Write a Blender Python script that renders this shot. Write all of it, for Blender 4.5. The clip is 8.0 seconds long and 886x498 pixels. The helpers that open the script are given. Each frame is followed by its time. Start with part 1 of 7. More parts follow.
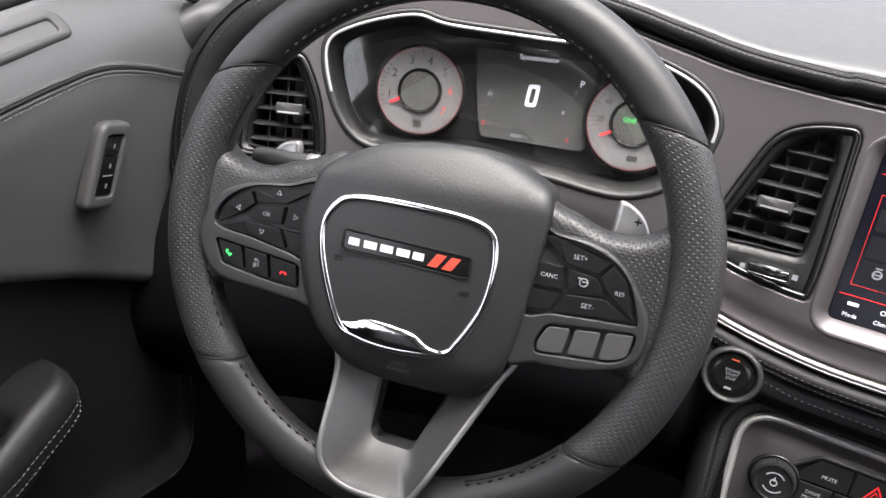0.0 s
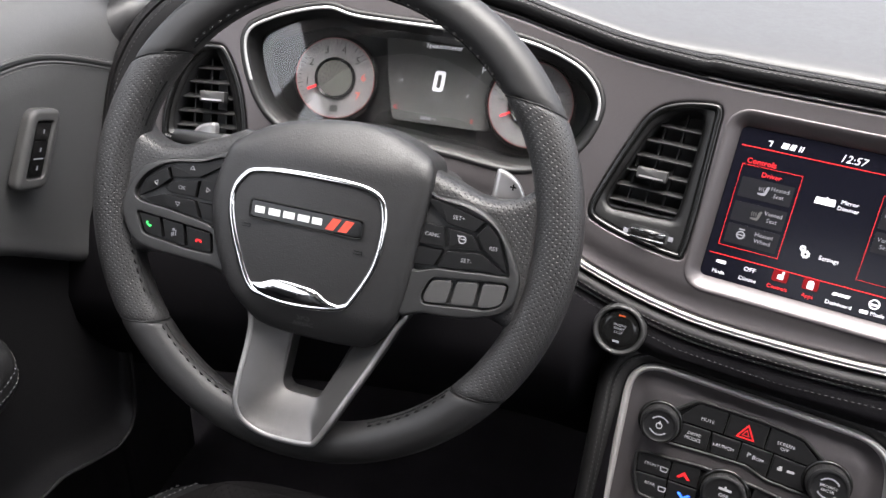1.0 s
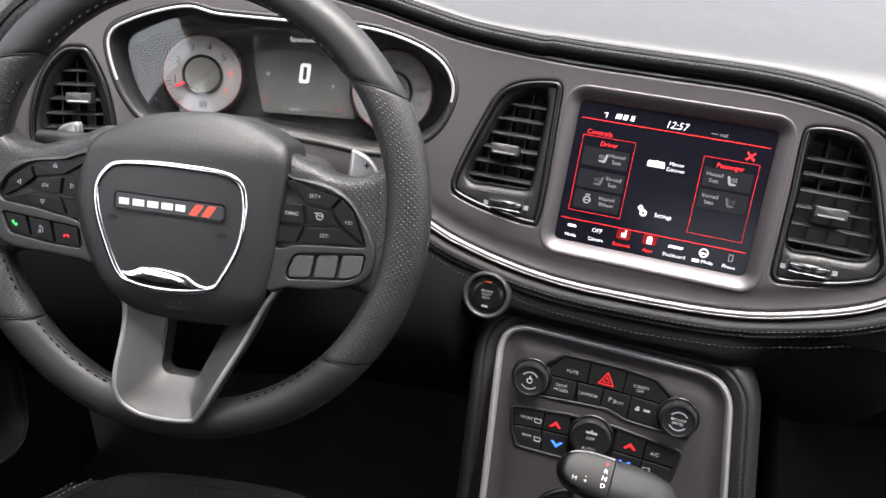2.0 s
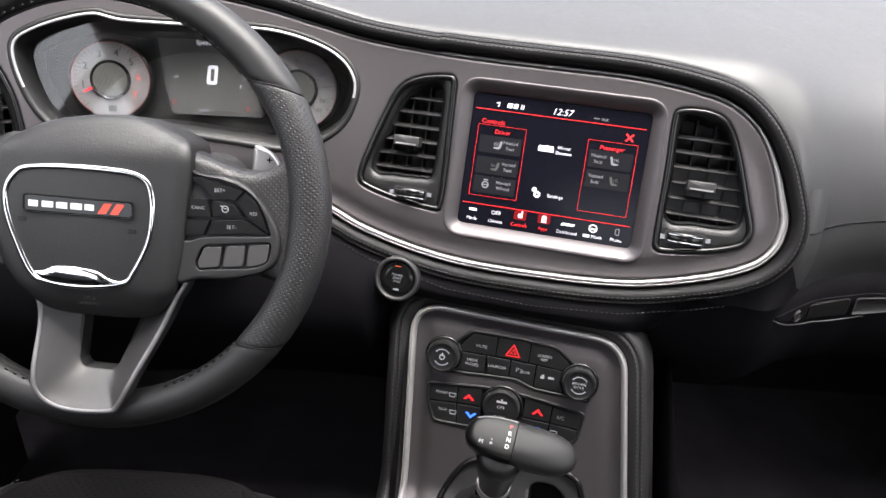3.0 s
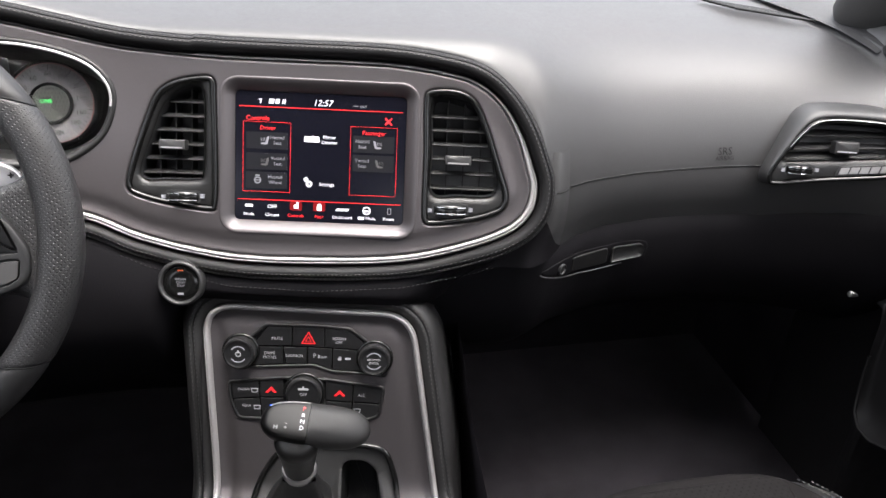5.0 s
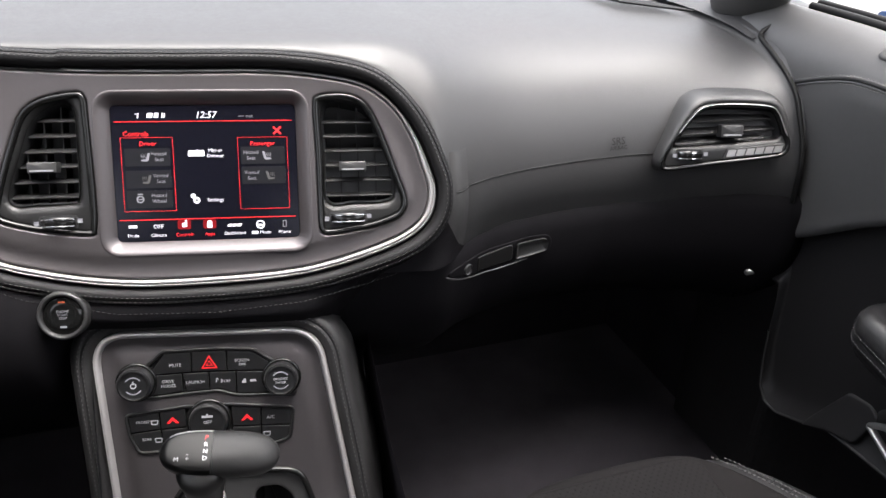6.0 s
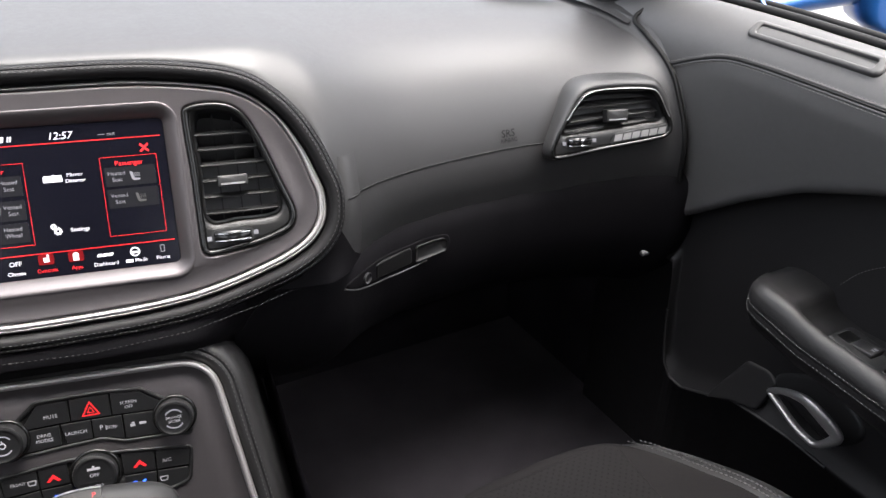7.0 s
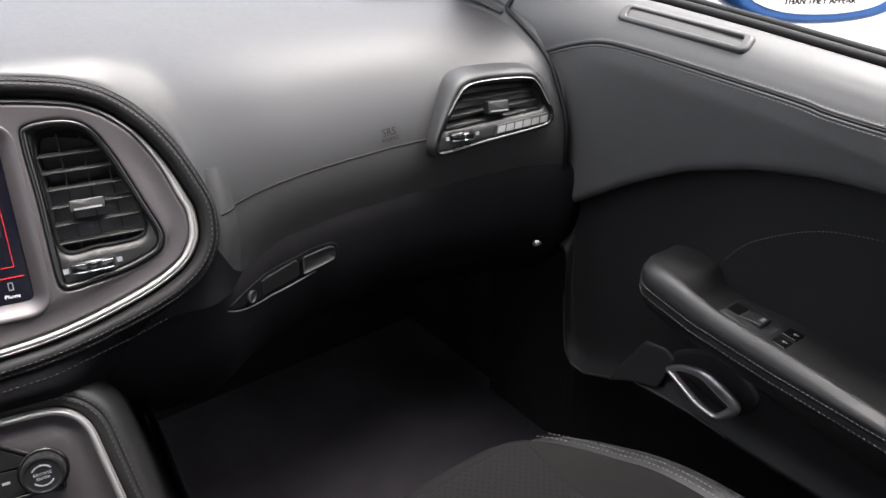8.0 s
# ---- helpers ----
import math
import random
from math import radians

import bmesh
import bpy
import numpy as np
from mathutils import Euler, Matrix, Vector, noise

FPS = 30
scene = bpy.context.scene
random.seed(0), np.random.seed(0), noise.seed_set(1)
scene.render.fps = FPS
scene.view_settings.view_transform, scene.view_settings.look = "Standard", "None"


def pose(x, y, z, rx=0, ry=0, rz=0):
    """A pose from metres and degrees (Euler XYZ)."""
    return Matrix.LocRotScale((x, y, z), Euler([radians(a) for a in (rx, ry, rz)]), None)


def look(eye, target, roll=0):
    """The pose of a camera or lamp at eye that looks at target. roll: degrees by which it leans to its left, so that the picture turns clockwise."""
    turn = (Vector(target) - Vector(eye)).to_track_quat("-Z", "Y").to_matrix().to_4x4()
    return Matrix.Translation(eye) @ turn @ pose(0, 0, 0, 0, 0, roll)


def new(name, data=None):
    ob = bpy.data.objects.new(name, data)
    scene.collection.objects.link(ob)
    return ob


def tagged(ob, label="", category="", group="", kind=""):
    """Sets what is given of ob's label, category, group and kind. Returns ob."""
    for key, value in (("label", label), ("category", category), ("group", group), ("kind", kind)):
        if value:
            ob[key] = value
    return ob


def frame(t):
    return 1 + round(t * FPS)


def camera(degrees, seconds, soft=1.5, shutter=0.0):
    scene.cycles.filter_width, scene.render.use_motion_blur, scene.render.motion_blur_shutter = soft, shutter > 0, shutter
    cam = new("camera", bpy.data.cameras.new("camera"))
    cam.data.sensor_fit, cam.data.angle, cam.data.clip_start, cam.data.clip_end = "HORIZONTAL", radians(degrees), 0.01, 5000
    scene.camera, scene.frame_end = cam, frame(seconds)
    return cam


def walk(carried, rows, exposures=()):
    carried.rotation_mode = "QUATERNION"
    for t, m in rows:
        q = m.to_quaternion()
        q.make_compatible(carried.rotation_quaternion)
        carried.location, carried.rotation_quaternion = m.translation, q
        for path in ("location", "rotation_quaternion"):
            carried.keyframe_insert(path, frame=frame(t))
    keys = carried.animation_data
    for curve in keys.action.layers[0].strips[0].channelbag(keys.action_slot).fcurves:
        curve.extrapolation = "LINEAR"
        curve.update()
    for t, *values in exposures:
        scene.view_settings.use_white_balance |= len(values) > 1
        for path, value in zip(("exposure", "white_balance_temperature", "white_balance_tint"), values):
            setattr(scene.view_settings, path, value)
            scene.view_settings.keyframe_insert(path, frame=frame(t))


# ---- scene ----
cam = camera(61.6, 8.0)
PATH = [
    (0, (-0.255, 0.054, 0.894), (-0.693, 1.707, -0.143), 4.1),
    (0.5, (-0.219, 0.035, 0.897), (-0.631, 1.695, -0.14), 4.1),
    (1, (-0.189, 0.008, 0.906), (-0.547, 1.682, -0.128), 4.2),
    (1.5, (-0.158, -0.011, 0.908), (-0.406, 1.688, -0.119), 4.0),
    (3, (-0.099, -0.069, 0.929), (-0.093, 1.649, -0.096), 3.6),
    (3.5, (-0.074, -0.09, 0.927), (0.016, 1.629, -0.09), 3.4),
    (4, (-0.052, -0.105, 0.931), (0.13, 1.611, -0.079), 3.2),
    (4.5, (-0.04, -0.111, 0.935), (0.258, 1.591, -0.073), 3.3),
    (6, (-0.008, -0.102, 0.921), (0.604, 1.538, -0.047), 2.4),
    (6.5, (-0.001, -0.089, 0.916), (0.746, 1.5, -0.042), 1.9),
    (7, (0.002, -0.071, 0.909), (0.872, 1.454, -0.049), 1.6),
    (7.5, (0.011, -0.057, 0.901), (0.999, 1.395, -0.057), 1.3),
    (8, (0.027, -0.048, 0.899), (1.124, 1.323, -0.059), 0.9),
]
walk(cam, [(t, look(eye, target, roll)) for t, eye, target, roll in PATH])

from mathutils.bvhtree import BVHTree  # noqa: E402
from mathutils.geometry import delaunay_2d_cdt  # noqa: E402

# ---- light ----
world = bpy.data.worlds.new("daylight")
world.use_nodes = True
scene.world = world
wn = world.node_tree
sky = wn.nodes.new("ShaderNodeTexSky")
sky.sky_type, sky.sun_disc = "NISHITA", False
sky.sun_elevation, sky.sun_rotation = radians(77), radians(145)
sky.air_density, sky.dust_density, sky.ozone_density = 0.75, 8.0, 1.0
haze = wn.nodes.new("ShaderNodeHueSaturation")
haze.inputs["Saturation"].default_value = 0.35
wn.links.new(sky.outputs["Color"], haze.inputs["Color"])
wn.links.new(haze.outputs["Color"], wn.nodes["Background"].inputs["Color"])
wn.nodes["Background"].inputs["Strength"].default_value = 0.13
sun = new("sun", bpy.data.lights.new("sun", "SUN"))
sun.data.energy, sun.data.angle, sun.data.color = 0.6, radians(90), (1.0, 0.985, 0.97)
sun.matrix_world = look((0.9, -1.3, 7.2), (0, 0, 0))
scene.view_settings.exposure = 2.98

# ---- materials ----


def node(nt, kind, **values):
    n = nt.nodes.new(kind)
    for k, v in values.items():
        n.inputs[k.replace("_", " ")].default_value = v
    return n


def mat(name, col, rough=0.5, metal=0.0, var=0.2, big=9.0, fine=160.0, grain=0.0, grain_scale=800.0, brushed=None, coat=0.0, emit=0.0, perf=0.0, uv=False, rvar=0.12, spec=0.5):
    """A surface: base colour that drifts at two scales, roughness that drifts too, and a relief of cells, grooves or holes."""
    m = bpy.data.materials.new(name)
    m.use_nodes = True
    nt = m.node_tree
    b = nt.nodes["Principled BSDF"]
    b.inputs["Metallic"].default_value = metal
    b.inputs["Coat Weight"].default_value = coat
    b.inputs["Coat Roughness"].default_value = 0.06
    b.inputs["Specular IOR Level"].default_value = spec
    co = nt.nodes.new("ShaderNodeTexCoord").outputs["UV" if uv else "Object"]
    src = nt.nodes.new("ShaderNodeTexCoord").outputs["Object"]
    if brushed:
        mp = node(nt, "ShaderNodeMapping", Scale=brushed)
        nt.links.new(src, mp.inputs["Vector"])
        src = mp.outputs["Vector"]
    a = node(nt, "ShaderNodeTexNoise", Scale=1.0 if brushed else big, Detail=4.0, Roughness=0.6)
    f = node(nt, "ShaderNodeTexNoise", Scale=6.0 if brushed else fine, Detail=3.0, Roughness=0.7)
    for n in (a, f):
        nt.links.new(src, n.inputs["Vector"])
    mix = node(nt, "ShaderNodeMath")
    mix.operation = "ADD"
    nt.links.new(a.outputs["Fac"], mix.inputs[0])
    nt.links.new(f.outputs["Fac"], mix.inputs[1])
    ramp = nt.nodes.new("ShaderNodeMapRange")
    for k, v in (("From Min", 0.6), ("From Max", 1.4), ("To Min", 0.0), ("To Max", 1.0)):
        ramp.inputs[k].default_value = v
    nt.links.new(mix.outputs[0], ramp.inputs["Value"])
    cm = nt.nodes.new("ShaderNodeMix")
    cm.data_type = "RGBA"
    cm.inputs["A"].default_value = (*[c * (1 - var) for c in col], 1)
    cm.inputs["B"].default_value = (*[min(1, c * (1 + var)) for c in col], 1)
    nt.links.new(ramp.outputs[0], cm.inputs["Factor"])
    colour = cm.outputs["Result"]
    rr = nt.nodes.new("ShaderNodeMapRange")
    rr.inputs["To Min"].default_value, rr.inputs["To Max"].default_value = max(0.02, rough * (1 - rvar)), min(1, rough * (1 + rvar))
    nt.links.new(ramp.outputs[0], rr.inputs["Value"])
    nt.links.new(rr.outputs[0], b.inputs["Roughness"])
    height = None
    if grain:
        vo = node(nt, "ShaderNodeTexVoronoi", Scale=grain_scale)
        vo.feature = "SMOOTH_F1"
        wob = node(nt, "ShaderNodeTexNoise", Scale=grain_scale * 0.4, Detail=2.0)
        nt.links.new(nt.nodes.new("ShaderNodeTexCoord").outputs["Object"], vo.inputs["Vector"])
        nt.links.new(nt.nodes.new("ShaderNodeTexCoord").outputs["Object"], wob.inputs["Vector"])
        add = nt.nodes.new("ShaderNodeMath")
        add.operation = "MULTIPLY"
        nt.links.new(vo.outputs["Distance"], add.inputs[0])
        nt.links.new(wob.outputs["Fac"], add.inputs[1])
        height = add.outputs[0]
    elif brushed:
        height = f.outputs["Fac"]
    if perf:
        rot = node(nt, "ShaderNodeMapping", Scale=(perf, perf, perf), Rotation=(0, 0, radians(45)))
        nt.links.new(co, rot.inputs["Vector"])
        fr = nt.nodes.new("ShaderNodeVectorMath")
        fr.operation = "FRACTION"
        nt.links.new(rot.outputs["Vector"], fr.inputs[0])
        flat = nt.nodes.new("ShaderNodeVectorMath")
        flat.operation = "MULTIPLY_ADD"
        flat.inputs[1].default_value, flat.inputs[2].default_value = (1, 1, 0), (-0.5, -0.5, 0)
        nt.links.new(fr.outputs[0], flat.inputs[0])
        ln = nt.nodes.new("ShaderNodeVectorMath")
        ln.operation = "LENGTH"
        nt.links.new(flat.outputs[0], ln.inputs[0])
        hole = nt.nodes.new("ShaderNodeMapRange")
        hole.inputs["From Min"].default_value, hole.inputs["From Max"].default_value = 0.12, 0.25
        nt.links.new(ln.outputs["Value"], hole.inputs["Value"])
        dark = nt.nodes.new("ShaderNodeMix")
        dark.data_type = "RGBA"
        dark.inputs["A"].default_value = (0.004, 0.004, 0.004, 1)
        nt.links.new(hole.outputs[0], dark.inputs["Factor"])
        nt.links.new(colour, dark.inputs["B"])
        colour = dark.outputs["Result"]
        if height:
            mul = nt.nodes.new("ShaderNodeMath")
            mul.operation = "MULTIPLY_ADD"
            mul.inputs[1].default_value = 3.0
            nt.links.new(hole.outputs[0], mul.inputs[0])
            nt.links.new(height, mul.inputs[2])
            height = mul.outputs[0]
        else:
            height = hole.outputs[0]
    nt.links.new(colour, b.inputs["Base Color"])
    if height is not None:
        bump = node(nt, "ShaderNodeBump", Strength=max(grain, 0.45) if perf else (grain or 0.12), Distance=0.0006)
        nt.links.new(height, bump.inputs["Height"])
        nt.links.new(bump.outputs["Normal"], b.inputs["Normal"])
    if emit:
        b.inputs["Emission Color"].default_value = (*col, 1)
        b.inputs["Emission Strength"].default_value = emit
    return m


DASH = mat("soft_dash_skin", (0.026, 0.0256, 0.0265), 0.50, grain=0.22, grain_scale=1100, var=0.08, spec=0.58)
# Black lower dash plastic, its colour taken darker for shade on the glove box.
DASH_LOW = mat("shade_darkened_black_plastic", (0.0060, 0.0056, 0.0066), 0.66, grain=0.30, grain_scale=900, spec=0.06)
LEATHER = mat("black_leather", (0.0135, 0.0131, 0.0136), 0.49, grain=0.20, grain_scale=1500, spec=0.45)
EDGE_LEATHER = mat("matt_black_leather_roll", (0.0078, 0.0075, 0.0080), 0.56, grain=0.26, grain_scale=1200, spec=0.20)
LEATHER_PAD = mat("moulded_black_leather_grain", (0.0165, 0.0161, 0.0167), 0.46, grain=0.38, grain_scale=1150, spec=0.45)
PERF = mat("perforated_black_leather", (0.0210, 0.0204, 0.0210), 0.45, grain=0.16, grain_scale=1500, perf=330.0, uv=True, spec=0.5)
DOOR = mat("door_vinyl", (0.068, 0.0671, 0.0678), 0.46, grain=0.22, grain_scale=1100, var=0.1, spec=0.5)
# Door vinyl in a much darker colour that carries the shade low down.
DOOR_LOW = mat("shade_darkened_door_vinyl", (0.0100, 0.0095, 0.0104), 0.55, grain=0.22, grain_scale=1000, spec=0.35)
SUEDE = mat("black_suede", (0.0086, 0.0077, 0.0080), 0.9, var=0.45, big=14, fine=500, spec=0.12)
SUEDE_PERF = mat("perforated_suede", (0.0098, 0.0089, 0.0092), 0.9, var=0.3, big=14, fine=500, perf=165.0, spec=0.12)
CARPET = mat("black_carpet", (0.0195, 0.0180, 0.0207), 0.95, var=0.5, fine=900, grain=0.6, grain_scale=1200, spec=0.0)
PLASTIC = mat("matt_black_plastic", (0.016, 0.016, 0.017), 0.5, var=0.15, grain=0.12, grain_scale=1400)
GREY_PLASTIC = mat("dark_grey_plastic", (0.019, 0.0188, 0.0192), 0.46, var=0.12, grain=0.10, grain_scale=1400, spec=0.45)
VENT_BLACK = mat("satin_black_vent_plastic", (0.0075, 0.0074, 0.0076), 0.42, var=0.1, fine=600, spec=0.35)
SOFT_GREY = mat("soft_grey_plastic", (0.050, 0.049, 0.049), 0.5, var=0.1, grain=0.1, grain_scale=1200)
BUTTON = mat("rubber_coated_buttons", (0.0062, 0.0062, 0.0067), 0.52, var=0.12, fine=400, spec=0.2)
GLOSS = mat("piano_black", (0.005, 0.005, 0.005), 0.18, var=0.1, coat=0.18, rvar=0.3, spec=0.35)
BEZEL = mat("satin_dark_metal", (0.078, 0.071, 0.074), 0.40, metal=0.66, var=0.06, big=6, fine=420, rvar=0.1)
SATIN = mat("satin_silver_paint", (0.42, 0.41, 0.41), 0.36, metal=0.8, var=0.06)
SPOKE = mat("satin_grey_paint", (0.098, 0.095, 0.095), 0.40, metal=0.7, var=0.08)
# The spoke's grey made lighter, standing for light on its outer facet.
SPOKE_LIT = mat("lit_facet_grey_paint", (0.25, 0.245, 0.245), 0.40, metal=0.7, var=0.06)
CHROME = mat("chrome", (0.78, 0.78, 0.78), 0.07, metal=1.0, var=0.03, rvar=0.4)
STRIP = mat("polished_strip", (0.33, 0.32, 0.32), 0.40, metal=0.45, var=0.05, big=5, fine=300)
THREAD = mat("grey_thread", (0.100, 0.098, 0.098), 0.8, var=0.25, fine=900)
DARK_THREAD = mat("dark_grey_thread", (0.024, 0.0236, 0.0236), 0.8, var=0.25, fine=900)
ROLL_THREAD = mat("grey_roll_thread", (0.052, 0.051, 0.052), 0.8, var=0.25, fine=900)
WHITE = mat("white_print", (0.30, 0.30, 0.31), 0.5, var=0.04)
LIT = mat("lit_white_legend", (0.50, 0.50, 0.54), 0.5, var=0.02, emit=0.18)
DIM = mat("dim_screen_grey", (0.13, 0.13, 0.145), 0.5, var=0.02, emit=0.10)
TILE = mat("screen_tile_charcoal", (0.007, 0.007, 0.0085), 0.4, var=0.02, emit=0.10, spec=0.1)
DARK_RED = mat("dull_red_ring", (0.20, 0.035, 0.035), 0.45, var=0.05)
BRIGHT_WHITE = mat("white_enamel", (0.72, 0.72, 0.72), 0.4, var=0.03)
RED = mat("red_enamel", (0.62, 0.06, 0.035), 0.4, var=0.05)
LIT_RED = mat("lit_red", (0.52, 0.010, 0.014), 0.5, var=0.02, emit=0.13)
RED_GLOW = mat("dim_red_backlight", (0.085, 0.003, 0.004), 0.4, var=0.02, emit=0.16, spec=0.1)
GRIP = mat("soft_black_grip", (0.0150, 0.0147, 0.0150), 0.58, var=0.12, grain=0.08, grain_scale=1600, spec=0.38)
CAP = mat("smooth_black_cap", (0.0042, 0.0042, 0.0043), 0.33, var=0.1, spec=0.14)
SLAT = mat("matt_black_slats", (0.0095, 0.0094, 0.0096), 0.55, var=0.12, spec=0.30)
LIT_BLUE = mat("lit_blue", (0.03, 0.12, 0.85), 0.5, var=0.02, emit=0.30)
LIT_GREEN = mat("lit_green", (0.04, 0.55, 0.10), 0.5, var=0.02, emit=0.25)
LIT_AMBER = mat("lit_amber", (0.28, 0.045, 0.008), 0.5, var=0.02, emit=0.03)
SCREEN = mat("screen_black", (0.004, 0.004, 0.007), 0.16, var=0.05, spec=0.16)
DISPLAY = mat("instrument_display", (0.050, 0.051, 0.050), 0.30, var=0.08)
DIAL = mat("dial_silver", (0.140, 0.136, 0.140), 0.42, metal=0.4, var=0.08)
DIAL_HUB = mat("dial_hub_mesh", (0.050, 0.050, 0.046), 0.5, metal=0.3, var=0.05, perf=420.0)
BLUE_PAINT = mat("blue_metallic_paint", (0.008, 0.070, 0.240), 0.35, metal=0.2, var=0.1, coat=0.25)
MIRROR = mat("mirror_glass", (0.9, 0.9, 0.9), 0.02, metal=1.0, var=0.01)
RUBBER = mat("rubber_seal", (0.0060, 0.0060, 0.0062), 0.6, spec=0.22)
HEADLINER = mat("grey_headliner", (0.56, 0.55, 0.55), 0.95, fine=700)
CONCRETE = mat("pale_concrete", (0.140, 0.136, 0.132), 0.8, big=0.6, fine=12)
GLASS = bpy.data.materials.new("clear_glass")
GLASS.use_nodes = True
gp = GLASS.node_tree.nodes["Principled BSDF"]
gp.inputs["Transmission Weight"].default_value, gp.inputs["Roughness"].default_value, gp.inputs["IOR"].default_value = 1.0, 0.0, 1.45

# ---- shaping helpers ----
ORIGIN = {}


def even_normals(me, limit):
    """Corner normals weighted by face area, so that flat plates stay flat up to their rounded edges."""
    n, k = len(me.loops), len(me.polygons)
    vert, area, nrm = np.empty(n, np.int32), np.empty(k), np.empty(k * 3)
    count = np.empty(k, np.int32)
    me.loops.foreach_get("vertex_index", vert)
    me.polygons.foreach_get("area", area)
    me.polygons.foreach_get("normal", nrm)
    me.polygons.foreach_get("loop_total", count)
    nrm = nrm.reshape(-1, 3)
    face = np.repeat(np.arange(k), count)
    order = np.argsort(vert, kind="stable")
    many = np.bincount(vert, minlength=len(me.vertices))
    first = np.r_[0, np.cumsum(many)[:-1]]
    deg = many[vert]
    src = np.repeat(np.arange(n), deg)
    step = np.arange(len(src)) - np.repeat(np.r_[0, np.cumsum(deg)[:-1]], deg)
    other = face[order[first[vert[src]] + step]]
    ok = (nrm[face[src]] * nrm[other]).sum(1) > limit
    out = np.zeros((n, 3))
    for c in range(3):
        out[:, c] = np.bincount(src, weights=np.where(ok, area[other] * nrm[other, c], 0), minlength=n)
    size = np.linalg.norm(out, axis=1)
    out = np.where(size[:, None] > 1e-16, out / np.maximum(size, 1e-16)[:, None], nrm[face])
    me.normals_split_custom_set([tuple(q) for q in out])


def part(name, bm, material, parent=None, label="", sharp=38):
    """Links a bmesh given in world metres as one mesh object, under a thing or under a part."""
    base = ORIGIN[parent.name] if parent else Vector((0, 0, 0))
    bmesh.ops.recalc_face_normals(bm, faces=bm.faces)
    bm.transform(Matrix.Translation(-base))
    me = bpy.data.meshes.new(name)
    bm.to_mesh(me)
    bm.free()
    me.materials.append(material)
    me.shade_smooth()
    me.set_sharp_from_angle(angle=radians(sharp))
    if me.uv_layers:
        even_normals(me, math.cos(radians(sharp)))
    ob = new(name, me)
    ob.parent = parent
    ORIGIN[ob.name] = base
    return tagged(ob, label)


def thing(name, at, label, category, group="", kind=""):
    ob = new(name)
    ob.empty_display_size = 0.02
    ob.location = at
    ORIGIN[ob.name] = Vector(at)
    return tagged(ob, label, category, group, kind)


def curve(points, n, closed=False):
    """A smooth curve through a few points, evenly spaced along its length."""
    p = np.array(points, float)
    m = len(p)
    out = []
    idx = range(m) if closed else range(m - 1)
    for i in idx:
        a, b = p[i], p[(i + 1) % m]
        z = p[(i - 1) % m] if closed or i else 2 * a - b
        c = p[(i + 2) % m] if closed or i + 2 < m else 2 * b - a
        for k in range(24):
            t = k / 24
            out.append(0.5 * (2 * a + (b - z) * t + (2 * z - 5 * a + 4 * b - c) * t**2 + (3 * a - z - 3 * b + c) * t**3))
    out.append(p[0] if closed else p[-1])
    out = np.array(out)
    d = np.r_[0, np.cumsum(np.linalg.norm(np.diff(out, axis=0), axis=1))]
    at = np.linspace(0, d[-1], n, endpoint=not closed)
    return np.stack([np.interp(at, d, out[:, k]) for k in range(p.shape[1])], 1)


def rounded(points, r, n=5):
    """A polygon with its corners rounded by about r."""
    p = [np.array(q, float) for q in points]
    out = []
    for i, q in enumerate(p):
        a, b = p[i - 1] - q, p[(i + 1) % len(p)] - q
        la, lb = np.linalg.norm(a), np.linalg.norm(b)
        k = min(r, la * 0.48, lb * 0.48)
        s, e = q + a / la * k, q + b / lb * k
        for j in range(n + 1):
            t = j / n
            out.append((1 - t) ** 2 * s + 2 * t * (1 - t) * q + t * t * e)
    return np.array(out)


def offset(loop, d):
    """A closed outline moved outward by d (inward: minus)."""
    p = np.array(loop, float)
    t = np.roll(p, -1, 0) - np.roll(p, 1, 0)
    t /= np.linalg.norm(t, axis=1)[:, None] + 1e-12
    area = 0.5 * np.sum(p[:, 0] * np.roll(p[:, 1], -1) - np.roll(p[:, 0], -1) * p[:, 1])
    nrm = np.stack([t[:, 1], -t[:, 0]], 1) * (1 if area > 0 else -1)
    return p + d * nrm


def rect(w, h, r=0.0, at=(0, 0), n=4):
    q = [(at[0] - w / 2, at[1] - h / 2), (at[0] + w / 2, at[1] - h / 2), (at[0] + w / 2, at[1] + h / 2), (at[0] - w / 2, at[1] + h / 2)]
    return rounded(q, r, n) if r else np.array(q)


def circle(r, n=40, at=(0, 0)):
    return np.array([(at[0] + r * math.cos(2 * math.pi * i / n), at[1] + r * math.sin(2 * math.pi * i / n)) for i in range(n)])


def loft(rings, closed=True, cap0=False, cap1=False, bm=None):
    bm = bm or bmesh.new()
    vr = [[bm.verts.new(p) for p in ring] for ring in rings]
    n = len(rings[0])
    for a, b in zip(vr, vr[1:]):
        for i in range(n if closed else n - 1):
            j = (i + 1) % n
            bm.faces.new((a[i], a[j], b[j], b[i]))
    if cap0:
        bm.faces.new(vr[0][::-1])
    if cap1:
        bm.faces.new(vr[-1])
    return bm


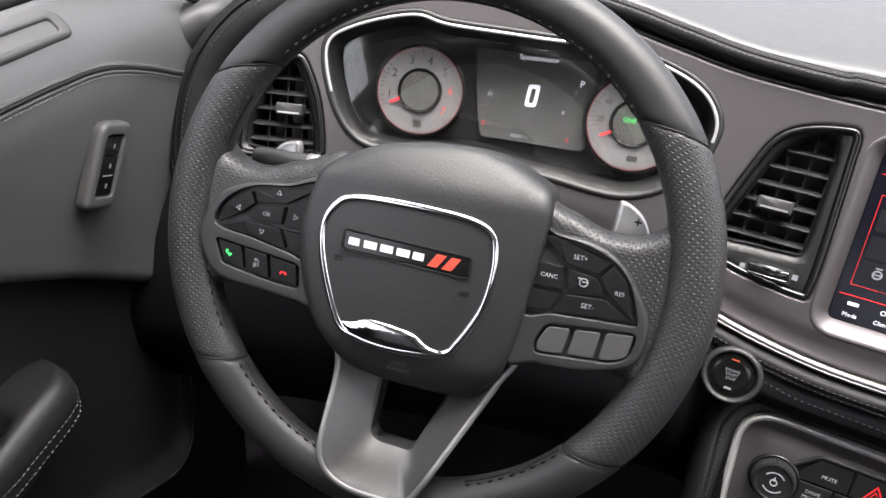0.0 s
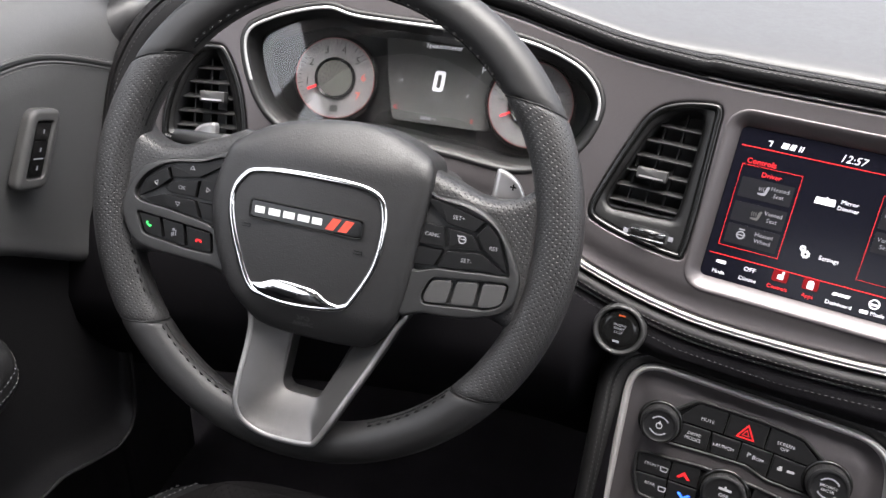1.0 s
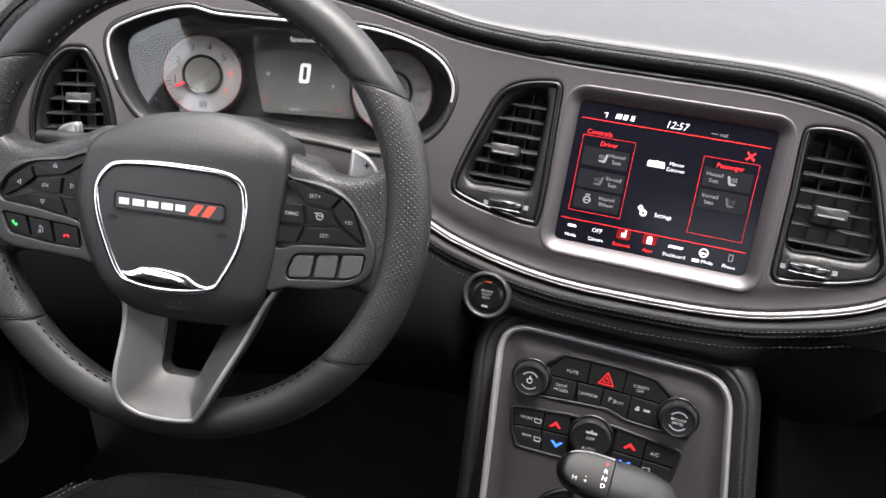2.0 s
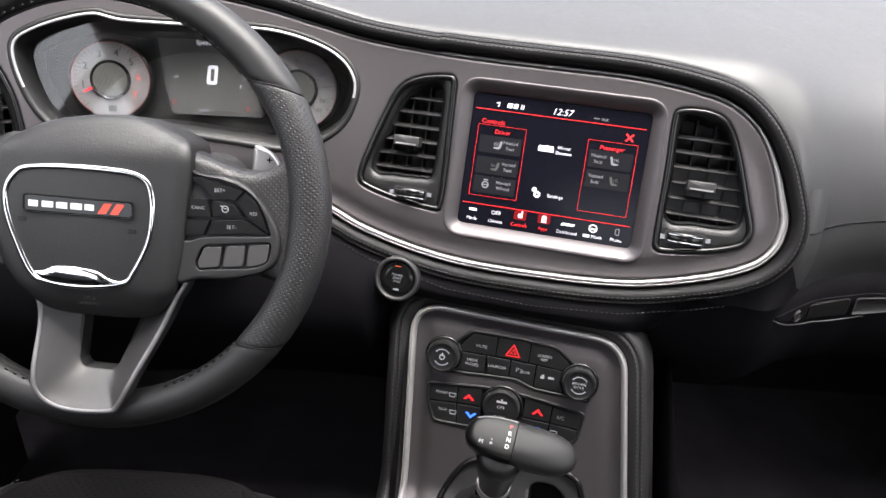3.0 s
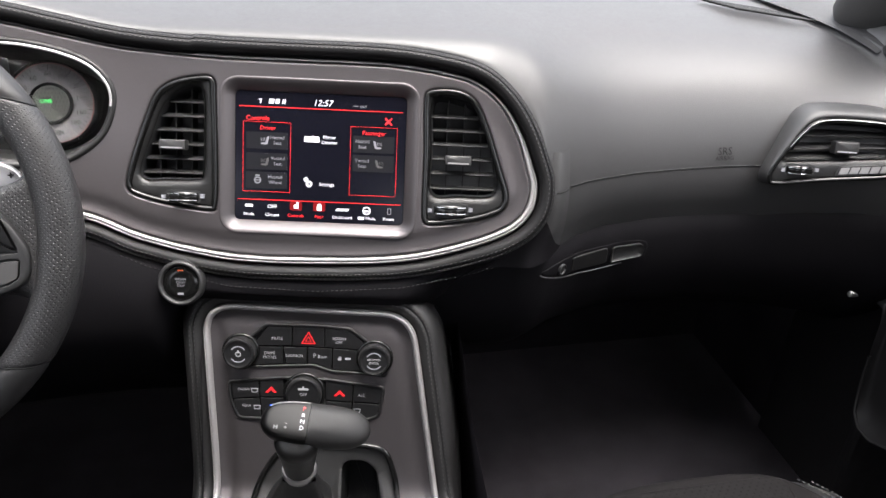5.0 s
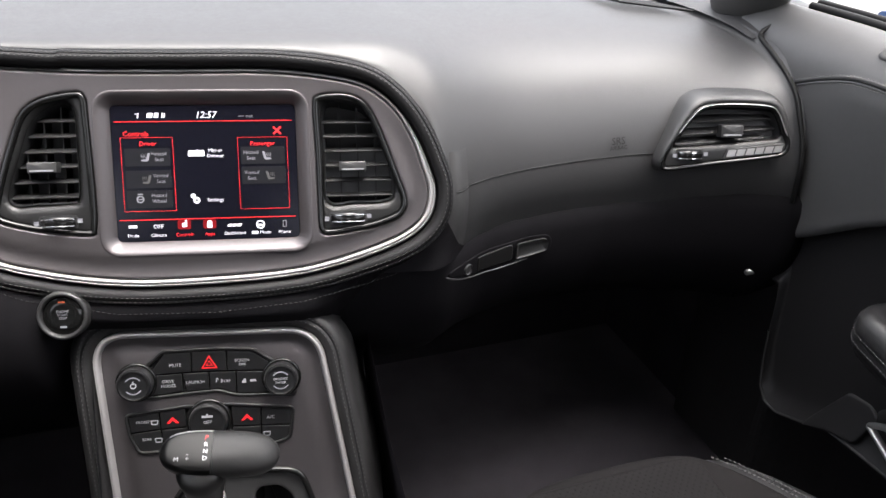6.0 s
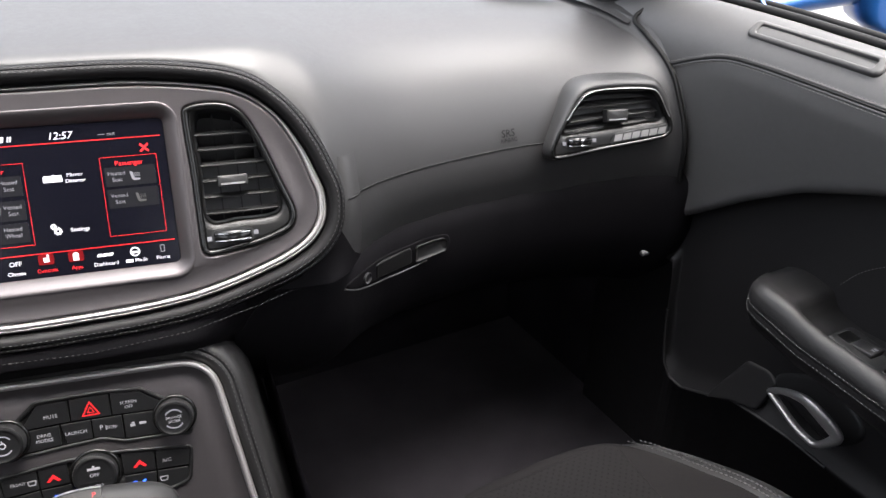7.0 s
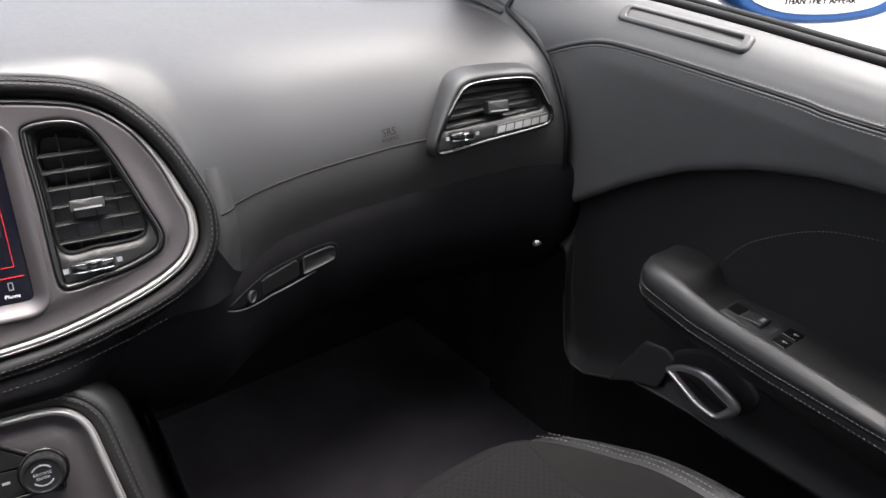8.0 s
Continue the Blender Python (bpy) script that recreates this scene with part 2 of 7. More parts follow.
def sweep(path, section, normals, closed=False, caps=True, bm=None, uv=False):
    """Moves a section of (sideways, along the normal) points along a path. section: a list, or a function of the step's place 0 to 1."""
    P = [Vector(p) for p in path]
    n = len(P)
    rings = []
    for i, p in enumerate(P):
        t = (P[(i + 1) % n] - P[i - 1]) if closed else (P[min(i + 1, n - 1)] - P[max(i - 1, 0)])
        t.normalize()
        w = Vector(normals[i] if len(normals) == n else normals[0])
        side = t.cross(w).normalized()
        w = side.cross(t).normalized()
        sec = section(i / (n - 1)) if callable(section) else section
        rings.append([p + side * a + w * b for a, b in sec])
    if closed:
        rings.append(rings[0])
    bm = loft(rings, True, caps and not closed, caps and not closed, bm)
    if closed:
        bmesh.ops.remove_doubles(bm, verts=bm.verts, dist=1e-6)
    return bm


def band(path, section, normals, closed=False, bm=None):
    """As sweep, with an open section: a strip of surface."""
    P = [Vector(p) for p in path]
    n = len(P)
    rings = []
    for i, p in enumerate(P):
        t = (P[(i + 1) % n] - P[i - 1]) if closed else (P[min(i + 1, n - 1)] - P[max(i - 1, 0)])
        t.normalize()
        w = Vector(normals[i] if len(normals) == n else normals[0])
        side = t.cross(w).normalized()
        rings.append([p + side * a + w * b for a, b in (section(i / (n - 1)) if callable(section) else section)])
    if closed:
        rings.append(rings[0])
    return loft(rings, False, bm=bm)


def oval(a, b, n=12, power=1.0):
    out = []
    for i in range(n):
        c, s = math.cos(2 * math.pi * i / n), math.sin(2 * math.pi * i / n)
        out.append((a * math.copysign(abs(c) ** power, c), b * math.copysign(abs(s) ** power, s)))
    return out


def inside(pts, loop):
    x, y = pts[:, 0], pts[:, 1]
    res = np.zeros(len(pts), bool)
    a = np.array(loop)
    b = np.roll(a, -1, 0)
    for (x0, y0), (x1, y1) in zip(a, b):
        hit = (y0 > y) != (y1 > y)
        res ^= hit & (x < (x1 - x0) * (y - y0) / (y1 - y0 + 1e-15) + x0)
    return res


def gap(pts, loop):
    a = np.array(loop)
    d = np.roll(a, -1, 0) - a
    q = pts[:, None] - a[None]
    t = np.clip((q * d).sum(-1) / ((d * d).sum(-1) + 1e-15), 0, 1)
    return np.linalg.norm(q - t[..., None] * d, axis=-1).min(1)


def sheet(outer, holes=(), put=None, h=0.01, r=0.003, depth=0.003, skirt=0.006, hole_r=None, dome=None, bm=None):
    """A plate inside an outline, with holes, its edges rounded over r by depth, and a rim of that skirt behind. put(a, b, c) takes it into the world."""
    outer = np.array(outer, float)
    holes = [np.array(q, float) for q in holes]
    hole_r = r if hole_r is None else hole_r
    loops = [outer] + holes
    pts, edges = [], []
    for lp in loops:
        k = len(pts)
        pts += [tuple(q) for q in lp]
        edges += [(k + i, k + (i + 1) % len(lp)) for i in range(len(lp))]
    lo, hi = outer.min(0), outer.max(0)
    cand = []
    for lp, sign, rr in [(outer, -1, r)] + [(q, 1, hole_r) for q in holes]:
        for f in (0.12, 0.35, 0.65, 1.0) if rr > 0 else ():
            cand.append((offset(lp, sign * f * rr), f * rr * 0.85, True))
    gx, gy = np.meshgrid(np.arange(lo[0] + h / 2, hi[0], h), np.arange(lo[1] + h / 2, hi[1], h))
    cand.append((np.stack([gx.ravel(), gy.ravel()], 1), h * 0.45, False))
    for q, far, ring in cand:
        if not len(q):
            continue
        ok = inside(q, outer) & (gap(q, outer) > far)
        for hole in holes:
            ok &= ~inside(q, hole) & (gap(q, hole) > far)
        if ring:
            at = len(pts) + np.cumsum(ok) - 1
            nxt = np.roll(np.arange(len(q)), -1)
            edges += [(int(at[i]), int(at[j])) for i, j in enumerate(nxt) if ok[i] and ok[j]]
        pts += [tuple(v) for v in q[ok]]
    co, _, faces, *_ = delaunay_2d_cdt([Vector(q) for q in pts], edges, [], 0, 1e-7)
    co = np.array([tuple(c) for c in co])
    mid = np.array([co[list(f)].mean(0) for f in faces])
    keep = inside(mid, outer)
    for hole in holes:
        keep &= ~inside(mid, hole)

    def drop(d, rr):
        u = np.clip(1 - d / rr, 0, 1) if rr > 0 else 0 * d
        return depth * (1 - np.sqrt(np.clip(1 - u * u, 0, 1)))

    c = -drop(gap(co, outer), r)
    for hole in holes:
        c = np.minimum(c, -drop(gap(co, hole), hole_r))
    if dome:
        c = c + np.array([dome(*q) for q in co])
    put = put or (lambda a, b, w: (a, b, w))
    bm = bm or bmesh.new()
    used, count = {}, {}

    def vert(i):
        if i not in used:
            used[i] = bm.verts.new(put(co[i][0], co[i][1], c[i]))
        return used[i]

    layer = bm.loops.layers.uv.verify()
    for f, k in zip(faces, keep):
        if k:
            for lp, i in zip(bm.faces.new([vert(i) for i in f]).loops, f):
                lp[layer].uv = co[i]
            for e in zip(f, f[1:] + f[:1]) if isinstance(f, list) else zip(f, (*f[1:], f[0])):
                count.setdefault(tuple(sorted(e)), []).append(e)
    if skirt:
        low = {}
        for e in count.values():
            if len(e) == 1:
                i, j = e[0]
                for q in (i, j):
                    if q not in low:
                        low[q] = bm.verts.new(put(co[q][0], co[q][1], c[q] - skirt))
                bm.faces.new((vert(j), vert(i), low[i], low[j]))
    return bm


def frame_put(m, w=0.0):
    return lambda a, b, c: m @ Vector((a, b, c + w))


def box(m, sx, sy, sz, bevel=0.0, seg=2, bm=None):
    """A box with bevelled edges, centred at m."""
    b2 = bmesh.new()
    bmesh.ops.create_cube(b2, size=1.0)
    b2.transform(Matrix.Diagonal((sx, sy, sz, 1)))
    if bevel:
        bmesh.ops.bevel(b2, geom=b2.edges[:], offset=bevel, segments=seg, profile=0.5, affect="EDGES")
    b2.transform(m)
    return merge(bm, b2)


def merge(bm, b2):
    if bm is None:
        return b2
    me = bpy.data.meshes.new("tmp")
    b2.to_mesh(me)
    b2.free()
    bm.from_mesh(me)
    bpy.data.meshes.remove(me)
    return bm


def turned(m, prof, n=40, bm=None, cap0=True, cap1=True):
    """A round body: profile of (radius, height) turned about m's z axis."""
    rings = [[m @ Vector((r * math.cos(2 * math.pi * i / n), r * math.sin(2 * math.pi * i / n), z)) for i in range(n)] for r, z in prof]
    return loft(rings, True, cap0, cap1, bm)


def stitches(path, normals, length=0.0042, space=0.0018, r=0.00055, lift=0.0004):
    """A row of sewn stitches along a path, each a small raised lozenge."""
    P = np.array([tuple(p) for p in path])
    N = np.array([tuple(p) for p in normals]) if len(normals) == len(P) else np.repeat([tuple(normals[0])], len(P), 0)
    d = np.r_[0, np.cumsum(np.linalg.norm(np.diff(P, axis=0), axis=1))]
    bm = bmesh.new()
    s = 0.0
    at = lambda q, A: Vector([np.interp(q, d, A[:, k]) for k in range(3)])  # noqa: E731
    while s + length < d[-1]:
        a, b = at(s, P), at(s + length, P)
        w = at(s + length / 2, N).normalized()
        side = (b - a).normalized().cross(w) * r
        up = w * r
        a, b = a + w * lift, b + w * lift
        m = (a + b) / 2
        v = [bm.verts.new(q) for q in (a, m + side, m + up * 1.5, m - side, m - up, b)]
        for f in ((0, 1, 2), (0, 2, 3), (0, 3, 4), (0, 4, 1), (5, 2, 1), (5, 3, 2), (5, 4, 3), (5, 1, 4)):
            bm.faces.new([v[i] for i in f])
        s += length + space
    return bm


TEXTS = {}


def words(text, size, m, at=(0, 0), lift=0.0, slant=0.0, bm=None, thick=0.0002, align="CENTER"):
    """Letters in the built-in font, laid on the plane m, as a mesh."""
    key = (text, align)
    if key not in TEXTS:
        cu = bpy.data.curves.new("letters", "FONT")
        cu.body, cu.size, cu.align_x, cu.align_y, cu.resolution_u = text, 1.0, align, "CENTER", 2
        ob = new("letters", cu)
        me = bpy.data.meshes.new_from_object(ob.evaluated_get(bpy.context.evaluated_depsgraph_get()))
        bpy.data.objects.remove(ob)
        bpy.data.curves.remove(cu)
        TEXTS[key] = me
    b2 = bmesh.new()
    b2.from_mesh(TEXTS[key])
    shear = Matrix.Identity(4)
    shear[0][1] = slant
    b2.transform(m @ Matrix.Translation((at[0], at[1], lift)) @ Matrix.Scale(size, 4) @ shear)
    return merge(bm, b2)


def bars(items, m, lift=0.0003, thick=0.0003, slant=0.0, bm=None):
    """Plain flat bars (x, y, width, height) on the plane m."""
    bm = bm or bmesh.new()
    for x, y, w, h in items:
        q = [(x - w / 2 - slant * h / 2, y - h / 2), (x + w / 2 - slant * h / 2, y - h / 2), (x + w / 2 + slant * h / 2, y + h / 2), (x - w / 2 + slant * h / 2, y + h / 2)]
        loft([[m @ Vector((a, b, lift + k)) for a, b in q] for k in (-thick, 0)], True, False, True, bm)
    return bm


def smooth(a, b, x):
    t = min(1, max(0, (x - a) / (b - a)))
    return t * t * (3 - 2 * t)


# ---- the dashboard's own coordinates ----
B_TILT = 22.4
_s = np.arange(0.34, -0.82, -0.002)
_th = np.radians(np.interp(_s, [-0.75, -0.45, -0.25, -0.14, 0.3], [10, 10, 0, -11.5, -11.5]))
_x, _y = np.cumsum(-0.002 * np.cos(_th)), np.cumsum(-0.002 * np.sin(_th))
_x -= np.interp(0, _s[::-1], _x[::-1])
_y -= np.interp(0, _s[::-1], _y[::-1]) - 0.6115


def bz_frame(s):
    """The pose of the dash face at s metres right of the screen's middle: x along it, y up it, z out of it."""
    th = math.degrees(np.interp(s, _s[::-1], _th[::-1]))
    return pose(float(np.interp(s, _s[::-1], _x[::-1])), float(np.interp(s, _s[::-1], _y[::-1])), 0.628, 90 - B_TILT, 0, th)


def bz(s, v, w=0.0):
    return bz_frame(s) @ Vector((0, v, w))


def bz_n(s):
    return bz_frame(s).to_3x3() @ Vector((0, 0, 1))


B = pose(0, 0.6115, 0.628, 90 - B_TILT, 0, -11.5)
C = pose(-0.016, 0.55, 0.44, 90 - 22.5, 0, -11.0)
W = pose(-0.3775, 0.442, 0.640, 90 - 23.3, 0, 0)
PV = pose(0.60, 0.583, 0.63, 90 - 15, 0, -15)

# ---- cabin shell ----
def grid(P, bm=None):
    return loft(P, False, bm=bm)


def slab(name, pts, thick, material, label, category, up=(0, 0, 1)):
    """A flat panel with thickness, from its corners."""
    bm = bmesh.new()
    u = Vector(up).normalized() * thick
    loft([[Vector(p) for p in pts], [Vector(p) + u for p in pts]], True, True, True, bm)
    return tagged(part(name, bm, material), label, category, kind="structure")


slab("floor", [(-0.78, -1.3, 0.03), (0.78, -1.3, 0.03), (0.78, 1.0, 0.03), (-0.78, 1.0, 0.03)], 0.02, CARPET, "black carpeted car floor in the footwells", "floor")
slab("firewall", [(-0.78, 0.98, 0.03), (0.78, 0.98, 0.03), (0.78, 1.02, 0.72), (-0.78, 1.02, 0.72)], 0.02, CARPET, "black carpeted bulkhead behind the dashboard", "bulkhead", (0, 1, 0))
slab("rear_wall", [(-0.78, -1.32, 0.03), (0.78, -1.32, 0.03), (0.70, -1.32, 0.96), (-0.70, -1.32, 0.96)], 0.02, CARPET, "plain dark panel behind the seats", "panel", (0, -1, 0))
slab("roof", [(-0.56, -1.1, 1.20), (0.56, -1.1, 1.20), (0.56, 0.30, 1.20), (-0.56, 0.30, 1.20)], 0.03, HEADLINER, "pale grey cloth headliner under the roof", "roof")
for sgn in (-1, 1):
    pp = curve([(sgn * 0.735, 0.765, 0.715), (sgn * 0.722, 0.738, 0.742), (sgn * 0.700, 0.680, 0.805), (sgn * 0.655, 0.53, 0.97), (sgn * 0.565, 0.29, 1.215)], 24)
    tagged(part("pillar", sweep([Vector(q) for q in pp], lambda k: oval(0.030 * min(1, 0.75 + 5 * k), 0.048 * min(1, 0.70 + 6 * k), 20), [Vector((sgn * 0.3, -1, 0.2))]), SOFT_GREY, None, "", 70), "grey plastic trimmed windscreen pillar", "pillar", kind="structure")
    slab("pillar", [(sgn * 0.79, -0.75, 0.70), (sgn * 0.79, -1.25, 0.70), (sgn * 0.57, -1.1, 1.22), (sgn * 0.57, -0.7, 1.22)], 0.02, HEADLINER, "grey trimmed rear roof pillar", "pillar", (sgn, 0, 0.3))
# Out of view: added to narrow the side window's reflection in the instrument lens.
for sgn in (-1, 1):
    slab("unseen_roof_rail", [(sgn * 0.56, -1.1, 1.20), (sgn * 0.56, 0.30, 1.20), (sgn * 0.63, 0.40, 1.08), (sgn * 0.63, -1.1, 1.07)], 0.02, HEADLINER, "unseen pale grey roof rail above the door glass, narrows the lens reflection", "roof rail", (sgn, 0, 0.5))
for sgn in (-1, 1):
    slab("side_wall", [(sgn * 0.765, 0.5, 0.03), (sgn * 0.765, 1.02, 0.03), (sgn * 0.765, 1.02, 0.72), (sgn * 0.765, 0.5, 0.72)], 0.02, CARPET, "black lined footwell side", "wall", (sgn, 0, 0))
    slab("side_wall", [(sgn * 0.765, -1.3, 0.03), (sgn * 0.765, 0.5, 0.03), (sgn * 0.765, 0.5, 0.73), (sgn * 0.765, -1.3, 0.73)], 0.02, CARPET, "black lined cabin side behind the door trim", "wall", (sgn, 0, 0))
ground = slab("ground", [(-60, -60, -0.30), (60, -60, -0.30), (60, 60, -0.30), (-60, 60, -0.30)], -0.05, CONCRETE, "pale concrete ground around the car", "ground")

# ---- dashboard: face outline ----
FACE = [(-0.612, -0.040), (-0.55, -0.040), (-0.46, -0.040), (-0.36, -0.046), (-0.29, -0.055), (-0.23, -0.066), (-0.171, -0.089), (-0.083, -0.105), (0.008, -0.106), (0.095, -0.100), (0.161, -0.0836), (0.203, -0.066), (0.2216, -0.0467), (0.2250, -0.0237), (0.2207, -0.0074), (0.210, 0.0247), (0.192, 0.0556), (0.164, 0.0772), (0.1245, 0.0867), (0.068, 0.092), (-0.0165, 0.092), (-0.104, 0.0925), (-0.185, 0.098), (-0.242, 0.110), (-0.29, 0.122), (-0.35, 0.132), (-0.43, 0.136), (-0.50, 0.124), (-0.545, 0.102), (-0.584, 0.075), (-0.610, 0.042), (-0.621, 0.003)]
FACE = curve(FACE, 420, True)
CLUSTER = curve([(-0.528, 0.080), (-0.505, 0.099), (-0.456, 0.1125), (-0.424, 0.107), (-0.350, 0.104), (-0.280, 0.102), (-0.226, 0.086), (-0.202, 0.062), (-0.202, 0.034), (-0.219, 0.006), (-0.262, -0.014), (-0.330, -0.008), (-0.40, 0.0), (-0.46, -0.002), (-0.495, 0.004), (-0.518, 0.034)], 160, True)
VENT_L = curve([(-0.137, 0.068), (-0.107, 0.0735), (-0.0995, 0.068), (-0.0985, 0.052), (-0.0965, -0.023), (-0.0975, -0.055), (-0.104, -0.0612), (-0.149, -0.0558), (-0.180, -0.0475), (-0.1885, -0.0395), (-0.1855, -0.0215), (-0.1685, 0.0275), (-0.156, 0.055)], 120, True)
VENT_R = curve([(0.117, 0.0685), (0.138, 0.0710), (0.1555, 0.0672), (0.1672, 0.0560), (0.1790, 0.0310), (0.1925, -0.0070), (0.2015, -0.0340), (0.1985, -0.0475), (0.1870, -0.0545), (0.1632, -0.0615), (0.1250, -0.0668), (0.1168, -0.0640), (0.1146, -0.055), (0.1142, 0.0078), (0.1127, 0.0579)], 130, True)
VENT_D = curve([(-0.572, 0.067), (-0.556, 0.070), (-0.546, 0.065), (-0.532, 0.034), (-0.525, -0.004), (-0.528, -0.017), (-0.555, -0.021), (-0.598, -0.021), (-0.605, -0.012), (-0.601, 0.018), (-0.589, 0.048)], 110, True)
SCREEN_HOLE = rounded([(-0.0805, -0.0700), (0.0945, -0.0700), (0.0945, 0.0620), (-0.0805, 0.0620)], 0.006)
SCREEN_HOLE = np.concatenate([np.linspace(a, b, max(1, int(np.linalg.norm(b - a) / 0.006)), endpoint=False) for a, b in zip(SCREEN_HOLE, np.roll(SCREEN_HOLE, -1, 0))])

dashboard = thing("dashboard", (0, 0.66, 0.62), "black soft-touch dashboard with brushed dark metal fascia and stitched leather edging", "dashboard")
face_put = lambda a, b, c: bz(a, b, c + 0.010)  # noqa: E731
EDGE = FACE[::3]


def trough(a, b):
    """The fascia hollows out before it runs up to the polished strip."""
    e = gap(np.array([[a, b]]), EDGE)[0]
    return -0.0028 * math.sin(math.pi * min(1.0, e / 0.022)) ** 2 * smooth(0.04, -0.02, b - 0.3 * max(0.0, a - 0.1))


part("fascia", sheet(offset(FACE, -0.001), [offset(CLUSTER, 0.002), offset(VENT_L, 0.001), offset(VENT_R, 0.001), offset(VENT_D, 0.001), offset(SCREEN_HOLE, 0.0095)], face_put, h=0.0065, r=0.003, depth=0.002, hole_r=0.003, skirt=0.010, dome=trough), BEZEL, dashboard, "brushed dark metal fascia panel", 60)
# raised lip sloping in to the screen
lip = [offset(SCREEN_HOLE, d) for d in (0.0142, 0.0135, 0.0120, 0.0100, 0.0078, 0.0054, 0.0032, 0.0013, 0.0)]
lift = [0.0090, 0.0103, 0.0104, 0.0096, 0.0082, 0.0062, 0.0041, 0.0022, 0.0004]
part("screen_surround", loft([[B @ Vector((*q, w)) for q in lp] for lp, w in zip(lip, lift)]), BEZEL, dashboard, "rounded metal lip around the touchscreen", 70)


def along(loop, d, w):
    """Points and normals along the face outline moved out by d, at height w."""
    lp = offset(loop, d)
    return [bz(a, b, w) for a, b in lp], [bz_n(a) for a, b in lp]


# polished strip: broad below and at the end, thin above
thick = np.array([0.98 if b < -0.01 else max(0.40 if a > -0.12 else 0.18, 0.98 - (b + 0.01) * 9) for a, b in FACE])
thick = np.array([k * (0.2 + 0.8 * smooth(-0.62, -0.50, a)) for k, (a, b) in zip(thick, FACE)])
bm = bmesh.new()
rings = []
for (a, b), (oa, ob_), k in zip(FACE, offset(FACE, 1.0) - FACE, thick):
    fr = bz_frame(a)
    sec = [(-0.0012, 0.0035), (0.0002, 0.0078), (0.0010 * k, 0.0098), (0.0022 * k, 0.0106), (0.0034 * k, 0.0104), (0.0041 * k, 0.0094), (0.0045 * k, 0.0086), (0.0049 * k, 0.0092), (0.0056 * k, 0.0098), (0.0066 * k, 0.0090), (0.0075 * k + 0.0002, 0.0055), (0.0078 * k + 0.0003, 0.0)]
    rings.append([bz(a + oa * q, b + ob_ * q, w) for q, w in sec])
rings.append(rings[0])
part("polished_strip", loft(rings, False, bm=bm), STRIP, dashboard, "polished bright metal strip", 70)
def roll_lift(a, b):
    return max(0.008 * smooth(0.03, 0.085, b), 0.007 * smooth(0.13, 0.20, a))


# dark groove and the leather roll outside it, broad at the driver's end
wide = [1 + 1.5 * smooth(-0.47, -0.585, a) for a, b in FACE]
rings = []
for (a, b), (oa, ob_), k, g_ in zip(FACE, offset(FACE, 1.0) - FACE, thick, wide):
    e = 0.0078 * k + 0.0002
    lift_top = roll_lift(a, b)
    sec = [(e + q * g_, w * (0.4 + 0.6 * g_) + lift_top if w > 0.005 else w) for q, w in ((0.0, 0.005), (0.0015, 0.004), (0.003, 0.0075), (0.0065, 0.0112), (0.0105, 0.0114), (0.0120, 0.0106), (0.0126, 0.0090), (0.0132, 0.0100), (0.0148, 0.0088), (0.0168, 0.0058), (0.0185, -0.004), (0.019, -0.02))]
    rings.append([bz(a + oa * q, b + ob_ * q, w) for q, w in sec])
rings.append(rings[0])
part("leather_edging", loft(rings, False), EDGE_LEATHER, dashboard, "black leather roll with double grey stitching", 70)
for q, w in ((0.0102, 0.0116), (0.0149, 0.0090)):
    pts, nr = [], []
    for (a, b), (oa, ob_), k, g_ in zip(FACE, offset(FACE, 1.0) - FACE, thick, wide):
        e = 0.0078 * k
        pts.append(bz(a + oa * (e + q * g_), b + ob_ * (e + q * g_), w * (0.4 + 0.6 * g_) + roll_lift(a, b) + 0.0002))
        nr.append(bz_n(a))
    part("stitching", stitches(pts, nr, 0.0034, 0.0014, 0.00048), ROLL_THREAD, dashboard, "grey double stitching")

# ---- dashboard: upper pad and passenger face ----
Y0X = [0.20, 0.245, 0.27, 0.30, 0.36, 0.47, 0.55, 0.62, 0.67, 0.70]
Y0Y = [0.534, 0.544, 0.561, 0.580, 0.600, 0.608, 0.598, 0.576, 0.551, 0.527]
FZ = [0.40, 0.53, 0.55, 0.59, 0.64, 0.68, 0.705, 0.722]
FY = [0.028, 0.0065, 0.0015, 0.0, 0.016, 0.040, 0.066, 0.095]


SX, SZ = curve(list(zip(Y0X, Y0Y)), 200), curve(list(zip(FZ, FY)), 200)


def y_face(x, z):
    return float(np.interp(x, SX[:, 0], SX[:, 1]) + np.interp(z, SZ[:, 0], SZ[:, 1]))


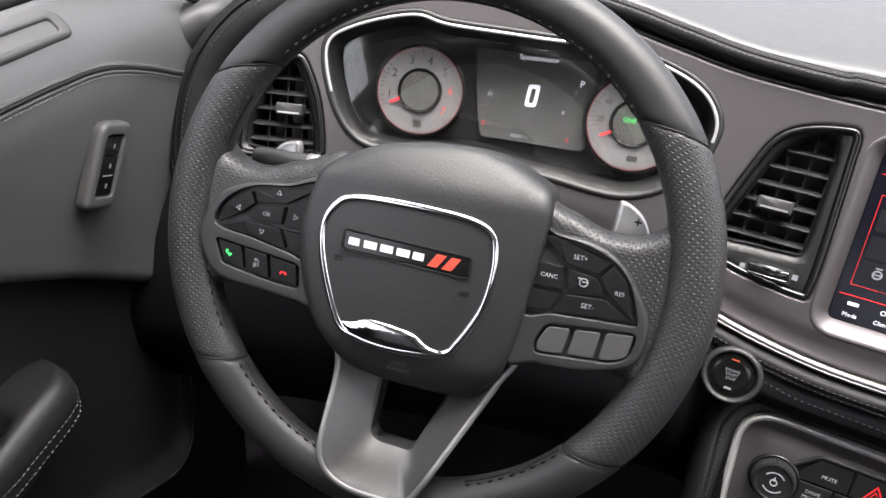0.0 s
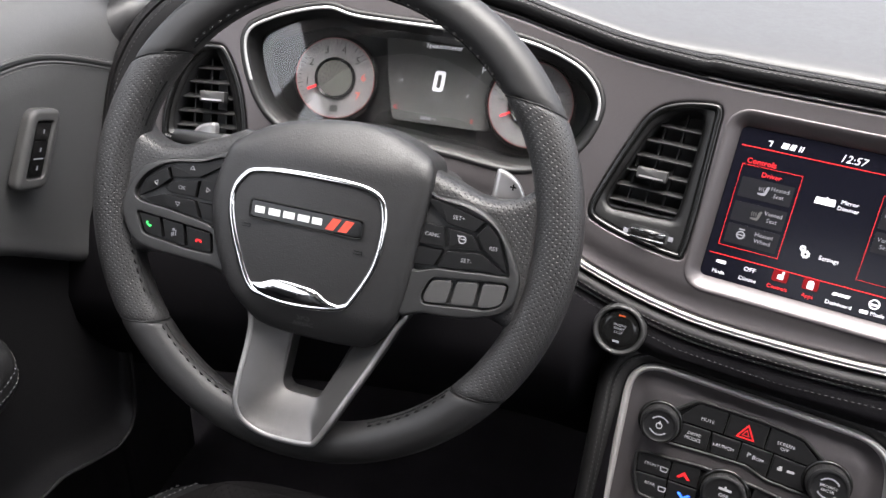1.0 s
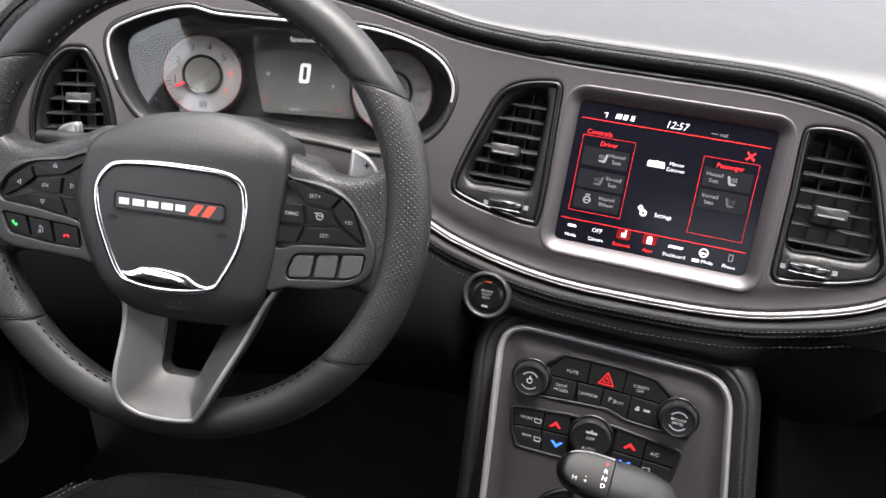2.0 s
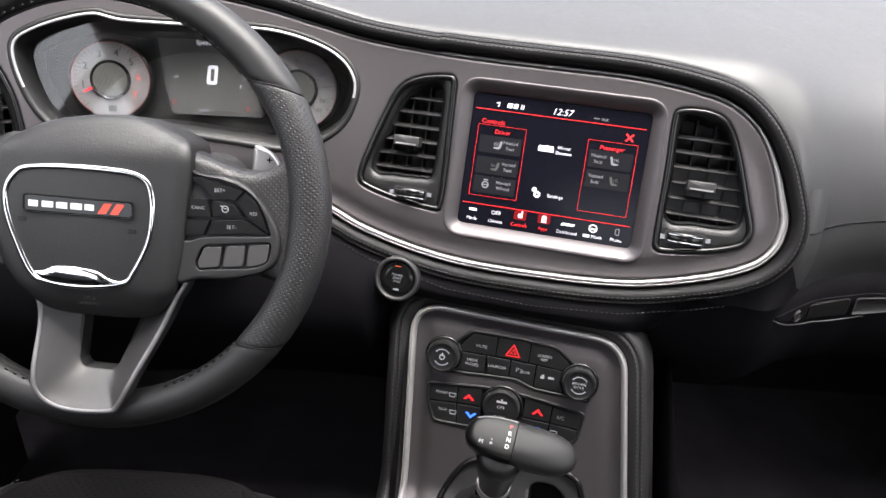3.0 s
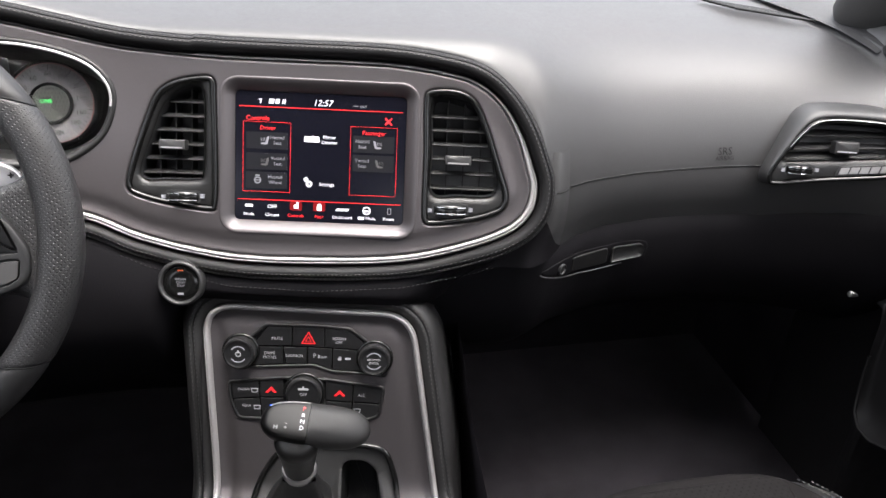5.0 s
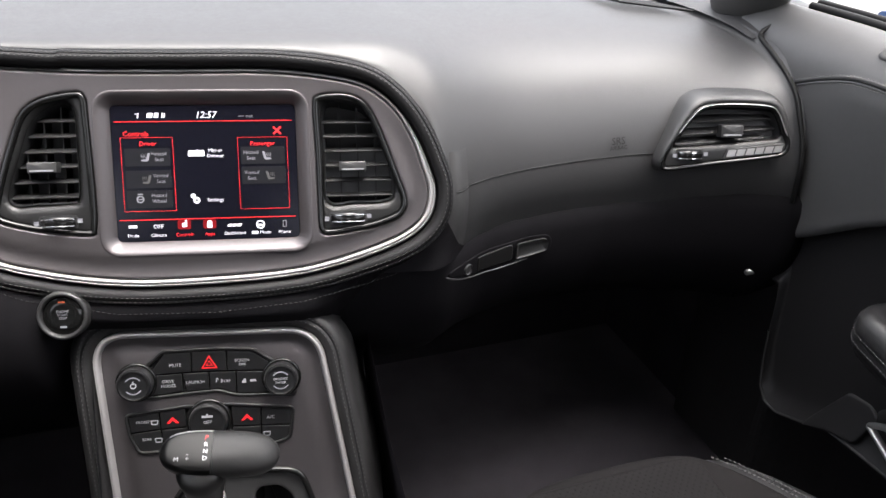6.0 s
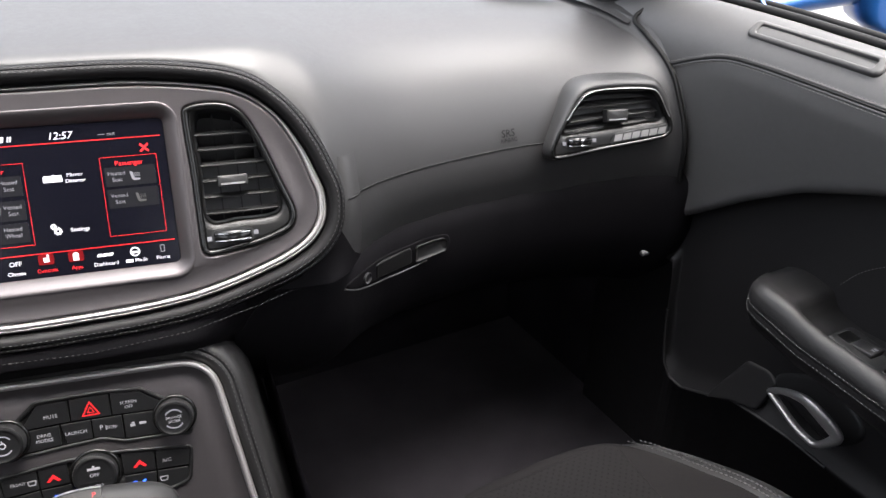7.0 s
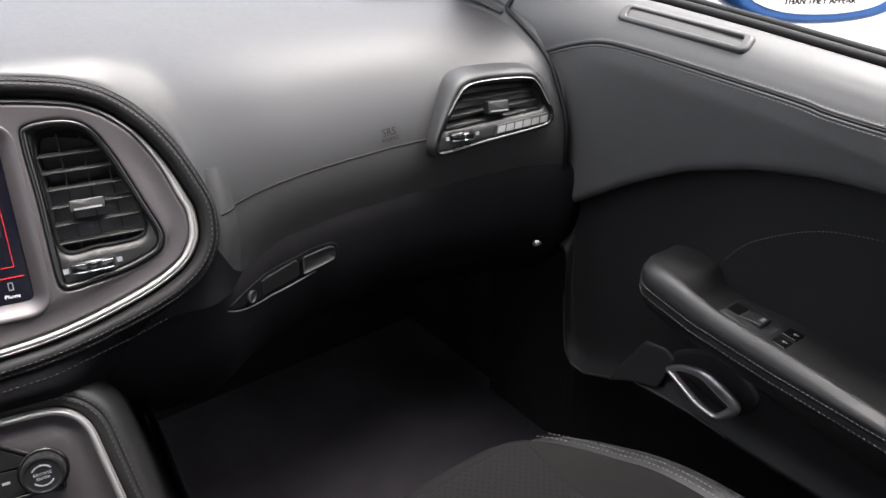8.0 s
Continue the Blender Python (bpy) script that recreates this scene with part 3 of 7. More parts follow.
HOOD = sorted([(a, b) for a, b in FACE + (offset(FACE, 1.0) - FACE) * (0.0078 * thick + 0.0182 * np.array(wide))[:, None] if b > -0.03 and (b > 0.05 or a > 0.1)])
HOOD_S, HOOD_V = np.array([q[0] for q in HOOD]), np.array([q[1] for q in HOOD])
cols = []
stations = list(np.arange(-0.665, 0.18, 0.012)) + list(np.arange(0.18, 0.2495, 0.004)) + [0.2505] + list(np.arange(0.256, 0.735, 0.009))
for s in stations:
    col = []
    if s < 0.25:
        hv = float(np.interp(s, HOOD_S, HOOD_V))
        p0 = bz(s, hv, 0.8 * roll_lift(s, hv) + 0.002)
    else:
        x = 0.245 + (s - 0.25) * 0.925
        p0 = Vector((x, y_face(x, 0.53) + 0.004, 0.524 + 0.018 * smooth(0.52, 0.69, x)))
    x = p0.x
    dip = 0.012 * smooth(0.45, 0.70, abs(x))
    ztop = float(np.interp(x, [0.0, 0.16, 0.24, 0.32, 0.45], [0.744, 0.744, 0.738, 0.730, 0.724])) - dip
    t0 = Vector((x, max(y_face(max(x, 0.2), 0.722), p0.y + 0.035), max(ztop, p0.z + 0.006)))
    blend = smooth(0.735, 0.69, p0.z)
    for i in range(19):
        q = i / 18
        z = p0.z + (t0.z - p0.z) * q
        y = y_face(x, z + (0.722 - t0.z) * q) + (p0.y - y_face(x, p0.z)) * (1 - q) ** 2
        c1 = Vector((x, p0.y + 0.004, t0.z))
        col.append(Vector((x, y, z)) * blend + (p0 * (1 - q) ** 2 + c1 * 2 * q * (1 - q) + t0 * q * q) * (1 - blend))
    for k, dz in ((0.03, 0.006), (0.07, 0.011), (0.13, 0.014), (0.22, 0.012), (0.33, 0.004)):
        y = t0.y + k
        zt = t0.z + dz - 0.35 * max(0, t0.z - 0.74) * k / 0.33
        col.append(Vector((x * (1 + 0.02 * k), min(y, 1.03), zt)))
    cols.append(col)
for _ in range(14):
    was = [[p.copy() for p in col] for col in cols]
    for i in range(1, len(cols) - 1):
        for j in range(4, len(was[i]) - 1):
            cols[i][j] = was[i][j].lerp((was[i][j - 1] + was[i][j + 1]) / 2, 0.45 * min(1, (j - 3) / 6))
    was = [[p.copy() for p in col] for col in cols]
    for i in range(1, len(cols) - 1):
        if 0.10 < was[i][0].x < 0.66:
            for j in range(1, len(was[i])):
                k = min(1, j / 6) * (1 if was[i][0].x < 0.26 or j > 8 else 0.5)
                a, b, c = was[i - 1][j], was[i][j], was[i + 1][j]
                t = (b.x - a.x) / max(1e-6, c.x - a.x)
                cols[i][j] = b.lerp(a.lerp(c, t), 0.8 * k)
pad_bm = grid(cols)
PAD_TREES = [BVHTree.FromBMesh(pad_bm)]
part("upper_pad", pad_bm, DASH, dashboard, "black soft-grained dash top", 80)

# the pad goes on behind the roll at the fascia's end
fn, fo = bz_n(0.2), bz(0, 0, 0)


def behind(x, z):
    flat = fo.y + (-0.009 - fn.x * (x - fo.x) - fn.z * (z - fo.z)) / fn.y
    return Vector((x, flat + (y_face(max(x, 0.245), z) + 0.0012 - flat) * smooth(0.215, 0.262, x), z))


# Below split the same skin gets a darker colour, as shade under the roll.
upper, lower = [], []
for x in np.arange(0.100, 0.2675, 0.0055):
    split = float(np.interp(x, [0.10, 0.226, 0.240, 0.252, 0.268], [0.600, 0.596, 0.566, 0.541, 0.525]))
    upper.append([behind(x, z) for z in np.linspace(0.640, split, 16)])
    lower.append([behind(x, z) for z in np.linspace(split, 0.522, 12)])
pad_bm = grid(upper)
PAD_TREES.append(BVHTree.FromBMesh(pad_bm))
part("pad_return", pad_bm, DASH, dashboard, "soft-grained dash skin beside the fascia roll", 80)
part("shaded_return", grid(lower), DASH_LOW, dashboard, "dash skin under the fascia roll, coloured dark for shade", 80)

# end caps of the dash top beside the pillars
for sgn, dx in ((1, 0.0), (-1, 0.045)):
    rows = []
    for y in np.linspace(0.664, 1.02, 12):
        z = 0.7165 + float(np.interp(y, [0.664, 0.70, 0.74, 0.80, 0.90, 1.02], [0, 0.006, 0.010, 0.012, 0.011, 0.006]))
        rows.append([Vector((sgn * x + dx, y - 0.1 * (x - 0.69), z + h)) for x, h in ((0.684, -0.004), (0.692, 0.0), (0.704, 0.006), (0.722, 0.014), (0.742, 0.019), (0.79, 0.024))])
    part("end_cap", grid(rows), DASH, dashboard, "soft-grained end cap of the dash top", 80)

# airbag seam across the passenger side


def pad_y(x, z):
    """Where the dash skin lies at x, z."""
    hits = [t.ray_cast(Vector((x, 0.2, z)), Vector((0, 1, 0)))[0] for t in PAD_TREES]
    return min(h.y for h in hits if h)


seam = curve([(0.248, 0.6000), (0.285, 0.5990), (0.34, 0.5950), (0.44, 0.5942), (0.532, 0.5955)], 60)
sp = [Vector((x, pad_y(x, z) - 0.0002, z)) for x, z in seam]
part("airbag_seam", sweep(sp, oval(0.0011, 0.0007, 6), [Vector((0, -1, 0.1))]), RUBBER, dashboard, "thin dark airbag seam")
SRS = pose(0.476, pad_y(0.476, 0.6085) - 0.0004, 0.6085, 74, 0, 1)
part("airbag_mark", words("SRS", 0.0125, SRS, (0, 0.0040), 0.0016, bm=words("AIRBAG", 0.0070, SRS, (0, -0.0040), 0.0020)), RUBBER, dashboard, "embossed airbag lettering")

# lower passenger face with the glove box
cols = []
for s in list(np.arange(0.125, 0.27, 0.006)) + list(np.arange(0.27, 0.73, 0.012)):
    y0 = float(np.interp(s, [0.10, 0.125, 0.19, 0.215, 0.232, 0.243] + Y0X[2:], [0.565, 0.556, 0.542, 0.539, 0.540, 0.543] + Y0Y[2:]))
    z0 = 0.525 + 0.018 * smooth(0.52, 0.69, s)
    cols.append([Vector((s, y0 + 0.012, z0 + 0.004)), Vector((s, y0 + 0.006, z0 - 0.004)), Vector((s, y0 + 0.004, z0 - 0.02)), Vector((s, y0 + 0.006, 0.47)), Vector((s, y0 + 0.014, 0.44)), Vector((s, y0 + 0.035, 0.40)), Vector((s, y0 + 0.075, 0.36)), Vector((s, y0 + 0.16, 0.33)), Vector((s, y0 + 0.3, 0.32))])
# The weaker light on this curved face is put into its dark colour.
part("glove_box_face", grid(cols), DASH_LOW, dashboard, "grained black lower face of the glove box, darkened for shade", 80)
# knee panel under the fascia
cols = []
for s in np.arange(-0.70, 0.222, 0.012):
    v0 = float(np.interp(s, [-0.66, -0.46, -0.36, -0.29, -0.23, -0.171, -0.083, 0.008, 0.095, 0.161, 0.203, 0.25], [-0.055, -0.055, -0.061, -0.070, -0.082, -0.106, -0.124, -0.126, -0.119, -0.103, -0.09, -0.05]))
    k = smooth(-0.165, -0.135, s) * smooth(0.165, 0.135, s)
    k2 = 0.17 * smooth(0.09, 0.215, s)
    mid_v = -0.150 if v0 < -0.1 else v0 - 0.05
    up_ = 1 - 0.88 * smooth(0.12, 0.205, s)
    low_ = lambda v: v0 - 0.02 + (v - v0 + 0.02) * up_  # noqa: E731
    cols.append([bz(s, v0 + 0.004, -0.004), bz(s, v0 - 0.006, 0.004), bz(s, v0 - 0.022, 0.008 - 0.3 * k2), bz(s, low_(mid_v), 0.010 - 0.006 * k - 0.6 * k2), bz(s, low_(mid_v - 0.014), 0.009 - 0.026 * k - 0.8 * k2), bz(s, low_(-0.185), 0.004 - 0.04 * k - k2), bz(s, low_(-0.215), -0.012 - 0.05 * k - k2), bz(s, low_(-0.25), -0.05 - 0.06 * k - k2), bz(s, low_(-0.30), -0.14 - k2), bz(s, low_(-0.33), -0.26)])
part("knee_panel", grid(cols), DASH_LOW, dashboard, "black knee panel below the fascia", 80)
for dv, dw in ((0.016, 0.0068),):
    pts = []
    for s in np.arange(-0.20, 0.20, 0.006):
        v0 = float(np.interp(s, [-0.66, -0.46, -0.36, -0.29, -0.23, -0.171, -0.083, 0.008, 0.095, 0.161, 0.203, 0.25], [-0.055, -0.055, -0.061, -0.070, -0.082, -0.106, -0.124, -0.126, -0.119, -0.103, -0.09, -0.05]))
        pts.append(bz(s, v0 - dv, dw + 0.0006))
    part("stitching", stitches(pts, [bz_n(0)], 0.0036, 0.0014, 0.0004), DARK_THREAD, dashboard)

# ---- centre console ----
CP = curve([(0.045, 0.0), (-0.05, 0.0), (-0.15, 0.0), (-0.178, 0.008), (-0.198, 0.032), (-0.210, 0.07), (-0.225, 0.15), (-0.25, 0.32)], 300)
_cd = np.r_[0, np.cumsum(np.linalg.norm(np.diff(CP, axis=0), axis=1))]
_ct = np.gradient(CP, axis=0)
_ct /= np.linalg.norm(_ct, axis=1)[:, None]


def con(a, b, c=0.0):
    """Console coordinates: a across, b up its face from the hazard switch, c out of it."""
    q = 0.045 - b
    v, w = np.interp(q, _cd, CP[:, 0]), np.interp(q, _cd, CP[:, 1])
    tv, tw = np.interp(q, _cd, _ct[:, 0]), np.interp(q, _cd, _ct[:, 1])
    return C @ Vector((a, v + c * tw, w - c * tv))


def con_n(b):
    return (con(0, b, 0.01) - con(0, b, 0)).normalized()


console = thing("centre_console", (0.0, 0.45, 0.05), "centre console with brushed dark metal plate and stitched black leather sides", "console")
CON = rounded([(-0.086, -0.44), (0.172, -0.44), (0.145, -0.20), (0.108, 0.0265), (-0.108, 0.0310), (-0.092, -0.20)], 0.030, 9)
CON = np.concatenate([np.linspace(a, b, max(1, int(np.linalg.norm(b - a) / 0.01)), endpoint=False) for a, b in zip(CON, np.roll(CON, -1, 0))])
PANEL_1 = rounded([(-0.083, -0.003), (-0.0648, -0.0026), (-0.0447, 0.0142), (0.0077, 0.0144), (0.0445, 0.0117), (0.0644, -0.0022), (0.0862, -0.009), (0.0844, -0.0399), (0.0598, -0.0376), (0.026, -0.0364), (0.0068, -0.0299), (-0.0241, -0.0314), (-0.0614, -0.0339), (-0.085, -0.033)], 0.003, 3)
PANEL_2 = rounded([(-0.0857, -0.0506), (-0.0288, -0.0449), (0.0178, -0.0453), (0.083, -0.0528), (0.0781, -0.0855), (0.0632, -0.0905), (-0.0744, -0.0915), (-0.0828, -0.0728)], 0.005, 3)
TRIM = curve([(-0.058, -0.30), (-0.0577, -0.196), (-0.0566, -0.175), (-0.047, -0.150), (-0.030, -0.128), (0.0, -0.119), (0.0545, -0.1175), (0.086, -0.1235), (0.0983, -0.148), (0.1026, -0.167), (0.105, -0.20), (0.106, -0.30)], 90, True)


def dished(a, b):
    """The plate hollows out before it runs up to its bright edge."""
    return -0.0032 * math.sin(math.pi * min(1.0, gap(np.array([[a, b]]), CON)[0] / 0.021)) ** 2


part("plate", sheet(CON, [PANEL_1, PANEL_2, offset(TRIM, -0.001)], con, h=0.006, r=0.002, depth=0.001, hole_r=0.002, skirt=0.008, dome=dished), BEZEL, console, "brushed dark metal plate", 60)
edge = [q for q in offset(CON, 0.0) if q[1] > -0.40]
k0 = max(range(len(edge)), key=lambda i: np.linalg.norm(edge[i] - edge[i - 1]))
edge = np.array(edge[k0:] + edge[:k0])
mids = np.gradient(edge, axis=0)
mids = np.stack([mids[:, 1], -mids[:, 0]], 1) / np.linalg.norm(mids, axis=1)[:, None]


def rim_strip(section):
    return loft([[con(*(q + n * a), c) for a, c in section] for q, n in zip(edge, mids)], False)


if np.dot(mids[0], edge[0] - edge.mean(0)) < 0:
    mids = -mids
part("polished_strip", rim_strip([(-0.0010, -0.001), (0.0003, 0.0036), (0.0010, 0.0052), (0.0026, 0.0062), (0.0040, 0.0062), (0.0046, 0.0054), (0.0052, 0.0059), (0.0060, 0.0036), (0.0063, -0.002)]), STRIP, console, "polished bright edge strip", 70)
part("leather_side", rim_strip([(0.0062, 0.0), (0.0075, 0.001), (0.0095, 0.0045), (0.0135, 0.0068), (0.0165, 0.0070), (0.0176, 0.0056), (0.0188, 0.0068), (0.024, 0.0052), (0.029, -0.002), (0.033, -0.014), (0.036, -0.05), (0.040, -0.13)]), LEATHER, console, "black leather side with grey stitching", 80)
for a, c in ((0.0150, 0.0070), (0.0202, 0.0065)):
    part("stitching", stitches([con(*(q + n * a), c) for q, n in zip(edge, mids)], [con_n(q[1]) for q in edge], 0.0034, 0.0016, 0.00055), ROLL_THREAD, console, "grey stitching")
for sgn, x0 in ((-1, -0.125), (1, 0.150)):
    rows = []
    for y, zt in ((0.62, 0.46), (0.54, 0.42), (0.47, 0.36), (0.40, 0.33), (0.30, 0.33), (0.0, 0.34)):
        rows.append([Vector((x0 + sgn * (0.004 + 0.035 * k), y, zt + (0.04 - zt) * k)) for k in np.linspace(0, 1, 6)])
    part("carpet_side", grid(rows), CARPET, console, "carpeted console flank", 80)

# ---- doors ----
ZC = ([-0.6, 0.0, 0.174, 0.232, 0.303, 0.378, 0.449, 0.522, 0.545, 0.60, 0.70], [0.60, 0.640, 0.644, 0.640, 0.625, 0.597, 0.556, 0.506, 0.492, 0.465, 0.44])


def sill(y):
    """Height of the door's upper edge along the car: it falls towards the rear."""
    return float(np.interp(y, [-0.5, -0.1, 0.10, 0.21, 0.28, 0.36, 0.46, 0.55, 0.72], [0.712, 0.718, 0.723, 0.731, 0.737, 0.7435, 0.7500, 0.7535, 0.755]))


def door_x(y, z):
    """The upper panel rolls out to the sill above its seam and is undercut below it."""
    return 0.690 + float(np.interp(z + 0.754 - sill(y), [0.69, 0.71, 0.722, 0.735, 0.745, 0.752], [0, 0.003, 0.008, 0.016, 0.026, 0.038])) + 0.013 * min(1.0, max(0.0, (0.690 - z) / 0.16)) ** 1.2


def door(sgn, ya, name, label, dx=0.0, arm_dx=0.0, fwd=0.0):
    """A door's inner panel; sgn: which side of the car; ya: how far forward the armrest reaches; fwd: how far forward the pocket reaches."""
    d = thing(name, (sgn * 0.72 + dx, 0.1, 0.1), label, "car door")
    ys = np.r_[np.arange(-0.9, 0.475, 0.0125), np.arange(0.475, 0.60, 0.004), np.arange(0.60, 0.715, 0.0125)]
    P = lambda x, y, z: Vector((sgn * x + dx, y, z))  # noqa: E731
    cols = []
    for y in ys:
        zc = float(np.interp(y, *ZC))
        xb = door_x(y, zc + 0.010)
        col = [P(0.7245, y, zc - 0.009), P(xb + 0.006, y, zc - 0.0085), P(xb + 0.002, y, zc - 0.005), P(xb, y, zc + 0.002)]
        for z in np.linspace(zc + 0.010, sill(y) - 0.003, 26):
            col.append(P(door_x(y, z), y, z))
        col += [P(0.732, y, sill(y)), P(0.738, y, sill(y) - 0.001), P(0.745, y, sill(y) - 0.009)]
        cols.append(col)
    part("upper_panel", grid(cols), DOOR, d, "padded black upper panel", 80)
    cols, rim = [], []
    for y in ys:
        zc = float(np.interp(y, *ZC))
        low = float(np.interp(y - fwd, [-0.9, 0.25, 0.31, 0.358, 0.402, 0.434, 0.481, 0.505, 0.520, 0.529, 0.536, 0.70], [0.285, 0.285, 0.289, 0.287, 0.283, 0.266, 0.245, 0.247, 0.265, 0.32, 0.42, 0.43]))
        col = [P(0.722, y, z) for z in np.linspace(zc, max(low + 0.03, 0.2), 12)]
        col += [P(0.718, y, low + 0.012), P(0.710, y, low + 0.003), P(0.708, y, low - 0.002), P(0.714, y, low - 0.006), P(0.738, y, low - 0.012), P(0.745, y, 0.05)]
        cols.append(col)
        if 0.26 < y - fwd < 0.534:
            rim.append(P(0.7085, y, low))
    # Shade below the upper panel and armrest is put into this panel's colour.
    part("lower_panel", grid(cols), DOOR_LOW, d, "black lower panel with map pocket edge, darkened for shade", 80)
    part("pocket_rim", sweep(rim, oval(0.0022, 0.0022, 10), [Vector((-sgn, 0, 0))]), LEATHER, d, "thin satin edge of the map pocket", 80)
    # double stitched seam below the sill
    sm = curve([(0.66, 0.648), (0.60, 0.672), (0.55, 0.692), (0.506, 0.704), (0.46, 0.7055), (0.399, 0.703), (0.273, 0.696), (0.19, 0.690), (-0.2, 0.68)], 240)
    for dz in (-0.0050, 0.0050):
        part("stitching", stitches([P(door_x(y, z + dz) - 0.0006, y, z + dz) for y, z in sm], [Vector((-sgn, 0, 0))], 0.0034, 0.0011, 0.00055), THREAD, d, "grey seam stitching")
    for dz in (-0.0026, 0.0026):
        part("seam_welt", sweep([P(door_x(y, z + dz) + 0.0002, y, z + dz) for y, z in sm], oval(0.0016, 0.0014, 8), [Vector((-sgn, 0, 0))]), DOOR, d, "folded vinyl edge of the seam")
    part("seam", sweep([P(door_x(y, z) - 0.0003, y, z) for y, z in sm], oval(0.0016, 0.0011, 6), [Vector((-sgn, 0, 0))]), RUBBER, d, "dark seam line")
    # armrest: a high rounded front block, then a rail beside the switch dish
    sh = ya - 0.392
    Q = lambda x, y, z: P(x - sgn * arm_dx, y, z)  # noqa: E731
    rows = [0.3895, 0.3875, 0.384, 0.379, 0.372, 0.362, 0.350, 0.338, 0.329, 0.324, 0.319, 0.313, 0.306, 0.296] + list(np.arange(0.28, -0.5, -0.02))
    rings, top_row, low_row = [], [], []
    for y in rows:
        k = math.sqrt(max(0.0, 1 - max(0, (y - 0.350) / 0.041) ** 2.6))
        zt = float(np.interp(y, [-0.5, 0.1, 0.28, 0.306, 0.322, 0.345, 0.362, 0.376, 0.385, 0.39], [0.425, 0.461, 0.480, 0.486, 0.490, 0.4950, 0.4955, 0.493, 0.488, 0.481]))
        zs = float(np.interp(y, [-0.5, 0.095, 0.203, 0.296, 0.37, 0.39], [0.41, 0.447, 0.452, 0.460, 0.476, 0.482]))
        zl = float(np.interp(y, [-0.5, 0.098, 0.174, 0.251, 0.309, 0.39], [0.33, 0.364, 0.376, 0.388, 0.400, 0.455]))
        dish = smooth(0.327, 0.311, y)
        zd = zt - 0.001 - 0.0085 * dish - 0.008 * smooth(0.325, 0.305, y) * smooth(0.22, 0.29, y)
        xi = 0.722 - 0.084 * k
        ring = [(0.726, zd), (xi + 0.028, zd), (xi + 0.023, zd + 0.25 * (zt - zd)), (xi + 0.0195, zd + 0.8 * (zt - zd)), (xi + 0.0150, zt), (xi + 0.0095, zt - 0.0008), (xi + 0.0050, zt - 0.005), (xi + 0.0020, zt + 0.5 * (zs + 0.004 - zt)), (xi + 0.0004, zs + 0.004), (xi, zs), (xi + 0.0012, zs - 0.0035), (xi + 0.0012, zs - 0.0060), (xi + 0.0002, zs - 0.0095), (xi + 0.0015, zs - 0.016), (xi + 0.010, zs - 0.030), (xi + 0.034, zl + 0.018), (0.726, zl)]
        rings.append([Q(max(a_, xi), y + sh, b_) for a_, b_ in ring])
        top_row.append(Q(xi - 0.0006, y + sh, zs + 0.0005))
        low_row.append(Q(xi - 0.0003, y + sh, zs - 0.0100))
    arm = part("armrest", loft(rings, False, True, False), LEATHER, d, "padded leather armrest with grey stitching", 80)
    for row in (top_row, low_row):
        part("stitching", stitches(row, [Vector((-sgn, 0, 0))], 0.0036, 0.0011, 0.00048), THREAD, arm)
    # speaker slot on the sill
    fr = Matrix.Translation((sgn * 0.7130 + dx, 0.417, 0.7350)) @ pose(0, 0, 0, 2.4, 0, 0) @ look((0, 0, 0), (sgn * -0.066, 0, 0.075)) @ pose(0, 0, 0, 0, 180, 0)
    slot = rect(0.140, 0.0105, 0.0030)
    grille = part("speaker_grille", sheet(rect(0.162, 0.0235, 0.009, n=6), [slot], frame_put(fr, 0.003), h=0.02, r=0.004, depth=0.004, hole_r=0.002, skirt=0.010), SOFT_GREY, d, "grey plastic speaker slot")
    part("mesh", sheet(rect(0.140, 0.011, 0.003), (), frame_put(fr, -0.0015), h=0.02, r=0.001, depth=0.001, skirt=0.002), VENT_BLACK, grille, "dark speaker mesh")
    return d, P


door_r, PR = door(1, 0.392, "passenger_door", "closed black passenger door with stitched armrest and chrome pull handle")
door_l, PL = door(-1, 0.420, "driver_door", "closed black driver door with stitched seam and seat memory switch", 0.045, 0.034, 0.04)

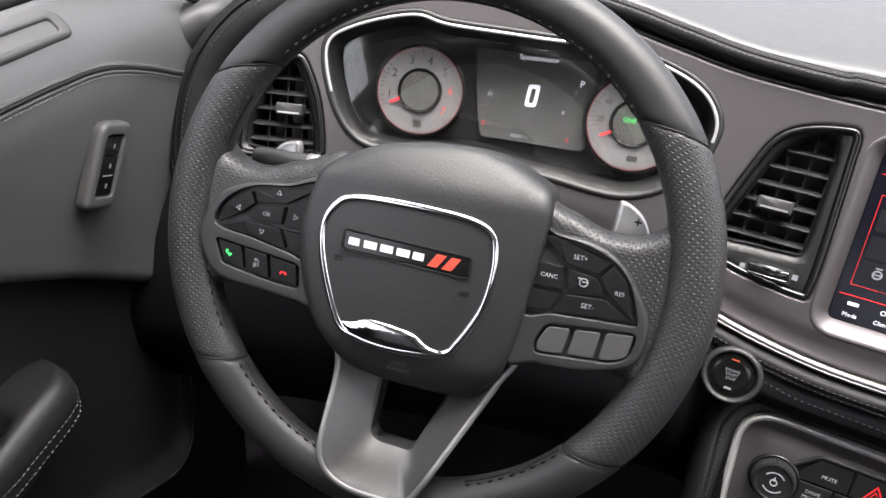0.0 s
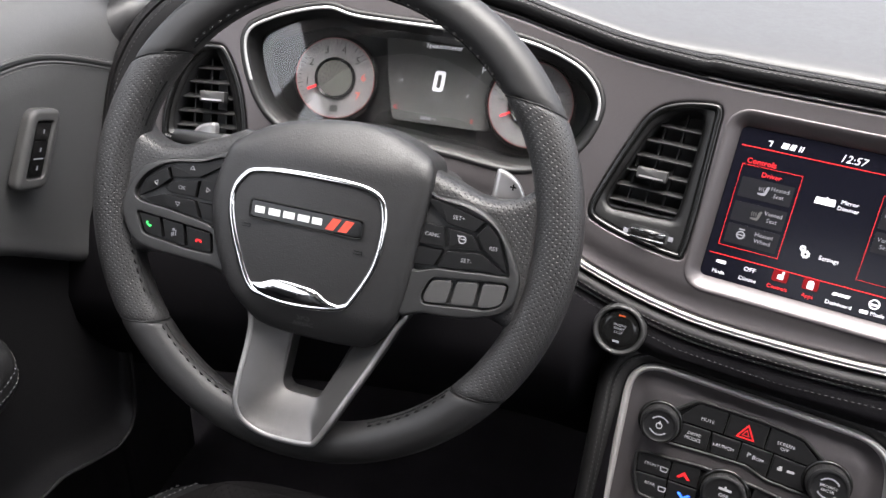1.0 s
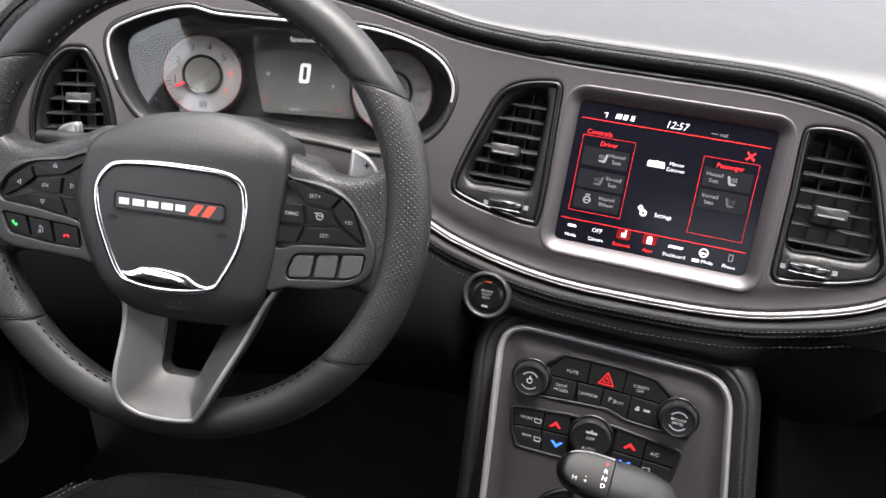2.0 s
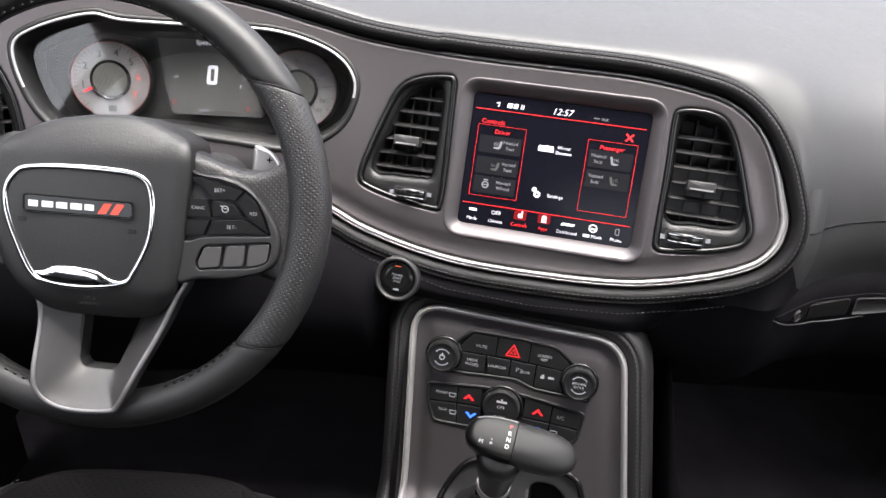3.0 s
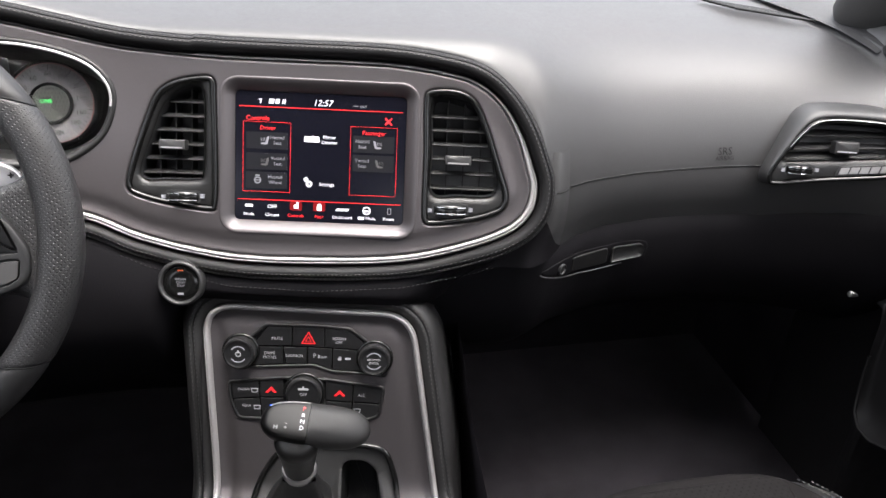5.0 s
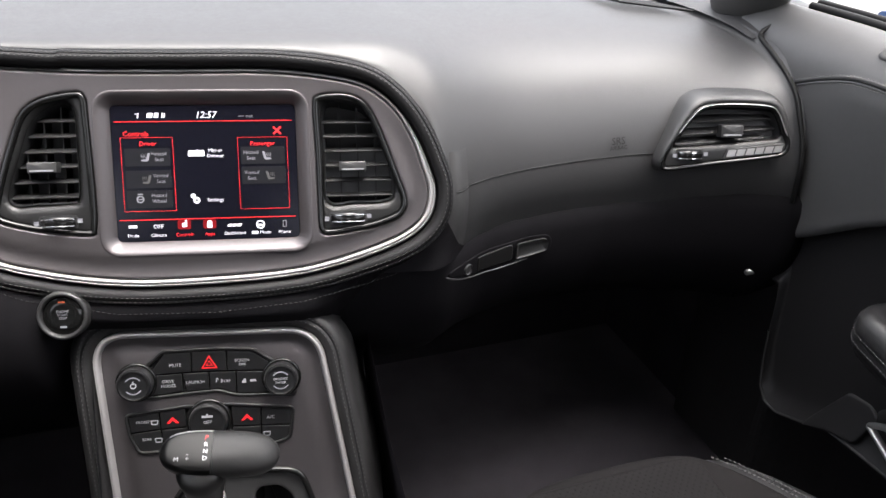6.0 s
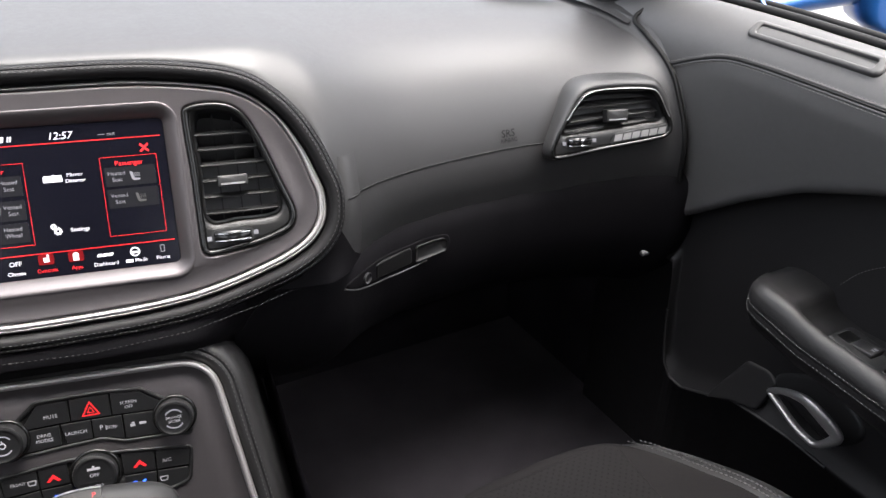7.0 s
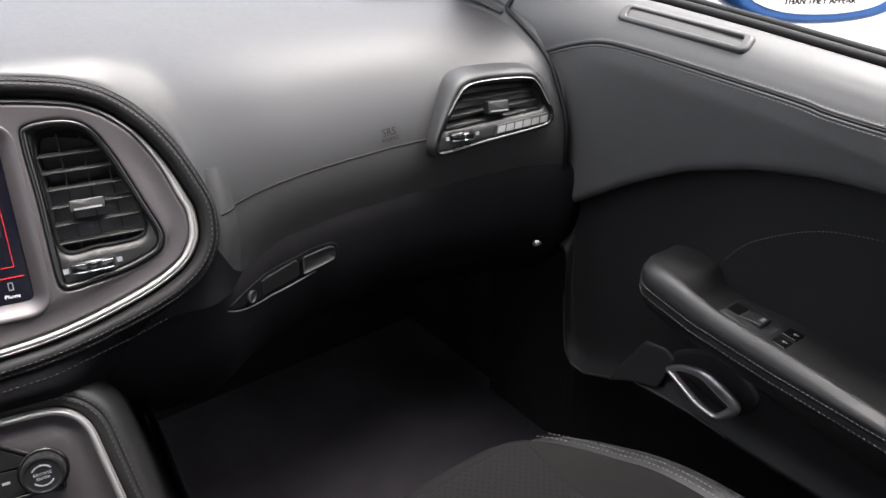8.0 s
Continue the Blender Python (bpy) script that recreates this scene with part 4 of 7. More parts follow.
# ---- seats ----
def seat(cx, yf, z, sgn, label):
    d = thing("car_seat", (cx, yf - 0.25, 0.05), label, "car seat", "front seats")
    # outlines in x and y from the seat's middle, y back from the front edge
    whole = curve([(-0.235, -0.55), (-0.222, -0.20), (-0.198, -0.085), (-0.150, -0.022), (-0.09, -0.004), (0.0, 0.0), (0.09, -0.004), (0.150, -0.022), (0.198, -0.085), (0.222, -0.20), (0.235, -0.55), (0, -0.58)], 150, True)
    mid = curve([(-0.185, -0.56), (-0.183, -0.20), (-0.163, -0.098), (-0.124, -0.034), (-0.08, -0.009), (0.0, -0.004), (0.08, -0.009), (0.124, -0.034), (0.163, -0.098), (0.183, -0.20), (0.185, -0.56), (0, -0.585)], 140, True)
    ins = rounded([(-0.062, -0.60), (0.062, -0.60), (0.107, -0.018), (-0.107, -0.018)], 0.022)
    lift_ = lambda x, y: 0.030 * smooth(0.10, 0.22, abs(x)) * smooth(-0.02, -0.22, y) - 0.16 * max(0, -0.03 - y) * 0.25  # noqa: E731
    put = lambda w: (lambda a, b, c: Vector((cx + a, yf + b, z + c + w)))  # noqa: E731
    part("bolster", sheet(whole, (), put(0.0), h=0.016, r=0.034, depth=0.030, skirt=0.18, dome=lift_), LEATHER, d, "black leather cushion edge", 80)
    part("cushion", sheet(mid, (), put(0.0035), h=0.018, r=0.012, depth=0.006, skirt=0.012, dome=lift_), SUEDE, d, "dark suede cushion", 80)
    part("insert", sheet(ins, (), put(0.0065), h=0.018, r=0.006, depth=0.004, skirt=0.010, dome=lift_), SUEDE_PERF, d, "perforated suede seat centre", 80)
    for far in (0.003, 0.010):
        path = offset(mid, far)
        path = [q for q in path if -0.5 < q[1] < -0.026 and q[0] * sgn > 0.085]
        k = max(range(len(path)), key=lambda i: np.linalg.norm(path[i] - path[i - 1]))
        path = path[k:] + path[:k]
        part("stitching", stitches([put(0.0016 if far > 0.005 else 0.0025)(a, b, lift_(a, b)) for a, b in path], [Vector((0, 0, 1))], 0.0040, 0.0010, 0.00085), THREAD, d)
    rings = []
    for zz, yy, hw, hd in ((0.30, -0.16, 0.20, 0.05), (0.36, -0.165, 0.235, 0.075), (0.50, -0.20, 0.250, 0.085), (0.70, -0.26, 0.250, 0.080), (0.84, -0.31, 0.225, 0.070), (0.91, -0.335, 0.18, 0.055), (0.935, -0.345, 0.14, 0.03)):
        rings.append([Vector((cx + a, yy - 0.04 + b, zz)) for a, b in rect(2 * hw, 2 * hd, min(hd, 0.06), n=5)])
    part("backrest", loft(rings, True, True, True), LEATHER, d, "black leather backrest", 60)
    rings = []
    for zz, hw, hd in ((0.955, 0.10, 0.03), (0.97, 0.125, 0.048), (1.03, 0.135, 0.052), (1.08, 0.125, 0.046), (1.10, 0.10, 0.03)):
        rings.append([Vector((cx + a, -0.395 + b - 0.1 * (zz - 0.95), zz)) for a, b in rect(2 * hw, 2 * hd, min(hd, 0.04), n=5)])
    part("headrest", loft(rings, True, True, True), LEATHER, d, "black leather headrest", 60)
    for sx in (-0.05, 0.05):
        part("headrest_post", turned(Matrix.Translation((cx + sx, -0.392, 0.92)), [(0.006, 0.0), (0.006, 0.045)], 12), CHROME, d, "chrome headrest post")
    return d


seat(0.37, 0.392, 0.332, 1, "black leather and suede passenger seat with perforated centre")
seat(-0.385, 0.470, 0.322, -1, "black leather and suede driver seat with perforated centre")

# ---- steering wheel ----
wheel = thing("steering_wheel", (-0.3775, 0.46, 0.60), "black leather steering wheel with perforated grips and chrome-ringed centre pad", "steering wheel")
wz = W.to_3x3() @ Vector((0, 0, 1))


def rim_at(deg):
    return 0.005 + 0.1685 * math.cos(radians(deg)), 0.006 + 0.1705 * math.sin(radians(deg))


def rim_half(deg):
    """Half the rim's width across the wheel: slim above, fuller below, fullest at the grips."""
    c, v = math.cos(radians(deg)), math.sin(radians(deg))
    return 0.0146 + 0.0022 * c * c - 0.0006 * v


# seams: angle on the rim's middle line and how far the inner end leans round from it
SEAMS = [(35.5, 5.5), (146.0, -6.0), (217.5, 3.5), (321.0, -4.0)]


def rim_point(deg, lean, q, swell=1.0):
    """A point of the rim's skin: deg round the wheel, q round the section (0 outside), the section leaning by lean degrees."""
    a, b = math.cos(q), math.sin(q)
    d = deg - lean * a
    u, v = rim_at(d)
    h = rim_half(d) * swell
    o = Vector((math.cos(radians(d)), math.sin(radians(d)), 0))
    return W @ (Vector((u, v, -0.006)) + o * (h * math.copysign(abs(a) ** 0.94, a)) + Vector((0, 0, 0.97 * h * math.copysign(abs(b) ** 0.94, b))))


def rim_piece(i0, material, label, slit=0.22):
    """The stretch of the rim from one seam to the next, with its ends turned in."""
    (a0, l0), (a1, l1) = SEAMS[i0], SEAMS[(i0 + 1) % 4]
    a1 += 360 if a1 < a0 else 0
    a0, a1 = a0 + slit, a1 - slit
    n, m = 90, 30
    bm = bmesh.new()
    layer = bm.loops.layers.uv.new("UVMap")
    vr = []
    for i in range(n + 1):
        k = i / n
        deg = a0 + (a1 - a0) * k
        lean = l0 * max(0, 1 - 3 * k) + l1 * max(0, 3 * k - 2)
        swell = 0.945 + 0.055 * math.sqrt(min(1, min(i, n - i) / 1.3))
        vr.append([bm.verts.new(rim_point(deg, lean, 2 * math.pi * j / m, swell)) for j in range(m)])
    for i in range(n):
        for j in range(m):
            k = (j + 1) % m
            f = bm.faces.new((vr[i][j], vr[i][k], vr[i + 1][k], vr[i + 1][j]))
            for lp, (x, y) in zip(f.loops, ((i, j), (i, j + 1), (i + 1, j + 1), (i + 1, j))):
                lp[layer].uv = (x / n * radians(a1 - a0) * 0.172, y / m * 0.100)
    bm.faces.new(vr[0][::-1])
    bm.faces.new(vr[-1])
    return part("rim", bm, material, wheel, label, 60)


rim_piece(0, LEATHER, "smooth black leather upper rim")
rim_piece(1, PERF, "perforated leather grip")
rim_piece(2, LEATHER, "smooth black leather lower rim")
rim_piece(3, PERF, "perforated leather grip")
for deg, lean in SEAMS:
    part("seam", sweep([rim_point(deg, lean, q, 0.955) for q in np.linspace(0, 2 * math.pi, 33)[:-1]], oval(0.0007, 0.0007, 6), [W.to_3x3() @ Vector((-math.sin(radians(deg)), math.cos(radians(deg)), 0))], closed=True), RUBBER, wheel)
# crossed lacing on the inner side of the rim, over a puckered seam
for a0, a1 in ((43, 138), (222, 252), (291, 316), (150, 164), (196, 213)):
    for lift in (2.80, 3.48):
        rows = np.linspace(a0, a1, 70)
        path = [rim_point(q, 0, lift - (0.62 if lift > 3 else 0.18), 1.0) for q in rows]
        nr = [W.to_3x3() @ Vector((-math.cos(radians(q)), -math.sin(radians(q)), 0.8)) for q in rows]
        if lift < 3:
            part("lacing", stitches(path, nr, 0.0050, 0.0026, 0.00105, 0.0001), EDGE_LEATHER, wheel, "black lacing")
        else:
            part("lacing_seam", sweep(path, oval(0.0009, 0.0007, 6), nr), RUBBER, wheel, "dark seam under the lacing")

# leather arms and the button pods on them
ARM = [(0.055, 0.052), (0.090, 0.0480), (0.115, 0.0395), (0.135, 0.0390), (0.150, 0.0470), (0.158, 0.060), (0.162, 0.030), (0.163, 0.0), (0.160, -0.040), (0.156, -0.058), (0.146, -0.050), (0.130, -0.0455), (0.095, -0.0450), (0.055, -0.048)]
for sgn in (-1, 1):
    lp = curve([(0.004 + sgn * a - (0.004 if sgn > 0 else 0), b) for a, b in ARM], 90, True)
    part("spoke", sheet(lp, (), frame_put(W, 0.002), h=0.0045, r=0.010, depth=0.010, skirt=0.016), PERF, wheel, "leather-covered side spoke", 80)
POD_L = curve([(-0.1495, -0.009), (-0.138, 0.0168), (-0.118, 0.0275), (-0.09, 0.0325), (-0.060, 0.036), (-0.058, -0.040), (-0.075, -0.0450), (-0.095, -0.0435), (-0.1305, -0.0400), (-0.1450, -0.026)], 90, True)
POD_R = curve([(0.070, 0.036), (0.088, 0.0345), (0.114, 0.0318), (0.133, 0.0205), (0.1495, -0.0035), (0.1525, -0.020), (0.1465, -0.0365), (0.120, -0.0465), (0.0905, -0.0485), (0.070, -0.046)], 90, True)
UP_L = curve([(-0.1375, -0.004), (-0.133, 0.012), (-0.115, 0.0245), (-0.09, 0.029), (-0.064, 0.033), (-0.064, -0.013), (-0.085, -0.0128), (-0.11, -0.0085)], 70, True)
UP_R = curve([(0.076, 0.033), (0.090, 0.0325), (0.115, 0.0275), (0.1335, 0.0160), (0.1445, -0.0085), (0.142, -0.0115), (0.12, -0.0128), (0.095, -0.0145), (0.076, -0.0155)], 70, True)
LOW_L = rounded([(-0.1365, -0.0135), (-0.074, -0.0200), (-0.0715, -0.0360), (-0.094, -0.0350), (-0.1295, -0.0300)], 0.004)
LOW_R = rounded([(0.0870, -0.0350), (0.0925, -0.0215), (0.1465, -0.0160), (0.1440, -0.0320), (0.1340, -0.0370), (0.089, -0.0410)], 0.005)
pods = []
for pod, up, low in ((POD_L, UP_L, LOW_L), (POD_R, UP_R, LOW_R)):
    p = part("button_pod", sheet(pod, [up, low], frame_put(W, 0.0085), h=0.005, r=0.0032, depth=0.0030, hole_r=0.0010, skirt=0.012), GREY_PLASTIC, wheel, "satin grey switch surround", 60)
    for lp in (up, low):
        part("well", sheet(offset(lp, 0.001), (), frame_put(W, 0.0035), h=0.02, r=0.001, depth=0.001, skirt=0.002), PLASTIC, p)
    pods.append(p)


def button(poly, parent, m=W, w=0.0078, material=BUTTON, r=0.0012, name="button", shrink=0.0005, label="", h=0.01):
    lp = rounded(poly, r, 3)
    return part(name, sheet(offset(lp, -shrink), (), frame_put(m, w), h=h, r=0.0006, depth=0.0007, skirt=0.004), material, parent, label, 50)


def legend(parent, text, size, at, m=W, w=0.0082, material=WHITE, slant=0.0, align="CENTER"):
    return part("legend", words(text, size, m, at, w, slant, align=align), material, parent)


L, R = pods
for poly in ([(-0.1129, 0.0240), (-0.066, 0.0325), (-0.0885, 0.0177), (-0.1105, 0.0146)], [(-0.1150, 0.0225), (-0.1110, 0.0137), (-0.1190, 0.0068), (-0.1358, -0.0030), (-0.1322, 0.0110)], [(-0.1095, 0.0130), (-0.0890, 0.0163), (-0.0902, 0.0030), (-0.1100, 0.0030), (-0.1165, 0.0062)], [(-0.0873, 0.0166), (-0.065, 0.0315), (-0.065, 0.0020), (-0.0888, 0.0025)], [(-0.1345, -0.0048), (-0.1170, 0.0022), (-0.0909, 0.0015), (-0.0850, -0.0118), (-0.11, -0.0077)], [(-0.0890, 0.0008), (-0.065, 0.0005), (-0.065, -0.0125), (-0.0832, -0.0120)], [(-0.1350, -0.0142), (-0.1170, -0.0158), (-0.1130, -0.0310), (-0.1285, -0.0290)], [(-0.1155, -0.0160), (-0.0975, -0.0175), (-0.0940, -0.0342), (-0.1115, -0.0315)], [(-0.0960, -0.0180), (-0.0755, -0.0203), (-0.0730, -0.0352), (-0.0925, -0.0343)]):
    button(poly, L)
for poly in ([(0.0800, 0.0325), (0.0900, 0.0322), (0.1240, 0.0232), (0.1172, 0.0140), (0.0972, 0.0165)], [(0.0982, 0.0148), (0.1163, 0.0126), (0.1240, 0.0024), (0.1004, 0.0006)], [(0.1250, 0.0225), (0.1345, 0.0140), (0.1436, -0.0088), (0.1250, 0.0030), (0.1182, 0.0128)], [(0.077, 0.0160), (0.0962, 0.0152), (0.0990, 0.0004), (0.077, -0.0002)], [(0.1, -0.0010), (0.1241, 0.0010), (0.1428, -0.0098), (0.12, -0.0120), (0.0948, -0.0135)], [(0.077, -0.0014), (0.0982, -0.0008), (0.0933, -0.0138), (0.077, -0.0150)]):
    button(poly, R)
for poly in ([(0.0880, -0.0350), (0.0930, -0.0225), (0.1080, -0.0212), (0.1058, -0.0385), (0.0895, -0.0403)], [(0.1098, -0.0210), (0.1262, -0.0190), (0.1245, -0.0370), (0.1075, -0.0383)], [(0.1280, -0.0188), (0.1455, -0.0168), (0.1435, -0.0318), (0.1340, -0.0362), (0.1262, -0.0368)]):
    button(poly, R, material=SOFT_GREY, r=0.003, label="plain grey button")
for at, rot in (((-0.0945, 0.0245), 0), ((-0.1225, 0.0095), 90), ((-0.0805, 0.0105), -90), ((-0.1035, -0.0035), 180)):
    m = W @ Matrix.Translation((*at, 0.0083)) @ pose(0, 0, 0, 0, 0, rot)
    tri = np.array([(-0.0020, -0.0014), (0.0020, -0.0014), (0, 0.0018)])
    part("legend", sheet(tri, [offset(tri, -0.0007)], frame_put(m), h=0.01, r=0, depth=0, skirt=0.0002), WHITE, L)
legend(L, "OK", 0.0040, (-0.1015, 0.0088))
m = W @ Matrix.Translation((-0.1255, -0.0225, 0.0083)) @ pose(0, 0, 0, 0, 0, -40)
part("legend", bars([(0, 0, 0.0045, 0.0010), (-0.0018, 0.0009, 0.0014, 0.0012), (0.0018, 0.0009, 0.0014, 0.0012)], m, 0.0003), LIT_GREEN, L, "green call symbol")
m = W @ Matrix.Translation((-0.1045, -0.0250, 0.0083))
part("legend", bars([(0, 0.0022, 0.0020, 0.0018), (0, -0.0010, 0.0008, 0.0030), (-0.0012, -0.0015, 0.0006, 0.003), (0.0018, 0.0, 0.0006, 0.0042)], m, 0.0003), DIM, L)
m = W @ Matrix.Translation((-0.0838, -0.0275, 0.0083))
part("legend", bars([(0, 0.0004, 0.0040, 0.0010), (-0.0018, -0.0006, 0.0013, 0.0012), (0.0018, -0.0006, 0.0013, 0.0012)], m, 0.0003), LIT_RED, L, "red hang-up symbol")
legend(R, "SET+", 0.0041, (0.1050, 0.0222))
legend(R, "SET-", 0.0041, (0.1145, -0.0060))
legend(R, "RES", 0.0038, (0.1315, 0.0055))
legend(R, "CANC", 0.0037, (0.0885, 0.0080))
m = W @ Matrix.Translation((0.1095, 0.0080, 0.0083))
part("legend", sheet(circle(0.0028, 18), [circle(0.0021, 18)], frame_put(m), h=0.01, r=0, depth=0, skirt=0.0002, bm=bars([(0.0004, 0.0004, 0.0030, 0.0006), (-0.0028, 0.0022, 0.0022, 0.0008)], m, 0.0003)), WHITE, R)

# centre pad, ring and badge
PAD = curve([(-0.060, 0.0530), (-0.024, 0.0700), (0.030, 0.0755), (0.069, 0.0635), (0.0830, 0.0480), (0.0795, -0.0045), (0.0740, -0.050), (0.063, -0.0732), (0.043, -0.0838), (-0.020, -0.0825), (-0.043, -0.072), (-0.0630, -0.0454), (-0.0760, -0.0018), (-0.0715, 0.033)], 150, True)


def pad_w(a, b):
    """Height of the airbag cover: gently domed, falling away at its top and foot."""
    return 0.0165 - 0.9 * min(abs(a - 0.006), 0.056) ** 2 - 0.5 * b * b - 0.012 * smooth(0.042, 0.080, b) - 0.007 * smooth(-0.056, -0.088, b)


part("airbag_cover", sheet(PAD, (), frame_put(W), h=0.0042, r=0.011, depth=0.0055, skirt=0.045, dome=pad_w), LEATHER_PAD, wheel, "grained black airbag cover", 80)
RING = curve([(-0.0385, 0.0322), (0.006, 0.0338), (0.0440, 0.0300), (0.0545, 0.0145), (0.0530, -0.018), (0.0405, -0.0460), (0.0315, -0.0545), (0.0, -0.0585), (-0.026, -0.0560), (-0.0395, -0.0490), (-0.0540, -0.016), (-0.0585, 0.009), (-0.0525, 0.0245)], 120, True)
part("chrome_ring", sweep([W @ Vector((a, b, pad_w(a, b) - 0.0003)) for a, b in RING], oval(0.0026, 0.0020, 10), [wz], closed=True), CHROME, wheel, "chrome ring", 80)
SMILE = curve([(-0.0370, -0.0490), (-0.028, -0.0465), (-0.018, -0.0425), (0.0, -0.0430), (0.014, -0.0455), (0.023, -0.0510), (0.034, -0.0530), (0.028, -0.0572), (0.0, -0.0590), (-0.026, -0.0568)], 70, True)
part("chrome_foot", sheet(SMILE, (), frame_put(W, 0.0188), h=0.0022, r=0.006, depth=0.003, skirt=0.004, dome=lambda a, b: pad_w(a, b) - 0.0165), CHROME, wheel, "broad chrome foot of the ring", 80)
bw = W @ Matrix.Translation((-0.0005, 0.0040, 0.0163)) @ pose(0, 0, 0, 0, 0, -1.2)
badge = part("badge", sheet(rect(0.0835, 0.0125, 0.003), (), frame_put(bw, 0.0004), h=0.01, r=0.001, depth=0.0006, skirt=0.003), GLOSS, wheel, "black badge plate with white and red marks")
part("badge_rim", sweep([bw @ Vector((*q, 0.0004)) for q in rect(0.0845, 0.0135, 0.003)], oval(0.0006, 0.0005, 6), [wz], closed=True), RUBBER, badge)
for x, w in ((-0.0345, 0.0072), (-0.0235, 0.0086), (-0.0125, 0.0082), (-0.0015, 0.0086), (0.0085, 0.0072)):
    part("badge_bar", bars([(x, 0, w, 0.0046)], bw, 0.0009, 0.0005), BRIGHT_WHITE, badge, "white bar")
for x in (0.0205, 0.0300):
    part("badge_bar", bars([(x, 0, 0.0062, 0.0084)], bw, 0.0009, 0.0005, slant=0.6), RED, badge, "slanted red bar")
for x, y in ((-0.0450, -0.0080), (0.0400, -0.0130)):
    m = W @ Matrix.Translation((x, y, pad_w(x, y)))
    part("horn_mark", bars([(0, 0.001, 0.0060, 0.0006), (0, -0.001, 0.0060, 0.0006), (0.003, 0, 0.0006, 0.003)], m, 0.0006), RUBBER, wheel, "embossed horn mark")
m = W @ Matrix.Translation((0.0055, -0.0690, pad_w(0.0055, -0.0690))) @ pose(0, 0, 0, 13, 0, 0)
part("airbag_mark", words("SRS", 0.0070, m, (0, 0.0020), 0.0004, bm=words("AIRBAG", 0.0046, m, (0, -0.0032), 0.0004)), SOFT_GREY, wheel, "embossed airbag lettering")
# lower spoke
LOWER = curve([(-0.0400, -0.050), (-0.0401, -0.0842), (-0.0400, -0.1273), (-0.0372, -0.1440), (-0.0275, -0.1545), (-0.0085, -0.1605), (0.0220, -0.1600), (0.0320, -0.1530), (0.0489, -0.1185), (0.0713, -0.0695), (0.076, -0.050), (0.02, -0.045)], 140, True)
LOWER_HOLE = rounded([(-0.0085, -0.060), (-0.0105, -0.1240), (-0.0060, -0.1290), (0.0195, -0.1300), (0.0255, -0.1150), (0.0470, -0.060)], 0.004)


def scoop(a, b):
    """The spoke's face: a narrow flat rim, then a slope down to the opening; the foot rises to meet the rim of the wheel."""
    q = np.array([[a, b]])
    e, f = gap(q, LOWER)[0], gap(q, LOWER_HOLE)[0]
    k = max(0.0, e - 0.0038) / max(1e-6, max(0.0, e - 0.0038) + f)
    return 0.014 * smooth(-0.085, -0.142, b) - 0.019 * k ** 0.85


part("lower_spoke", sheet(LOWER, [LOWER_HOLE], frame_put(W, 0.003), h=0.0030, r=0.0039, depth=0.0006, hole_r=0.0006, skirt=0.016, dome=scoop), SPOKE, wheel, "satin grey metal lower spoke", 45)
# Light caught by the angled outer facet is put into a paler colour.
part("spoke_lit_facet", sweep([W @ Vector((a, b, 0.0026 + 0.014 * smooth(-0.085, -0.142, b))) for a, b in offset(LOWER, -0.0022)], oval(0.0021, 0.0014, 10), [wz], closed=True), SPOKE_LIT, wheel, "outer facet painted lighter for the light it catches", 80)
# shift paddles
for sgn, q, w in ((1, [(0.1195, 0.020), (0.1195, 0.0440), (0.1203, 0.0570), (0.1225, 0.0588), (0.1300, 0.0560), (0.1372, 0.0505), (0.1420, 0.0430), (0.1440, 0.0360), (0.144, 0.020)], -0.030), (-1, [(-0.110, 0.020), (-0.1100, 0.0420), (-0.1110, 0.0560), (-0.1150, 0.0575), (-0.1250, 0.0540), (-0.1310, 0.0460), (-0.1330, 0.0360), (-0.133, 0.020)], -0.046)):
    pd = part("paddle", sheet(curve(q, 60, True), (), frame_put(W, w), h=0.008, r=0.004, depth=0.003, skirt=0.005), SATIN, wheel, "satin silver shift paddle", 70)
    cxp, cyp = sgn * (0.134 if sgn > 0 else 0.113), 0.047 if sgn > 0 else 0.041
    part("mark", bars([(cxp, cyp, 0.0045, 0.0011)] + ([(cxp, cyp, 0.0011, 0.0045)] if sgn > 0 else []), W, w + 0.0009), RUBBER, pd)

column = thing("steering_column", (-0.372, 0.60, 0.55), "black plastic steering column shroud with indicator stalk", "steering column")
rings = []
for w, hu, hv in ((-0.016, 0.050, 0.050), (-0.05, 0.054, 0.050), (-0.11, 0.062, 0.052), (-0.20, 0.070, 0.056)):
    rings.append([W @ Vector((0.008 + a * hu, -0.008 + b * hv, w)) for a, b in rounded([(-1, -1), (1, -1), (1, 1), (-1, 1)], 0.5, 6)])
part("shroud", loft(rings, True, True, True), PLASTIC, column, "", 60)
stalk = part("stalk", turned(W @ pose(-0.030, 0.0465, -0.056, 0, -84, 3), [(0.0055, 0.02), (0.0066, 0.050), (0.0070, 0.075), (0.0078, 0.095), (0.0078, 0.112), (0.004, 0.115)], 20), PLASTIC, column, "black indicator stalk")
part("stalk_ring", turned(W @ pose(-0.030, 0.0465, -0.056, 0, -84, 3), [(0.0068, 0.064), (0.0076, 0.065), (0.0076, 0.072), (0.0070, 0.073)], 20), SATIN, stalk, "silver ring")
part("stalk_ring", turned(W @ pose(-0.030, 0.0465, -0.056, 0, -84, 3), [(0.0064, 0.049), (0.0072, 0.050), (0.0072, 0.056), (0.0066, 0.057)], 20), SATIN, stalk, "silver ring")

